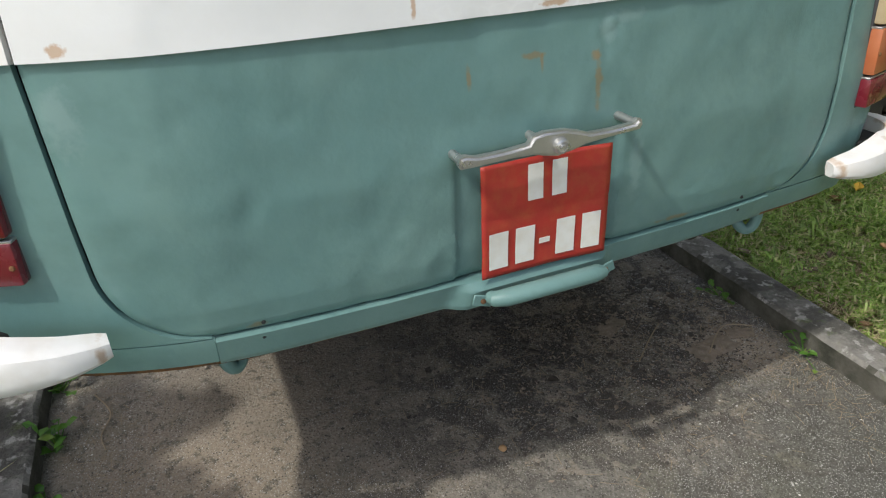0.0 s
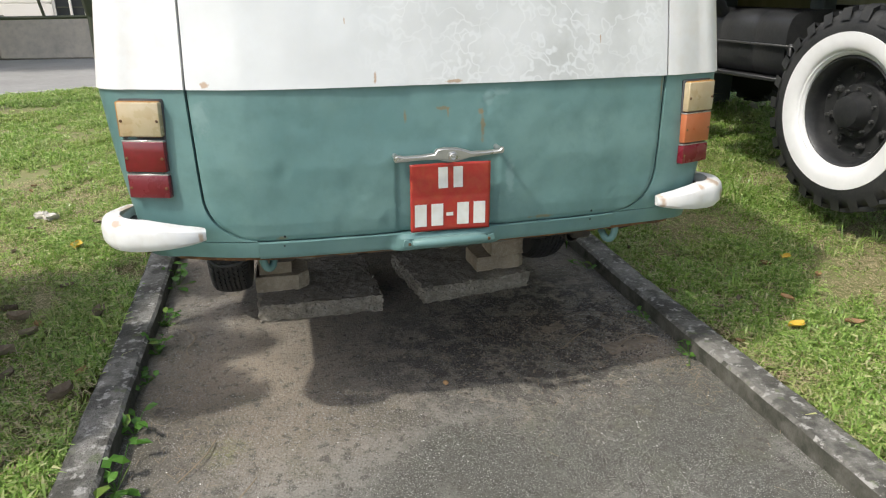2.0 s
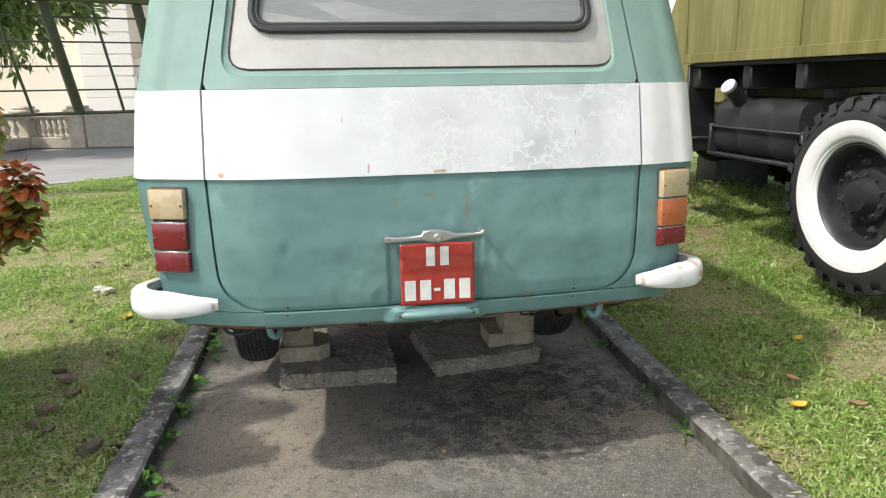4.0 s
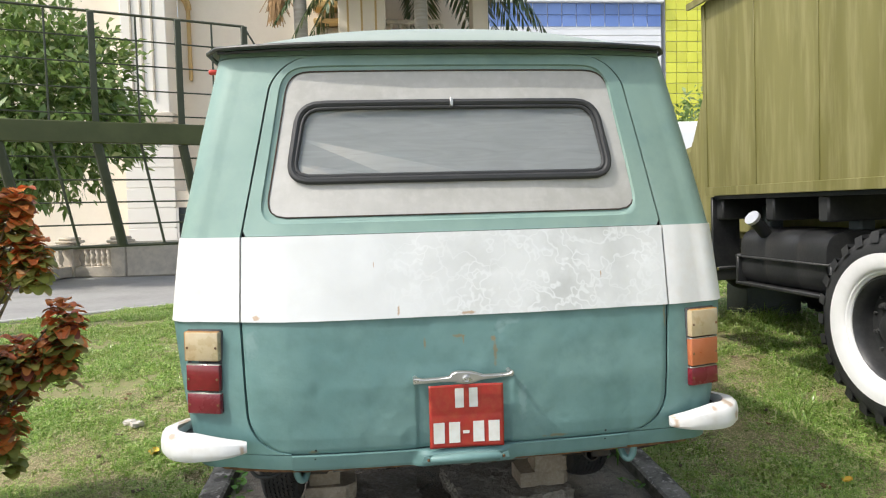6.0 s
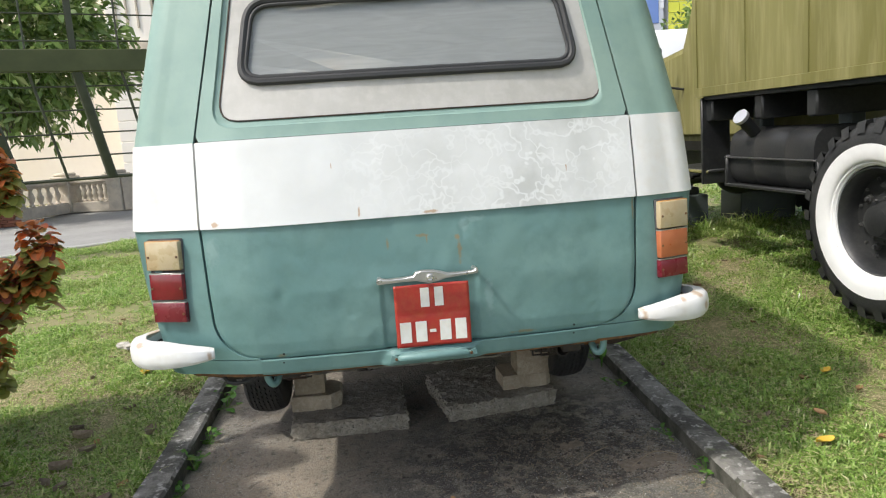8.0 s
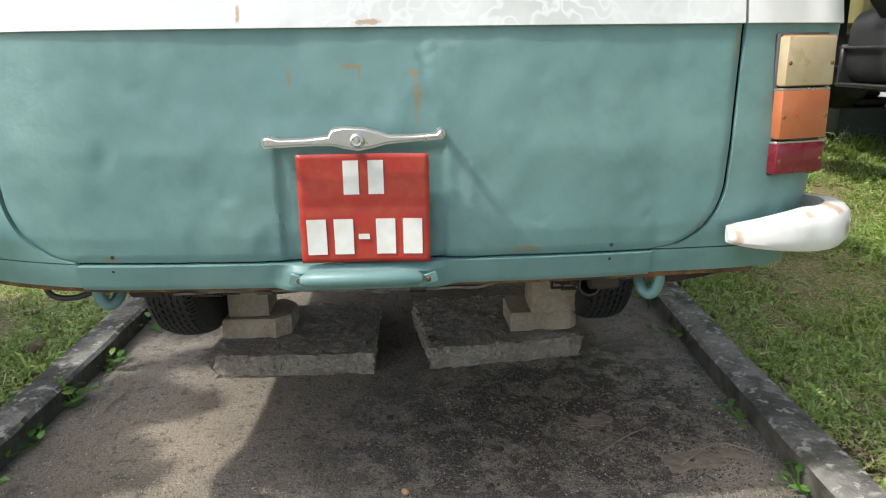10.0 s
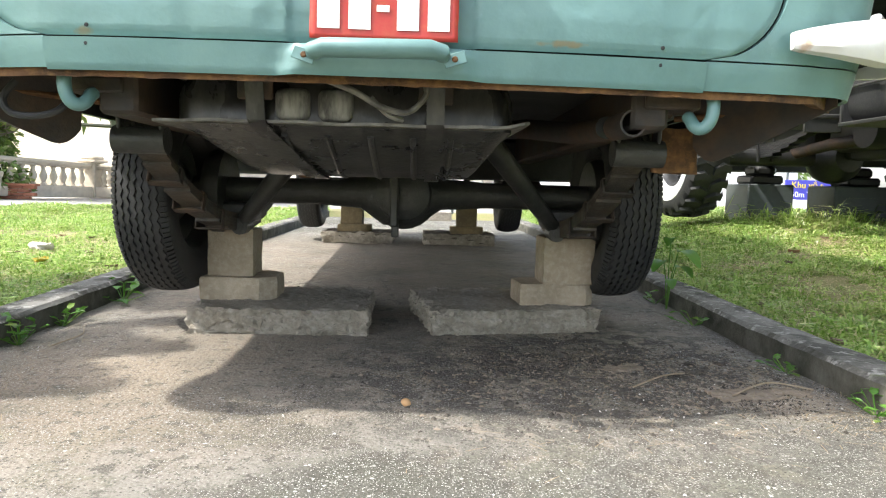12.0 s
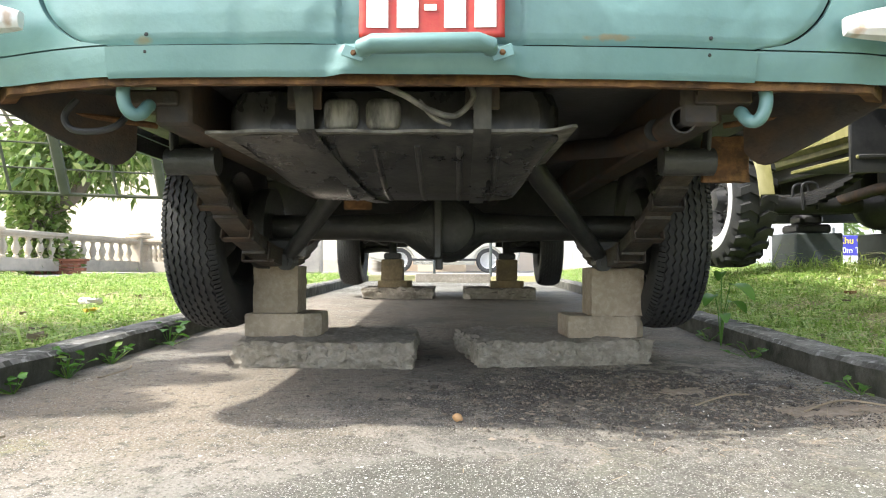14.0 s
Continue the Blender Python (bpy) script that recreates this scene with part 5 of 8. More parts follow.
        for y, z, low in ((0.56, 0.505, 0.03), (0.74, 0.443, 0.042), (0.93, 0.39, 0.05)):
            for dz in (0.008, -low):
                bm = bmesh.new()
                box(bm, (side * 0.578, y, z + dz), (0.084, 0.026, 0.005), (-24 if y < 0.9 else -10, 0, 0), bevel=0.0015)
                part("spring_clip", bm, "rusty_dark", sp, "rusty spring clip")
            for dx in (0.538, 0.618):
                bm = bmesh.new()
                box(bm, (side * dx, y, z - low / 2 + 0.004), (0.005, 0.026, low + 0.012), (-24 if y < 0.9 else -10, 0, 0), bevel=0.0015)
                part("clip_bolt", bm, "rusty_dark", sp)
        bm = bmesh.new()
        tube(bm, [(side * 0.52, 0.415, 0.573), (side * 0.64, 0.415, 0.573)], 0.032, 18)
        part("spring_eye", bm, "underseal", sp)
        for dx in (0.53, 0.625):
            bm = bmesh.new()
            box(bm, (side * dx, 0.41, 0.625), (0.01, 0.04, 0.15), (8, 0, 0), bevel=0.004)
            part("shackle_plate", bm, "underseal", sp)
        bm = bmesh.new()
        box(bm, (side * 0.575, 0.41, 0.68), (0.15, 0.06, 0.05), bevel=0.006)
        part("shackle_bracket", bm, "rusty_dark", sp)
        bm = bmesh.new()
        box(bm, (side * 0.565, 1.23, 0.385), (0.12, 0.16, 0.07), bevel=0.01)
        part("spring_seat", bm, "underseal", sp)
        bm = bmesh.new()
        tube(bm, [(side * 0.533, 1.14, 0.355), (side * 0.44, 1.05, 0.45), (side * 0.3, 0.93, 0.6), (side * 0.25, 0.9, 0.68)], 0.028, 12, radii=[0.024, 0.03, 0.036, 0.034])
        shock = part("shock_absorber", bm, "underseal", VAN, "dark slanted shock absorber")
        bm = bmesh.new()
        tube(bm, [(side * 0.535, 1.11, 0.338), (side * 0.535, 1.2, 0.338)], 0.027, 16)
        tube(bm, [(side * 0.535, 1.105, 0.338), (side * 0.535, 1.11, 0.338)], 0.014, 12)
        part("shock_eye", bm, "underseal", shock)
        # brake drum and back plate
        bm = bmesh.new()
        lathe(bm, [(0, 0), (0.14, 0), (0.15, 0.02), (0.15, 0.06), (0, 0.06)], pose(side * 0.66, 1.23, 0.45, 0, 90, 0), 24)
        part("brake_plate", bm, "underseal", axle)
        # inner wing behind the wheel, a curved flap
        bm = bmesh.new()
        rows = []
        for t in np.linspace(0, 1, 21):
            x = 0.70 + 0.215 * t
            bottom = 0.54 + 0.125 * t ** 1.2 + 0.05 * max(0, 1 - t / 0.2) ** 2
            rows.append([(side * x, 0.38 - 0.2 * t, bottom), (side * x, 0.385 - 0.2 * t, (bottom + 0.74) / 2), (side * x, 0.36 - 0.2 * t, 0.74)])
        sheet(bm, rows)
        thicken(part("splash_panel", bm, "rusty_dark", VAN, "rusty splash panel behind the wheel"), 0.006)
        bm = bmesh.new()
        tube(bm, [(side * 0.915, 0.19, 0.672), (side * 0.83, 0.28, 0.664), (side * 0.66, 0.4, 0.655)], 0.007, 8)
        part("wing_edge", bm, "rusty_edge", VAN)
        bm = bmesh.new()
        rows = []
        for a in np.linspace(-0.5, 3.64, 15):
            r = 0.43
            rows.append([(side * 0.66, 1.23 - r * math.cos(a), 0.47 + r * math.sin(a) * 0.75), (side * 0.97, 1.23 - r * math.cos(a), 0.47 + r * math.sin(a) * 0.75)])
        rows = [r for r in rows if r[0][2] > 0.68]
        sheet(bm, rows)
        thicken(part("wheel_arch", bm, "underseal", VAN), 0.006)
    # tow hooks
    for side in (-1, 1):
        bm = bmesh.new()
        x = side * 0.592
        out, back, drop = (0.0, 0.0, 0.0) if side < 0 else (0.043, 0.03, 0.008)
        line = ((0.574, 0.13, 0.7), (0.58, 0.1, 0.695), (0.585, 0.086, 0.678), (0.586, 0.08, 0.655), (0.583, 0.08, 0.635), (0.576, 0.083, 0.62), (0.566, 0.09, 0.614), (0.557, 0.1, 0.621), (0.554, 0.112, 0.634), (0.553, 0.122, 0.64))
        hook_pts = smooth_path([(side * (a + out), b + back, c - drop) for a, b, c in line], 3)
        tube(bm, hook_pts, 0.0125, 12)
        hook = part("tow_hook", bm, "teal", VAN, "teal painted curled tow hook")
        bm = bmesh.new()
        box(bm, (x - side * 0.03, 0.19, 0.66), (0.11, 0.1, 0.03), bevel=0.004)
        part("hook_bracket", bm, "rusty_dark", hook)
    # exhaust pipe
    bm = bmesh.new()
    tube(bm, [(0.488, 0.155, 0.617), (0.48, 0.3, 0.618), (0.445, 0.5, 0.625), (0.36, 0.75, 0.655), (0.3, 1.1, 0.68), (0.2, 1.8, 0.62), (0.2, 3.4, 0.6)], 0.027, 16, caps=False)
    pipe = part("exhaust_pipe", bm, "rusty_dark", VAN, "brown rusted exhaust pipe")
    thicken(pipe, 0.004)
    # near-black disc in the pipe mouth, painted as its unlit depth
    bm = bmesh.new()
    lathe(bm, [(0, 0), (0.024, 0)], pose(0.463, 0.26, 0.617, 90, 0, 0), 16)
    part("pipe_bore", bm, "dark_gap", pipe)
    bm = bmesh.new()
    tube(bm, smooth_path([(-0.74, 0.2, 0.67), (-0.76, 0.19, 0.635), (-0.74, 0.18, 0.605), (-0.69, 0.18, 0.6), (-0.65, 0.19, 0.615), (-0.64, 0.22, 0.65)]), 0.007, 8)
    part("cable_loop", bm, "rubber", VAN, "black loop of wiring")
    bm = bmesh.new()
    box(bm, (-0.27, 0.98, 0.56), (0.09, 0.02, 0.11), (0, 0, 10), bevel=0.004)
    part("rusty_bracket", bm, "rusty_edge", VAN, "orange rusted bracket")
    bm = bmesh.new()
    rough_block(bm, (0.685, 0.46, 0.585), (0.11, 0.03, 0.11), (0, 0, -6), 0.006, 0.003, 6, 61.0)
    part("rusty_plate", bm, "rusty_edge", VAN, "flaking orange-brown rusted plate")
    # front suspension, seen small between the front wheels
    bm = bmesh.new()
    box(bm, (0, 4.3, 0.62), (0.9, 0.14, 0.08), bevel=0.015)
    front = part("front_cross_member", bm, "underseal", VAN)
    for side in (-1, 1):
        bm = bmesh.new()
        tube(bm, [(side * 0.35, 4.3, 0.5), (side * 0.68, 4.3, 0.49)], 0.03, 10)
        tube(bm, [(side * 0.35, 4.2, 0.64), (side * 0.68, 4.26, 0.6)], 0.02, 10)
        part("wishbone", bm, "underseal", front)
        bm = bmesh.new()
        pts = [(side * 0.47 + 0.055 * math.cos(a), 4.3 + 0.055 * math.sin(a), 0.5 + 0.022 * a / math.pi) for a in np.linspace(0, 5 * math.pi, 60)]
        tube(bm, pts, 0.009, 6)
        part("coil_spring", bm, "underseal", front)
        bm = bmesh.new()
        box(bm, (side * 0.438 - 0.013, 4.13, 0.395), (0.13, 0.13, 0.05), bevel=0.012)
        tube(bm, [(side * 0.438 - 0.013, 4.13, 0.41), (side * 0.438 - 0.013, 4.2, 0.56)], 0.03, 12)
        part("spring_pan", bm, "underseal", front)
        bm = bmesh.new()
        tube(bm, [(side * 0.44, 4.2, 0.44), (side * 0.55, 4.24, 0.455), (side * 0.69, 4.28, 0.44)], 0.024, 10)
        tube(bm, [(side * 0.5, 4.1, 0.48), (side * 0.62, 4.1, 0.53), (side * 0.68, 4.2, 0.5)], 0.012, 8)
        part("lower_arm", bm, "underseal", front)
        bm = bmesh.new()
        tube(bm, [(side * 0.1, 4.05, 0.55), (side * 0.7, 4.08, 0.52)], 0.013, 8)
        part("track_rod", bm, "underseal", front)


build_underbody()


# blocks that carry the van
def build_supports():
    # the front pair (k >= 2) uses the materials darkened for shade
    for k, (c, s, a) in enumerate((((-0.385, 1.245, 0.041), (0.575, 0.545, 0.086), 1.0), ((0.365, 1.31, 0.041), (0.6, 0.53, 0.086), 9.0), ((-0.4, 4.2, 0.115), (0.54, 0.48, 0.085), 0), ((0.365, 4.2, 0.115), (0.54, 0.48, 0.085), 1))):
        bm = bmesh.new()
        rough_block(bm, c, s, (0, 0, a), 0.026, 0.013, 44 if k < 2 else 12, k + 1.0)
        bm.normal_update()
        for f in bm.faces:
            f.material_index = 1 if f.normal.z < 0.6 else 0
        solid("base_slab", bm, "slab_concrete" if k < 2 else "slab_dirty_shaded", "rough grey concrete slab with broken edges on the bay floor", "slab", group="base slabs", mats=("slab_edge",))
    for k, (cx, cy, z0, z1, w, d, cut, a) in enumerate(((-0.55, 1.25, 0.084, 0.163, 0.25, 0.23, 0.05, 0), (0.55, 1.27, 0.084, 0.158, 0.265, 0.21, 0.03, 3), (-0.43, 4.12, 0.157, 0.21, 0.25, 0.2, 0.03, 0), (0.425, 4.12, 0.157, 0.21, 0.25, 0.2, 0.03, 0))):
        bm = bmesh.new()
        hw, hd = w / 2, d / 2
        loop = [(-hw, -hd), (hw - cut, -hd), (hw, -hd + cut), (hw, hd - cut), (hw - cut, hd), (-hw + cut, hd), (-hw, hd - cut)]
        m = pose(cx, cy, 0, 0, 0, a)
        rings = []
        for f, z in ((0.985, z0), (1.0, z0 + 0.008), (1.0, (z0 + z1) / 2), (1.0, z1 - 0.008), (0.975, z1)):
            ring = []
            for (x, y), (x2, y2) in zip(loop, loop[1:] + loop[:1]):
                for t in (0, 0.33, 0.66):
                    p = Vector(((x + (x2 - x) * t) * f, (y + (y2 - y) * t) * f, z))
                    ring.append(bm.verts.new(m @ p + noise.noise_vector(p * 25 + Vector((k, 0, 0))) * 0.003))
            rings.append(ring)
        n = len(rings[0])
        for p, q in zip(rings, rings[1:]):
            for j in range(n):
                bm.faces.new((p[j], p[(j + 1) % n], q[(j + 1) % n], q[j]))
        bm.faces.new(rings[0][::-1])
        bm.faces.new(rings[-1])
        solid("packing_stone", bm, "block_stone" if k < 2 else "block_ochre_shaded", "flat chamfered stone packing block on a concrete slab", "stone block", group="packing stones")
    for k, (c, s, a) in enumerate((((-0.583, 1.25, 0.244), (0.155, 0.17, 0.164), 2), ((0.592, 1.25, 0.24), (0.182, 0.17, 0.166), 1), ((-0.452, 4.13, 0.29), (0.165, 0.16, 0.162), 0), ((0.425, 4.13, 0.29), (0.155, 0.16, 0.162), 0))):
        bm = bmesh.new()
        rough_block(bm, c, s, (0, 0, a), 0.006, 0.0025, 10, k + 9.0)
        solid("support_block", bm, "block_stone" if k < 2 else "block_ochre_shaded", "square buff stone block wedged under the van's spring", "stone block", group="support blocks")


build_supports()


# the truck beside the bay
def build_truck():
    T = thing("truck", (2.42, 1.12, 0.2), "olive box-bodied army truck with black chassis and whitewalled tyres", "truck")
    X0 = 2.42
    # box body: panels with riveted joints
    bm = bmesh.new()
    box(bm, (X0 + 1.2, 0.3, 2.37), (2.4, 5.5, 1.56), bevel=0.02)
    body = part("box_body", bm, "olive", T, "olive painted box body with riveted panel joints")
    for y in (3.04, 2.38, 1.72, 1.06, 0.4, -0.26, -0.92):
        bm = bmesh.new()
        box(bm, (X0 - 0.003, y, 2.37), (0.012, 0.035 if y < 3 else 0.05, 1.5), bevel=0.002)
        strip = part("panel_joint", bm, "olive", body)
        bm = bmesh.new()
        for z in np.arange(1.65, 3.1, 0.075):
            lathe(bm, [(0, 0.003), (0.004, 0.002), (0.006, 0)], pose(X0 - 0.004, y, z, 0, -90, 0), 6)
        tagged(part("rivets", bm, "olive", strip), kind="stuff")
    bm = bmesh.new()
    box(bm, (X0 - 0.004, 0.3, 1.625), (0.014, 5.5, 0.07), bevel=0.003)
    part("bottom_rail", bm, "olive", body)
    bm = bmesh.new()
    rows = []
    for y in np.linspace(-2.5, 3.16, 9):
        rows.append([(X0 - 0.07, y, 3.11), (X0 - 0.075, y, 3.15), (X0 + 0.1, y, 3.24), (X0 + 0.6, y, 3.34), (X0 + 1.2, y, 3.38), (X0 + 1.8, y, 3.34), (X0 + 2.47, y, 3.15)])
    sheet(bm, rows)
    thicken(part("box_roof", bm, "olive", body, "overhanging arched roof"), 0.03, 0)
    # chassis, cross bearers, cab
    for x in (X0 + 0.75, X0 + 1.65):
        bm = bmesh.new()
        box(bm, (x, 2.0, 1.2), (0.09, 9.0, 0.22), bevel=0.01)
        part("chassis_rail", bm, "truck_black", T)
    for y in (2.95, 2.3, 1.75, 0.6, -0.4):
        bm = bmesh.new()
        box(bm, (X0 + 1.2, y, 1.48), (2.3, 0.1, 0.17), bevel=0.012)
        part("cross_bearer", bm, "truck_black", T)
    bm = bmesh.new()
    box(bm, (X0 + 1.2, 0.3, 1.575), (2.34, 5.4, 0.03), bevel=0.004)
    part("box_floor", bm, "truck_black", T)
    bm = bmesh.new()
    prof = [(3.0, 1.2), (3.0, 2.3), (3.08, 2.55), (4.0, 2.6), (4.25, 2.1), (5.6, 1.95), (5.85, 1.7), (5.85, 1.3), (5.6, 1.2)]
    a = [bm.verts.new((X0 + 0.5, y, z)) for y, z in prof]
    b = [bm.verts.new((X0 + 2.28, y, z)) for y, z in prof]
    bm.faces.new(a)
    bm.faces.new(b[::-1])
    for i in range(len(a)):
        j = (i + 1) % len(a)
        bm.faces.new((a[j], a[i], b[i], b[j]))
    bmesh.ops.recalc_face_normals(bm, faces=bm.faces)
    bmesh.ops.bevel(bm, geom=list(bm.edges), offset=0.07, segments=3, affect="EDGES")
    cab = part("cab", bm, "olive", T, "olive steel cab")
    bm = bmesh.new()
    box(bm, (X0 + 0.498, 3.5, 2.28), (0.012, 0.6, 0.42), bevel=0.005)
    part("cab_window", bm, "window_dark", cab)
    bm = bmesh.new()
    rows = []
    for t in np.linspace(0, 1, 11):
        a_ = math.pi * (0.02 + 0.96 * t)
        yy, zz = 4.45 - 0.74 * math.cos(a_), 0.8 + 0.72 * math.sin(a_)
        rows.append([(X0 - 0.2, yy, zz - 0.03), (X0 - 0.19, yy, zz), (X0 - 0.09, yy, zz)])
    sheet(bm, rows)
    thicken(part("mudguard", bm, "olive", T, "olive front mudguard"), 0.02)
    bm = bmesh.new()
    box(bm, (X0 + 0.25, 3.35, 1.0), (0.4, 0.75, 0.03), bevel=0.008)
    board = part("running_board", bm, "truck_black", T, "dark running board")
    bm = bmesh.new()
    box(bm, (X0 + 0.045, 3.35, 0.997), (0.014, 0.76, 0.026), bevel=0.005)
    part("board_edge", bm, "olive", board, "pale olive edge strip")
    bm = bmesh.new()
    tube(bm, [(X0 + 0.5, 4.2, 1.7), (X0 + 0.26, 4.25, 1.75), (X0 + 0.24, 4.25, 1.9)], 0.012, 8)
    mirror = part("mirror_arm", bm, "truck_black", T)
    bm = bmesh.new()
    box(bm, (X0 + 0.23, 4.25, 2.0), (0.16, 0.04, 0.22), bevel=0.015)
    part("mirror", bm, "truck_black", mirror)
    # side tank slung on a tray ahead of the rear wheel
    bm = bmesh.new()
    sec = []
    for k in range(32):
        a = 2 * math.pi * k / 32
        ca, sa = math.cos(a), math.sin(a)
        sec.append((0.24 * math.copysign(abs(ca) ** 0.5, ca), 0.23 * math.copysign(abs(sa) ** 0.55, sa)))
    rows = []
    ysx = [1.72, 1.725, 1.76, 2.0, 2.03, 2.06, 2.35, 2.38, 2.41, 2.62, 2.655, 2.66]
    for i, y in enumerate(ysx):
        f = 0.9 if i in (0, 11) else (0.96 if i in (4, 7) else 1.0)
        rows.append([(X0 + 0.29 + u * f, y, 1.12 + v * f * 0.92) for u, v in sec + sec[:1]])
    sheet(bm, rows)
    bm.faces.new([v for v in bm.verts][:32])
    bm.faces.new([v for v in bm.verts][-33:-1][::-1])
    bmesh.ops.recalc_face_normals(bm, faces=bm.faces)
    tank = part("fuel_tank", bm, "truck_black", T, "black ribbed fuel tank on a tray")
    bm = bmesh.new()
    tube(bm, [(X0 + 0.1, 2.42, 1.3), (X0 - 0.02, 2.38, 1.41)], 0.045, 14)
    neck = part("filler_neck", bm, "truck_black", tank, "black filler neck")
    bm = bmesh.new()
    tube(bm, [(X0 - 0.02, 2.38, 1.41), (X0 - 0.04, 2.375, 1.425)], 0.056, 18)
    part("filler_cap", bm, "alloy", neck, "bright metal filler cap")
    # rails paler than the tray: their highlight is in the colour
    for z, t in ((1.125, 0.012), (0.92, 0.02)):
        bm = bmesh.new()
        box(bm, (X0 + 0.03, 2.16, z), (0.02, 1.06, t), bevel=0.003)
        part("tray_rail", bm, "nut_grey", tank)
    bm = bmesh.new()
    box(bm, (X0 + 0.27, 2.16, 0.917), (0.5, 1.06, 0.02), bevel=0.004)
    part("tray", bm, "truck_black", tank)
    for y in (1.66, 2.67):
        bm = bmesh.new()
        box(bm, (X0 + 0.25, y, 1.03), (0.46, 0.03, 0.22), bevel=0.008)
        part("tray_end", bm, "truck_black", tank)
    for y in (1.9, 2.85):
        bm = bmesh.new()
        box(bm, (X0 + 0.45, y, 1.25), (0.12, 0.12, 0.5), bevel=0.015)
        part("hanger", bm, "pad_grey", T)
    bm = bmesh.new()
    tube(bm, [(X0 + 1.2, 4.45, 0.82), (X0 + 1.2, 3.2, 0.98), (X0 + 1.2, 1.2, 0.82)], 0.05, 12)
    part("prop_shaft", bm, "truck_black", T)
    bm = bmesh.new()
    tube(bm, [(X0 + 0.8, 4.9, 0.8), (X0 + 0.85, 4.0, 0.9), (X0 + 1.3, 3.4, 1.0)], 0.045, 10)
    part("exhaust", bm, "rusty_dark", T)
    for nm, y in (("front_axle", 4.45), ("rear_axle", 1.12)):
        bm = bmesh.new()
        lathe(bm, [(0, 0.22), (0.12, 0.2), (0.2, 0.1), (0.22, 0), (0.2, -0.1), (0.12, -0.2), (0, -0.22)], pose(X0 + 1.2, y, 0.82, 90, 0, 0), 20)
        tube(bm, [(X0 + 0.2, y, 0.82), (X0 + 2.2, y, 0.82)], 0.07, 12)
        part(nm, bm, "truck_black", T)
    bm = bmesh.new()
    box(bm, (X0 + 0.13, 3.0, 1.24), (0.24, 0.03, 0.68), bevel=0.006)
    part("mud_flap", bm, "truck_black", T, "black hanging mud flap")
    # running gear under the cab
    for x in (X0 + 0.55, X0 + 1.85):
        bm = bmesh.new()
        for k in range(6):
            half = 0.8 - 0.11 * k
            rows = []
            for t in np.linspace(-1, 1, 9):
                z = 1.02 - 0.018 * k - 0.1 * (1 - (t * half / 0.8) ** 2)
                rows.append([(x - 0.04, 4.45 + half * t, z), (x + 0.04, 4.45 + half * t, z), (x + 0.04, 4.45 + half * t, z - 0.016), (x - 0.04, 4.45 + half * t, z - 0.016), (x - 0.04, 4.45 + half * t, z)])
            sheet(bm, rows)
        bmesh.ops.recalc_face_normals(bm, faces=bm.faces)
        spring = part("leaf_spring", bm, "truck_black", T, "stacked leaf spring")
        for dy in (-0.07, 0.07):
            bm = bmesh.new()
            tube(bm, smooth_path([(x - 0.06, 4.45 + dy, 0.78), (x - 0.06, 4.45 + dy, 0.98), (x + 0.06, 4.45 + dy, 0.98), (x + 0.06, 4.45 + dy, 0.78)]), 0.011, 7)
            part("clamp_bolt", bm, "truck_black", spring)
        bm = bmesh.new()
        tube(bm, [(x, 5.24, 1.02), (x, 5.3, 1.18)], 0.035, 10)
        part("shackle", bm, "truck_black", spring)
    bm = bmesh.new()
    box(bm, (X0 + 1.2, 3.75, 1.06), (0.46, 0.95, 0.42), bevel=0.08, seg=2)
    box(bm, (X0 + 1.2, 3.75, 0.84), (0.3, 0.6, 0.12), bevel=0.04, seg=2)
    tube(bm, [(X0 + 0.85, 3.6, 0.98), (X0 + 1.55, 3.6, 0.98)], 0.13, 16)
    part("gearbox", bm, "truck_black", T, "black ribbed gearbox")
    bm = bmesh.new()
    box(bm, (X0 + 1.2, 5.0, 1.12), (0.5, 1.3, 0.5), bevel=0.07, seg=2)
    part("engine_sump", bm, "truck_black", T)
    # dark sheet and bar added to block the bright background under the cab
    bm = bmesh.new()
    box(bm, (X0 + 1.2, 5.78, 1.02), (1.75, 0.05, 0.56), bevel=0.015)
    box(bm, (X0 + 1.2, 5.72, 1.3), (1.9, 0.08, 0.09), bevel=0.015)
    part("front_apron", bm, "truck_black", T)
    bm = bmesh.new()
    tube(bm, [(X0 + 0.15, 4.72, 0.78), (X0 + 2.2, 4.72, 0.78)], 0.022, 10)
    tube(bm, [(X0 + 0.5, 5.15, 1.05), (X0 + 0.42, 4.8, 0.86), (X0 + 0.3, 4.72, 0.79)], 0.02, 10)
    part("track_rod", bm, "truck_black", T)
    bm = bmesh.new()
    box(bm, (X0 + 1.95, 3.3, 1.02), (0.42, 0.8, 0.44), bevel=0.03, seg=2)
    part("tool_box", bm, "truck_black", T)
    # whitewalled wheels
    def truck_wheel(cx, cy, cz, face):
        m = pose(cx, cy, cz, 0, -90 * face, 0) @ Matrix.Scale(0.955, 4)
        h = 0.16
        bm = bmesh.new()
        prof = [(0.3, 0.02), (0.315, 0.1), (0.33, 0.13), (0.36, 0.152), (0.45, h), (0.5, h - 0.005), (0.535, h - 0.025), (0.55, h - 0.05), (0.55, -h + 0.05), (0.535, -h + 0.025), (0.45, -h), (0.33, -0.13), (0.3, -0.02)]
        lathe(bm, prof, m, 64, closed=True)
        tyre = part("tyre", bm, "tyre", T, "black chevron-lugged truck tyre with a white painted wall")
        bm = bmesh.new()
        lathe(bm, [(0.312, 0.1), (0.316, 0.122), (0.325, 0.128), (0.328, 0.136), (0.338, 0.139), (0.342, 0.147), (0.36, 0.157), (0.4, 0.163), (0.438, 0.1635), (0.44, 0.155)], m, 72)
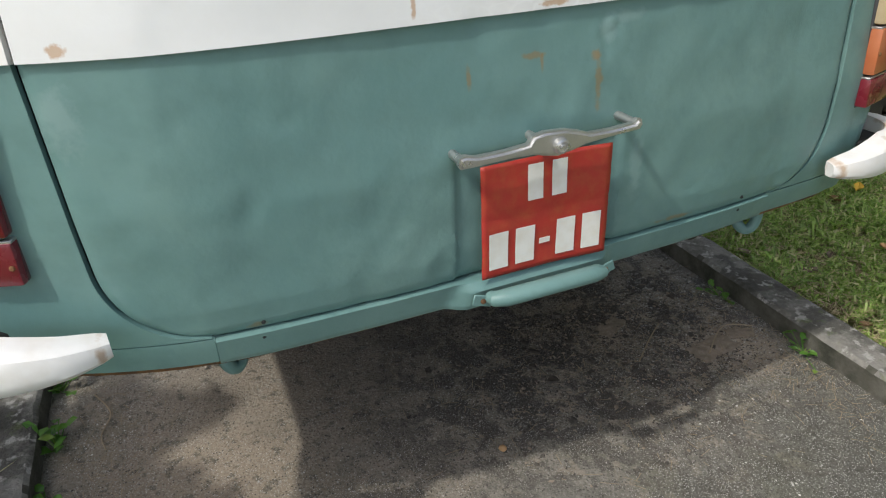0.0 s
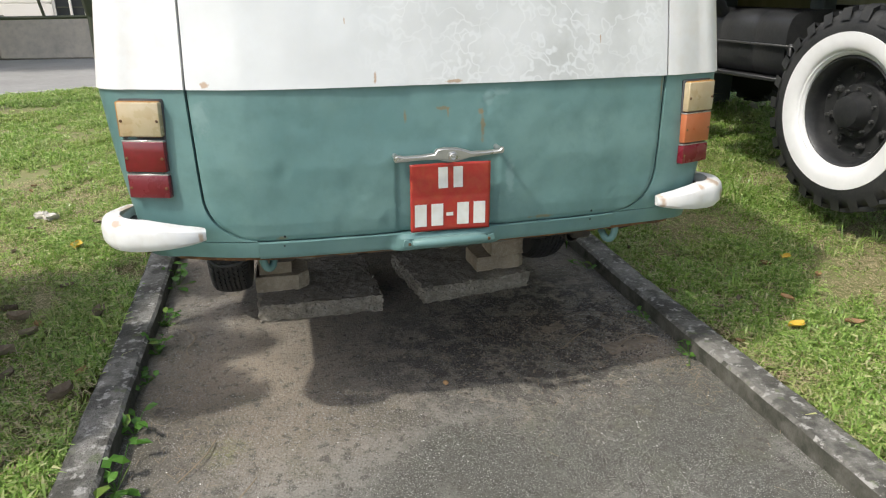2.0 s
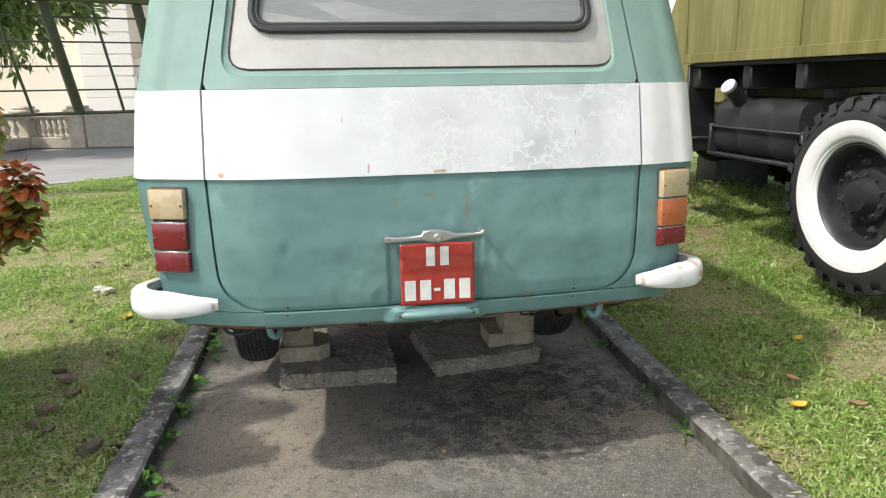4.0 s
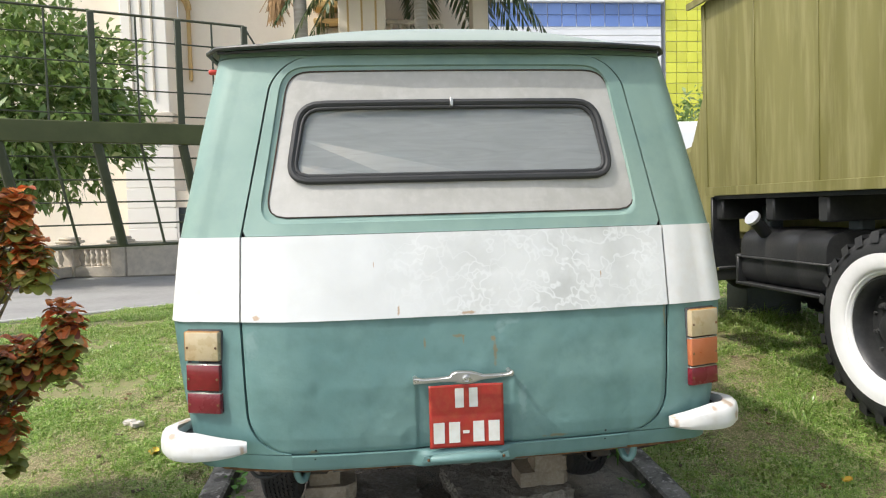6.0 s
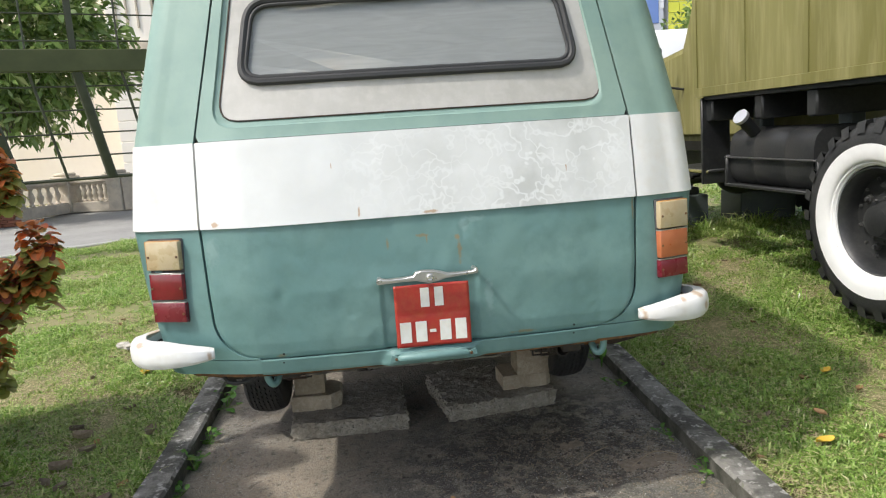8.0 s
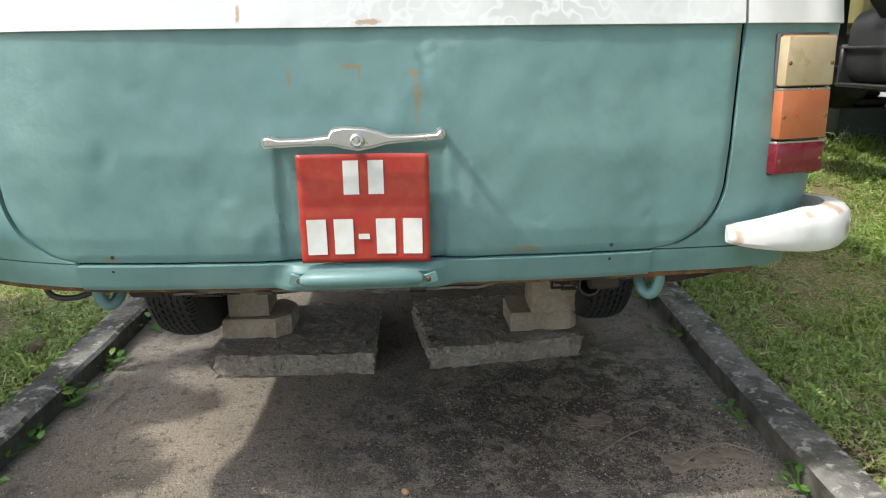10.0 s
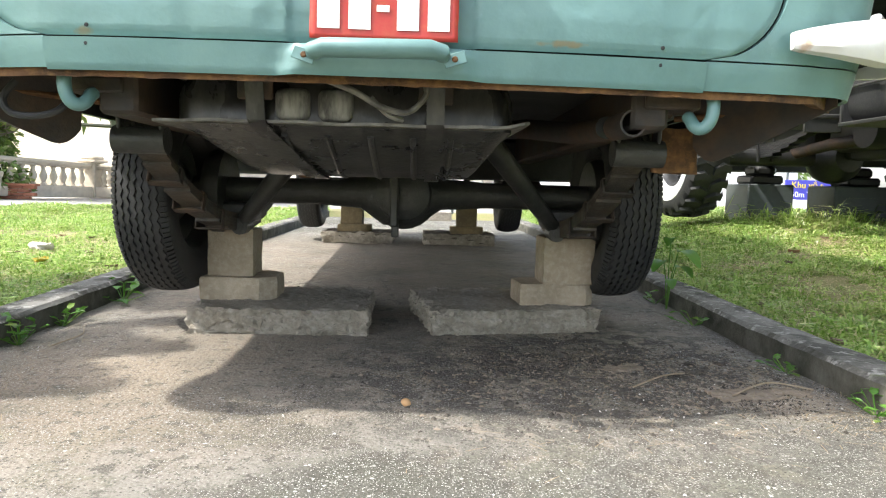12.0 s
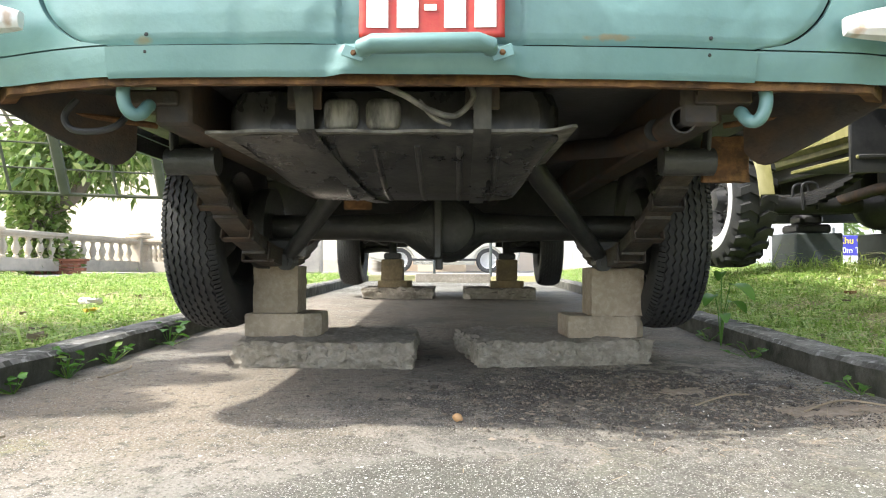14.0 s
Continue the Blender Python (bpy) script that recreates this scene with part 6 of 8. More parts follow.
        part("whitewall", bm, "whitewall", tyre, "white painted tyre wall")
        bm = bmesh.new()
        n = 26
        for i in range(n):
            for s in (-1, 1):
                a = 2 * math.pi * (i + (0.5 if s > 0 else 0)) / n
                q = m @ Matrix.Rotation(a, 4, "Z")
                pts = [(-0.03, 0.005), (0.03, 0.005), (0.075, 0.075), (0.05, h - 0.012), (-0.02, h - 0.012), (0.015, 0.075)]
                lo = [bm.verts.new(q @ Vector((0.545, u, s * v))) for u, v in pts]
                hi = [bm.verts.new(q @ Vector((0.578 if v < 0.1 else 0.565, u * 0.9, s * v))) for u, v in pts]
                dn = [bm.verts.new(q @ Vector((0.5, u * 0.9, s * (h + 0.004)))) for u, v in (pts[3], pts[4])]
                bm.faces.new(hi)
                for k in range(6):
                    j = (k + 1) % 6
                    if k == 3:
                        continue
                    bm.faces.new((lo[k], lo[j], hi[j], hi[k]))
                bm.faces.new((hi[3], hi[4], dn[1], dn[0]))
        bmesh.ops.recalc_face_normals(bm, faces=bm.faces)
        tagged(part("tread_lug", bm, "tyre", tyre), kind="stuff")
        bm = bmesh.new()
        lathe(bm, [(0.315, 0.11), (0.3, 0.118), (0.285, 0.1), (0.275, 0.05), (0.265, 0.01), (0.235, 0.0), (0.17, 0.005), (0.155, 0.02), (0.15, 0.045), (0.11, 0.05), (0.1, 0.075), (0.085, 0.125), (0.06, 0.132), (0, 0.132)], m, 48)
        rim = part("rim", bm, "truck_black", tyre, "glossy black dished wheel")
        for i in range(8):
            a = 2 * math.pi * (i + 0.3) / 8
            bm = bmesh.new()
            q = m @ Matrix.Rotation(a, 4, "Z") @ pose(0.2, 0, 0.004)
            lathe(bm, [(0, 0.04), (0.012, 0.04), (0.014, 0.024), (0.022, 0.022), (0.024, 0)], q, 6)
            part("wheel_nut", bm, "nut_grey", rim)
        for i in range(10):
            a = 2 * math.pi * i / 10
            bm = bmesh.new()
            q = m @ Matrix.Rotation(a, 4, "Z") @ pose(0.128, 0, 0.047)
            lathe(bm, [(0, 0.022), (0.009, 0.022), (0.011, 0)], q, 6)
            part("hub_bolt", bm, "nut_grey", rim)
        bm = bmesh.new()
        for i in range(14):
            a = 2 * math.pi * i / 14
            q = m @ Matrix.Rotation(a, 4, "Z") @ pose(0.25, 0, 0.004)
            lathe(bm, [(0, 0.016), (0.008, 0.016), (0.01, 0)], q, 6)
        tagged(part("rim_stud_ring", bm, "nut_grey", rim), kind="stuff")
    truck_wheel(X0 + 0.06, 1.09, 0.825, 1)
    truck_wheel(X0 - 0.1, 4.45, 0.87, 1)
    truck_wheel(X0 + 2.2, 4.45, 0.84, -1)
    truck_wheel(X0 + 2.2, 1.12, 0.83, -1)
    for x, wide in ((3.145, 0.42), (4.03, 0.64)):
        bm = bmesh.new()
        z = 0.615
        box(bm, (x, 5.0, z - 0.22), (wide, 0.42, 0.44), (0, 0, 2), bevel=0.012)
        solid("truck_support", bm, "pad_grey", "grey-green painted concrete block under the truck on the grass", "concrete block", group="truck supports")
        bm = bmesh.new()
        box(bm, (x, 5.0, z + 0.04), (0.3, 0.3, 0.08), bevel=0.02)
        box(bm, (x, 5.0, z + 0.12), (0.2, 0.24, 0.1), bevel=0.03)
        tagged(part("axle_stand", bm, "truck_black"), "black steel axle stand on a painted concrete block", "axle stand", "axle stands")

    T.location = (2.55, 1.19, 0.2)
    T.rotation_euler = (0, radians(-1.0), radians(3.0))


build_truck()


# the steel lattice screen over the lawn
def build_screen():
    S = thing("lattice_screen", (-5, 9.2, 0.1), "dark green steel lattice screen with a broad beam, raised on posts", "lattice screen")
    Y = 9.2
    top, b_hi, b_lo, bot = 4.84, 3.1, 2.76, 1.1
    for x in (-8.7, -7.35, -6.0, -4.65, -3.35, -2.25):
        bm = bmesh.new()
        box(bm, (x, Y, (b_hi + top) / 2), (0.1, 0.07, top - b_hi), bevel=0.008)
        part("upper_post", bm, "frame_green", S)
        bm = bmesh.new()
        tube(bm, [(x, Y, b_lo), (x + 0.32, Y + 0.25, bot)], 0.078, 8, flat=0.7)
        part("lower_post", bm, "frame_green", S)
    for x in (-8.0, -6.7, -5.3, -4.0, -2.8):
        bm = bmesh.new()
        tube(bm, [(x, Y, b_hi), (x, Y, top)], 0.016, 6)
        tube(bm, [(x, Y, b_lo), (x + 0.32, Y + 0.25, bot)], 0.022, 6)
        part("mullion", bm, "frame_green", S)
    for k in range(5):
        z = b_hi + 0.13 + (top - b_hi - 0.13) * k / 4
        bm = bmesh.new()
        tube(bm, [(-9.4, Y, z), (-2.25, Y, z)] + ([(-1.7, Y + 1.3, z - 0.05)] if k else []), 0.013 if k < 4 else 0.022, 6)
        part("upper_rail", bm, "frame_green", S)
    for k in range(5):
        z = bot + (b_lo - bot) * k / 4.6
        off = 0.25 * (b_lo - z) / (b_lo - bot)
        bm = bmesh.new()
        tube(bm, [(-9.4, Y + off, z), (-1.95, Y + off, z)], 0.015 if k else 0.03, 6)
        part("lower_rail", bm, "frame_green", S)
    bm = bmesh.new()
    box(bm, (-5.75, Y - 0.02, (b_hi + b_lo) / 2), (7.3, 0.12, b_hi - b_lo), bevel=0.015)
    part("beam", bm, "board_green", S, "broad olive green beam")
    S.rotation_euler = (0, 0, radians(23))
    S.scale = (0.813, 0.813, 0.813)
    S.location = (-4.093, 7.053, 0.351)
    for x in (-9.0, -3.05):
        bm = bmesh.new()
        tube(bm, [(x, Y + 0.2, -0.3), (x, Y + 0.2, bot)], 0.06, 10)
        part("support_post", bm, "frame_green", S)


build_screen()


# buildings
def build_house():
    H = thing("colonial_house", (-8, 19.5, 0.1), "cream stucco colonial building with pale corner pilasters", "building")
    def slab(nm, x0, x1, y0, y1, z0, z1, mat, label="", bevel=0.02, parent=H):
        bm = bmesh.new()
        box(bm, ((x0 + x1) / 2, (y0 + y1) / 2, (z0 + z1) / 2), (x1 - x0, y1 - y0, z1 - z0), bevel=bevel)
        return part(nm, bm, mat, parent, label)
    wall = slab("wall", -24, -7.3, 20.0, 21.0, 0, 13, "cream_wall", "cream stucco wall with grooved base")
    slab("plinth", -24, -7.3, 19.9, 20.05, 0, 0.62, "stone_rail", "", 0.02, wall)
    pil = slab("corner_pilaster", -7.5, -6.2, 19.2, 20.6, 0, 13, "pale_wall", "pale corner pilaster")
    for z in (0.9, 1.5, 2.1, 2.7, 3.3, 3.9):
        slab("rustic_course", -7.55, -6.15, 19.18, 19.3, z - 0.285, z + 0.285, "pale_wall", "", 0.008, pil)
    slab("band", -7.65, -6.05, 19.05, 20.0, 4.3, 4.62, "stone_rail", "", 0.04, pil)
    # flutes are raised strips whose darker colour stands for groove shade
    for x in (-7.2, -6.9, -6.6):
        slab("flute", x - 0.03, x + 0.03, 19.16, 19.22, 5.0, 12.8, "stone_rail", "", 0.01, pil)
    back = slab("recessed_wall", -6.2, -1.6, 20.6, 21.4, 0, 13, "cream_wall", "cream wall set back in shade")
    # arched niche with a scrolled drop below it
    bm = bmesh.new()
    for x in (-6.42, -5.86):
        box(bm, (x, 20.52, 6.9), (0.1, 0.16, 2.2), bevel=0.02)
    for r, y in ((0.33, 20.5), (0.24, 20.53)):
        pts = [(-6.14 + r * math.cos(a), y, 8.0 + r * 1.6 * math.sin(a)) for a in np.linspace(0, math.pi, 15)]
        tube(bm, pts, 0.06, 8)
    part("arch_moulding", bm, "yellow_trim", back, "ochre arched moulding")
    slab("side_wall", -1.6, -0.9, 20.6, 21.4, 0, 13, "cream_wall")
    slab("porch_back", -2.4, 3.85, 22.5, 23.2, 0, 13, "cream_wall")
    porch = slab("porch_column", -1.15, 0.3, 19.4, 20.4, 0, 12, "cream_wall", "fluted cream porch pier")
    # groove shade drawn here too, as thin darker strips on the face
    for x in (-0.85, -0.43, 0.0):
        slab("flute", x - 0.03, x + 0.03, 19.385, 19.42, 5.6, 8.0, "yellow_trim", "", 0.005, porch)
    slab("capital", -1.25, 0.4, 19.3, 20.5, 8.95, 9.1, "stone_rail", "", 0.03, porch)
    slab("cornice", -1.95, -0.95, 20.0, 20.8, 7.95, 8.2, "yellow_trim", "ochre cornice", 0.05)
    slab("cornice_lower", -1.95, -0.95, 20.1, 20.8, 7.5, 7.65, "yellow_trim", "", 0.03)
    slab("porch_opening", -1.95, -0.95, 20.5, 20.59, 3.0, 7.45, "stone_rail")
    slab("balcony_slab", 0.3, 2.1, 20.0, 22.5, 6.35, 6.75, "yellow_trim", "ochre balcony edge", 0.04)
    slab("balcony_rail", 0.3, 2.1, 20.05, 20.25, 7.45, 7.6, "stone_rail", "", 0.03)
    for i in range(7):
        bm = bmesh.new()
        lathe(bm, [(0.05, 0), (0.09, 0.15), (0.1, 0.28), (0.05, 0.45), (0.045, 0.6), (0.07, 0.7)], pose(0.5 + i * 0.27, 20.15, 6.75), 10)
        part("baluster", bm, "stone_rail", H)
    slab("far_pier", 3.1, 3.6, 20.0, 20.8, 0, 12, "cream_wall")
    base = slab("base_wall", -6.2, -2.6, 19.3, 20.6, 0, 2.3, "cream_wall", "cream wall with a barred window")
    slab("plinth", -6.2, -2.6, 19.22, 19.32, 0, 0.5, "stone_rail", "", 0.02, base)
    slab("window_pane", -6.1, -5.35, 19.26, 19.31, 0.42, 1.8, "window_dark", "dark window glass", 0.005, base)
    slab("window_sill", -6.2, -5.25, 19.15, 19.31, 0.34, 0.42, "pale_wall", "", 0.01, base)
    for x in (-6.12, -5.72, -5.36):
        slab("window_frame", x - 0.03, x + 0.03, 19.2, 19.27, 0.42, 1.8, "pale_wall", "", 0.005, base)
    for z in (0.62, 0.86, 1.1, 1.34, 1.58):
        slab("window_bar", -6.1, -5.35, 19.21, 19.24, z - 0.012, z + 0.012, "frame_green", "", 0.002, base)


def build_balustrade():
    B = thing("balustrade", (-7.68, 15.45, 0.12), "weathered stone balustrade with turned balusters", "balustrade")
    z0 = 0.12
    runs = (((-7.68, 15.45), (-8.62, 11.3), 0.07, 13), ((-7.68, 15.45), (-6.36, 15.1), 0.0, 6))
    for (ax, ay), (bx, by), lift, n in runs:
        length = math.hypot(bx - ax, by - ay)
        turn = math.degrees(math.atan2(by - ay, bx - ax))
        tilt = -math.degrees(math.atan2(lift, length))
        cx, cy = (ax + bx) / 2, (ay + by) / 2
        bm = bmesh.new()
        box(bm, (cx, cy, z0 + 0.13 + lift / 2), (length - 0.3, 0.26, 0.26), (0, tilt, turn), bevel=0.02)
        part("base_rail", bm, "stone_rail", B)
        bm = bmesh.new()
        box(bm, (cx, cy, z0 + 0.75 + lift / 2), (length - 0.3, 0.26, 0.1), (0, tilt, turn), bevel=0.03)
        box(bm, (cx, cy, z0 + 0.69 + lift / 2), (length - 0.3, 0.18, 0.05), (0, tilt, turn), bevel=0.015)
        part("top_rail", bm, "stone_rail", B)
        for i in range(n):
            f = (0.24 + (length - 0.48) * (i + 0.5) / n) / length
            bm = bmesh.new()
            lathe(bm, [(0.055, 0), (0.06, 0.035), (0.035, 0.06), (0.075, 0.17), (0.08, 0.21), (0.045, 0.31), (0.035, 0.35), (0.055, 0.39), (0.055, 0.42)], pose(ax + (bx - ax) * f, ay + (by - ay) * f, z0 + 0.255 + lift * f), 14)
            part("baluster", bm, "stone_rail", B)
    for x, y in ((-7.68, 15.45), (-6.36, 15.1), (-8.62, 11.3)):
        bm = bmesh.new()
        box(bm, (x, y, z0 + 0.42), (0.36, 0.36, 0.84), (0, 0, -13), bevel=0.02)
        box(bm, (x, y, z0 + 0.86), (0.48, 0.48, 0.07), (0, 0, -13), bevel=0.02)
        box(bm, (x, y, z0 + 0.93), (0.38, 0.38, 0.09), (0, 0, -13), bevel=0.035)
        part("post", bm, "stone_rail", B)
        bm = bmesh.new()
        lathe(bm, [(0.1, 0), (0.1, 0.012), (0.085, 0.02), (0, 0.02)], pose(x, y - 0.18, z0 + 0.64, 90, 0, 0), 16)
        part("post_roundel", bm, "stone_rail", B)
    bm = bmesh.new()
    box(bm, (-4.65, 14.95, z0 + 0.42), (3.1, 0.3, 0.84), (0, 0, -4), bevel=0.03)
    part("low_wall", bm, "stone_rail", B)


def build_tower():
    T = thing("office_tower", (18, 47, 0), "distant tower clad in blue glass, white bands and yellow panels", "building")
    def slab(nm, x0, x1, y0, y1, z0, z1, mat, parent=T, bevel=0.03):
        bm = bmesh.new()
        box(bm, ((x0 + x1) / 2, (y0 + y1) / 2, (z0 + z1) / 2), (x1 - x0, y1 - y0, z1 - z0), bevel=bevel)
        return part(nm, bm, mat, parent)
    core = slab("core_wall", -2, 20.6, 46, 60, 0, 30, "tower_white")
    for (z0, z1) in ((14.1, 15.75), (16.35, 19.5)):
        n = 18
        for i in range(n):
            x = 2 + (20.6 - 2) * i / n
            for k in range(2):
                za, zb = z0 + (z1 - z0) * k / 2, z0 + (z1 - z0) * (k + 1) / 2
                slab("glass_panel", x + 0.03, x + 1.0, 45.9, 46.05, za + 0.02, zb - 0.02, "tower_blue", core, 0.01)
    slab("white_band", 2, 20.7, 45.6, 46.1, 15.75, 16.35, "tower_white", core)
    for z in np.arange(9, 14.0, 0.45):
        slab("white_panel", 2, 20.6, 45.93, 46.05, z + 0.02, z + 0.43, "tower_white", core, 0.01)
    slab("dark_window", 19.3, 20.2, 45.85, 46.0, 8.0, 11.0, "tower_blue", core)
    yel = slab("yellow_wing", 21.0, 26, 46.2, 60, 0, 24, "tower_white")
    for i in range(5):
        for k in range(26):
            slab("yellow_panel", 21.02 + i * 0.8, 21.78 + i * 0.8, 46.1, 46.25, 5 + k * 0.74, 5.7 + k * 0.74, "tower_yellow", yel, 0.01)


build_house()
build_balustrade()
build_tower()


# plants
def leaf_quads(rng, centres, normals_jitter, length, width, droop=0.3):
    """Leaves as bent pairs of quads, for points with a main direction."""
    out = []
    for c, d in centres:
        d = (Vector(d) + Vector(rng.normal(0, normals_jitter, 3))).normalized()
        side = d.cross(Vector(rng.normal(0, 1, 3))).normalized()
        L = length * rng.uniform(0.65, 1.25)
        w = width * rng.uniform(0.7, 1.2)
        p0 = Vector(c)
        p1 = p0 + d * L * 0.5
        p2 = p0 + d * L + Vector((0, 0, -droop * L * rng.uniform(0.2, 1)))
        out += [p0, p1 + side * w / 2, p2, p1 - side * w / 2]
    return np.array([tuple(p) for p in out], dtype=np.float32)


def build_tree():
    rng = np.random.default_rng(5)
    base = Vector((-8.85, 13.1, 0.1))
    T = thing("lawn_tree", base, "leafy broad tree with a leaning ivy-grown trunk", "tree")
    bm = bmesh.new()
    trunk = [base, base + Vector((0.0, 0, 0.9)), base + Vector((0.3, 0.1, 1.35)), base + Vector((0.8, 0.1, 1.7)), base + Vector((1.5, 0, 2.6))]
    tube(bm, trunk, 0.2, 10, radii=[0.3, 0.25, 0.22, 0.18, 0.12])
    limbs = []
    for i in range(9):
        a = rng.uniform(0, 2 * math.pi)
        st = trunk[2 + i % 3]
        en = st + Vector((math.cos(a) * rng.uniform(0.8, 1.6), math.sin(a) * rng.uniform(0.6, 1.2), rng.uniform(0.6, 2.2)))
        mid = (st + en) / 2 + Vector((0, 0, 0.2))
        tube(bm, [st, mid, en], 0.06, 7, radii=[0.09, 0.06, 0.03])
        limbs.append((st, mid, en))
    part("trunk", bm, "bark", T, "grey leaning trunk with limbs")
    centre = Vector((-7.25, 13.2, 4.15))
    pts = []
    clumps = []
    for i in range(270):
        v = Vector(rng.normal(0, 1, 3)).normalized() * rng.uniform(0.4, 1.0)
        c = centre + Vector((v.x * 2.2, v.y * 1.8, v.z * 2.15 - 0.3 * max(v.x, 0)))
        if noise.noise(c * 0.8) < -0.28:
            continue
        clumps.append(c)
    for i in range(75):
        v = Vector(rng.normal(0, 1, 3)).normalized() * rng.uniform(0.3, 1.0)
        c = Vector((-8.6, 12.9, 2.45)) + Vector((v.x * 1.5, v.y * 1.1, v.z * 0.85))
        if noise.noise(c * 1.1) > -0.2:
            clumps.append(c)
    for c in clumps:
        out = (c - centre).normalized()
        for k in range(34):
            p = c + Vector(rng.normal(0, 0.19, 3))
            pts.append((p, out + Vector((0, 0, 0.15))))
    v = leaf_quads(rng, pts, 0.7, 0.27, 0.11, 0.35)
    crown = stuff_mesh("crown", v, 4, "tree_leaf", "", "", parent=T)
    ivy = []
    for i in range(3000):
        t = rng.uniform(0, 1)
        a = rng.uniform(0, 2 * math.pi)
        p = base + Vector((0.3 * t * t, 0.05 * t, 2.1 * t)) + Vector((math.cos(a), math.sin(a), 0)) * rng.uniform(0.2, 0.8 + 0.15 * math.sin(9 * t)) * (1 - 0.3 * t)
        ivy.append((p, Vector((math.cos(a), math.sin(a), 0.2))))
    stuff_mesh("ivy", leaf_quads(rng, ivy, 0.7, 0.16, 0.11), 4, "tree_leaf", "", "", parent=T)


def build_palm(x, y, height, reach, seed, dead=False, n=15):
    rng = np.random.default_rng(seed)
    P = thing("palm_tree", (x, y, 0.1), "tall grey-trunked palm with hanging fronds", "palm tree", "palms")
    bm = bmesh.new()
    zs = np.linspace(0.0, height, 40)
    tube(bm, [(x + 0.1 * math.sin(z * 0.3), y, z) for z in zs], 0.18, 14, radii=[0.19 + 0.03 * math.exp(-z) + 0.006 * (i % 2) for i, z in enumerate(zs)])
    part("trunk", bm, "palm_bark", P, "ringed grey trunk")
    out = []
    for i in range(n):
        a = 2 * math.pi * (i + rng.uniform(-0.3, 0.3)) / n
        up = rng.uniform(-0.1, 0.9)
        L = reach * rng.uniform(0.85, 1.1)
        pts = []
        for t in np.linspace(0, 1, 26):
            r = L * (t * 0.95)
            z = height + up * L * t * 0.8 - L * (0.75 + 0.2 * (1 - up)) * t ** 2.0
            pts.append(Vector((x + r * math.cos(a), y + r * math.sin(a), z)))
        for k in range(1, 25):
            p = pts[k]
            d = (pts[k + 1] - pts[k - 1]).normalized()
            s = d.cross(Vector((0, 0, 1))).normalized()
            for sg in (-1, 1):
                for rep in range(5):
                    ll = 0.85 * math.sin(math.pi * (0.12 + 0.83 * k / 25)) * rng.uniform(0.8, 1.1)
                    q = p + d * rng.uniform(-0.5, 0.5) * L / 25
                    e = q + s * sg * ll * 0.6 + d * ll * 0.45 + Vector((0, 0, -ll * rng.uniform(0.35, 0.75)))
                    w = d * 0.05
                    m = (q + e) / 2 + Vector((0, 0, 0.03))
                    out += [q - w * 0.5, m - w, e, m + w]
        for k in range(25):
            w = Vector((0, 0, 0.02))
            out += [pts[k] - w, pts[k + 1] - w, pts[k + 1] + w, pts[k] + w]
    stuff_mesh("fronds", [tuple(p) for p in out], 4, "palm_leaf", "", "", parent=P)
    if dead:
        out = []
        for i in range(700):
            t = rng.uniform(0, 1)
            p = Vector((x - 0.35 - 0.25 * t + rng.normal(0, 0.07), y - 0.2 + rng.normal(0, 0.08), height - 6.2 - 2.6 * t))
            e = p + Vector((rng.normal(0, 0.1), rng.normal(0, 0.1), -0.5))
            w = Vector((0.015, 0, 0))
            out += [p - w, p + w, e + w, e - w]
        stuff_mesh("dead_frond", [tuple(p) for p in out], 4, "dead_leaf", "", "", parent=P)


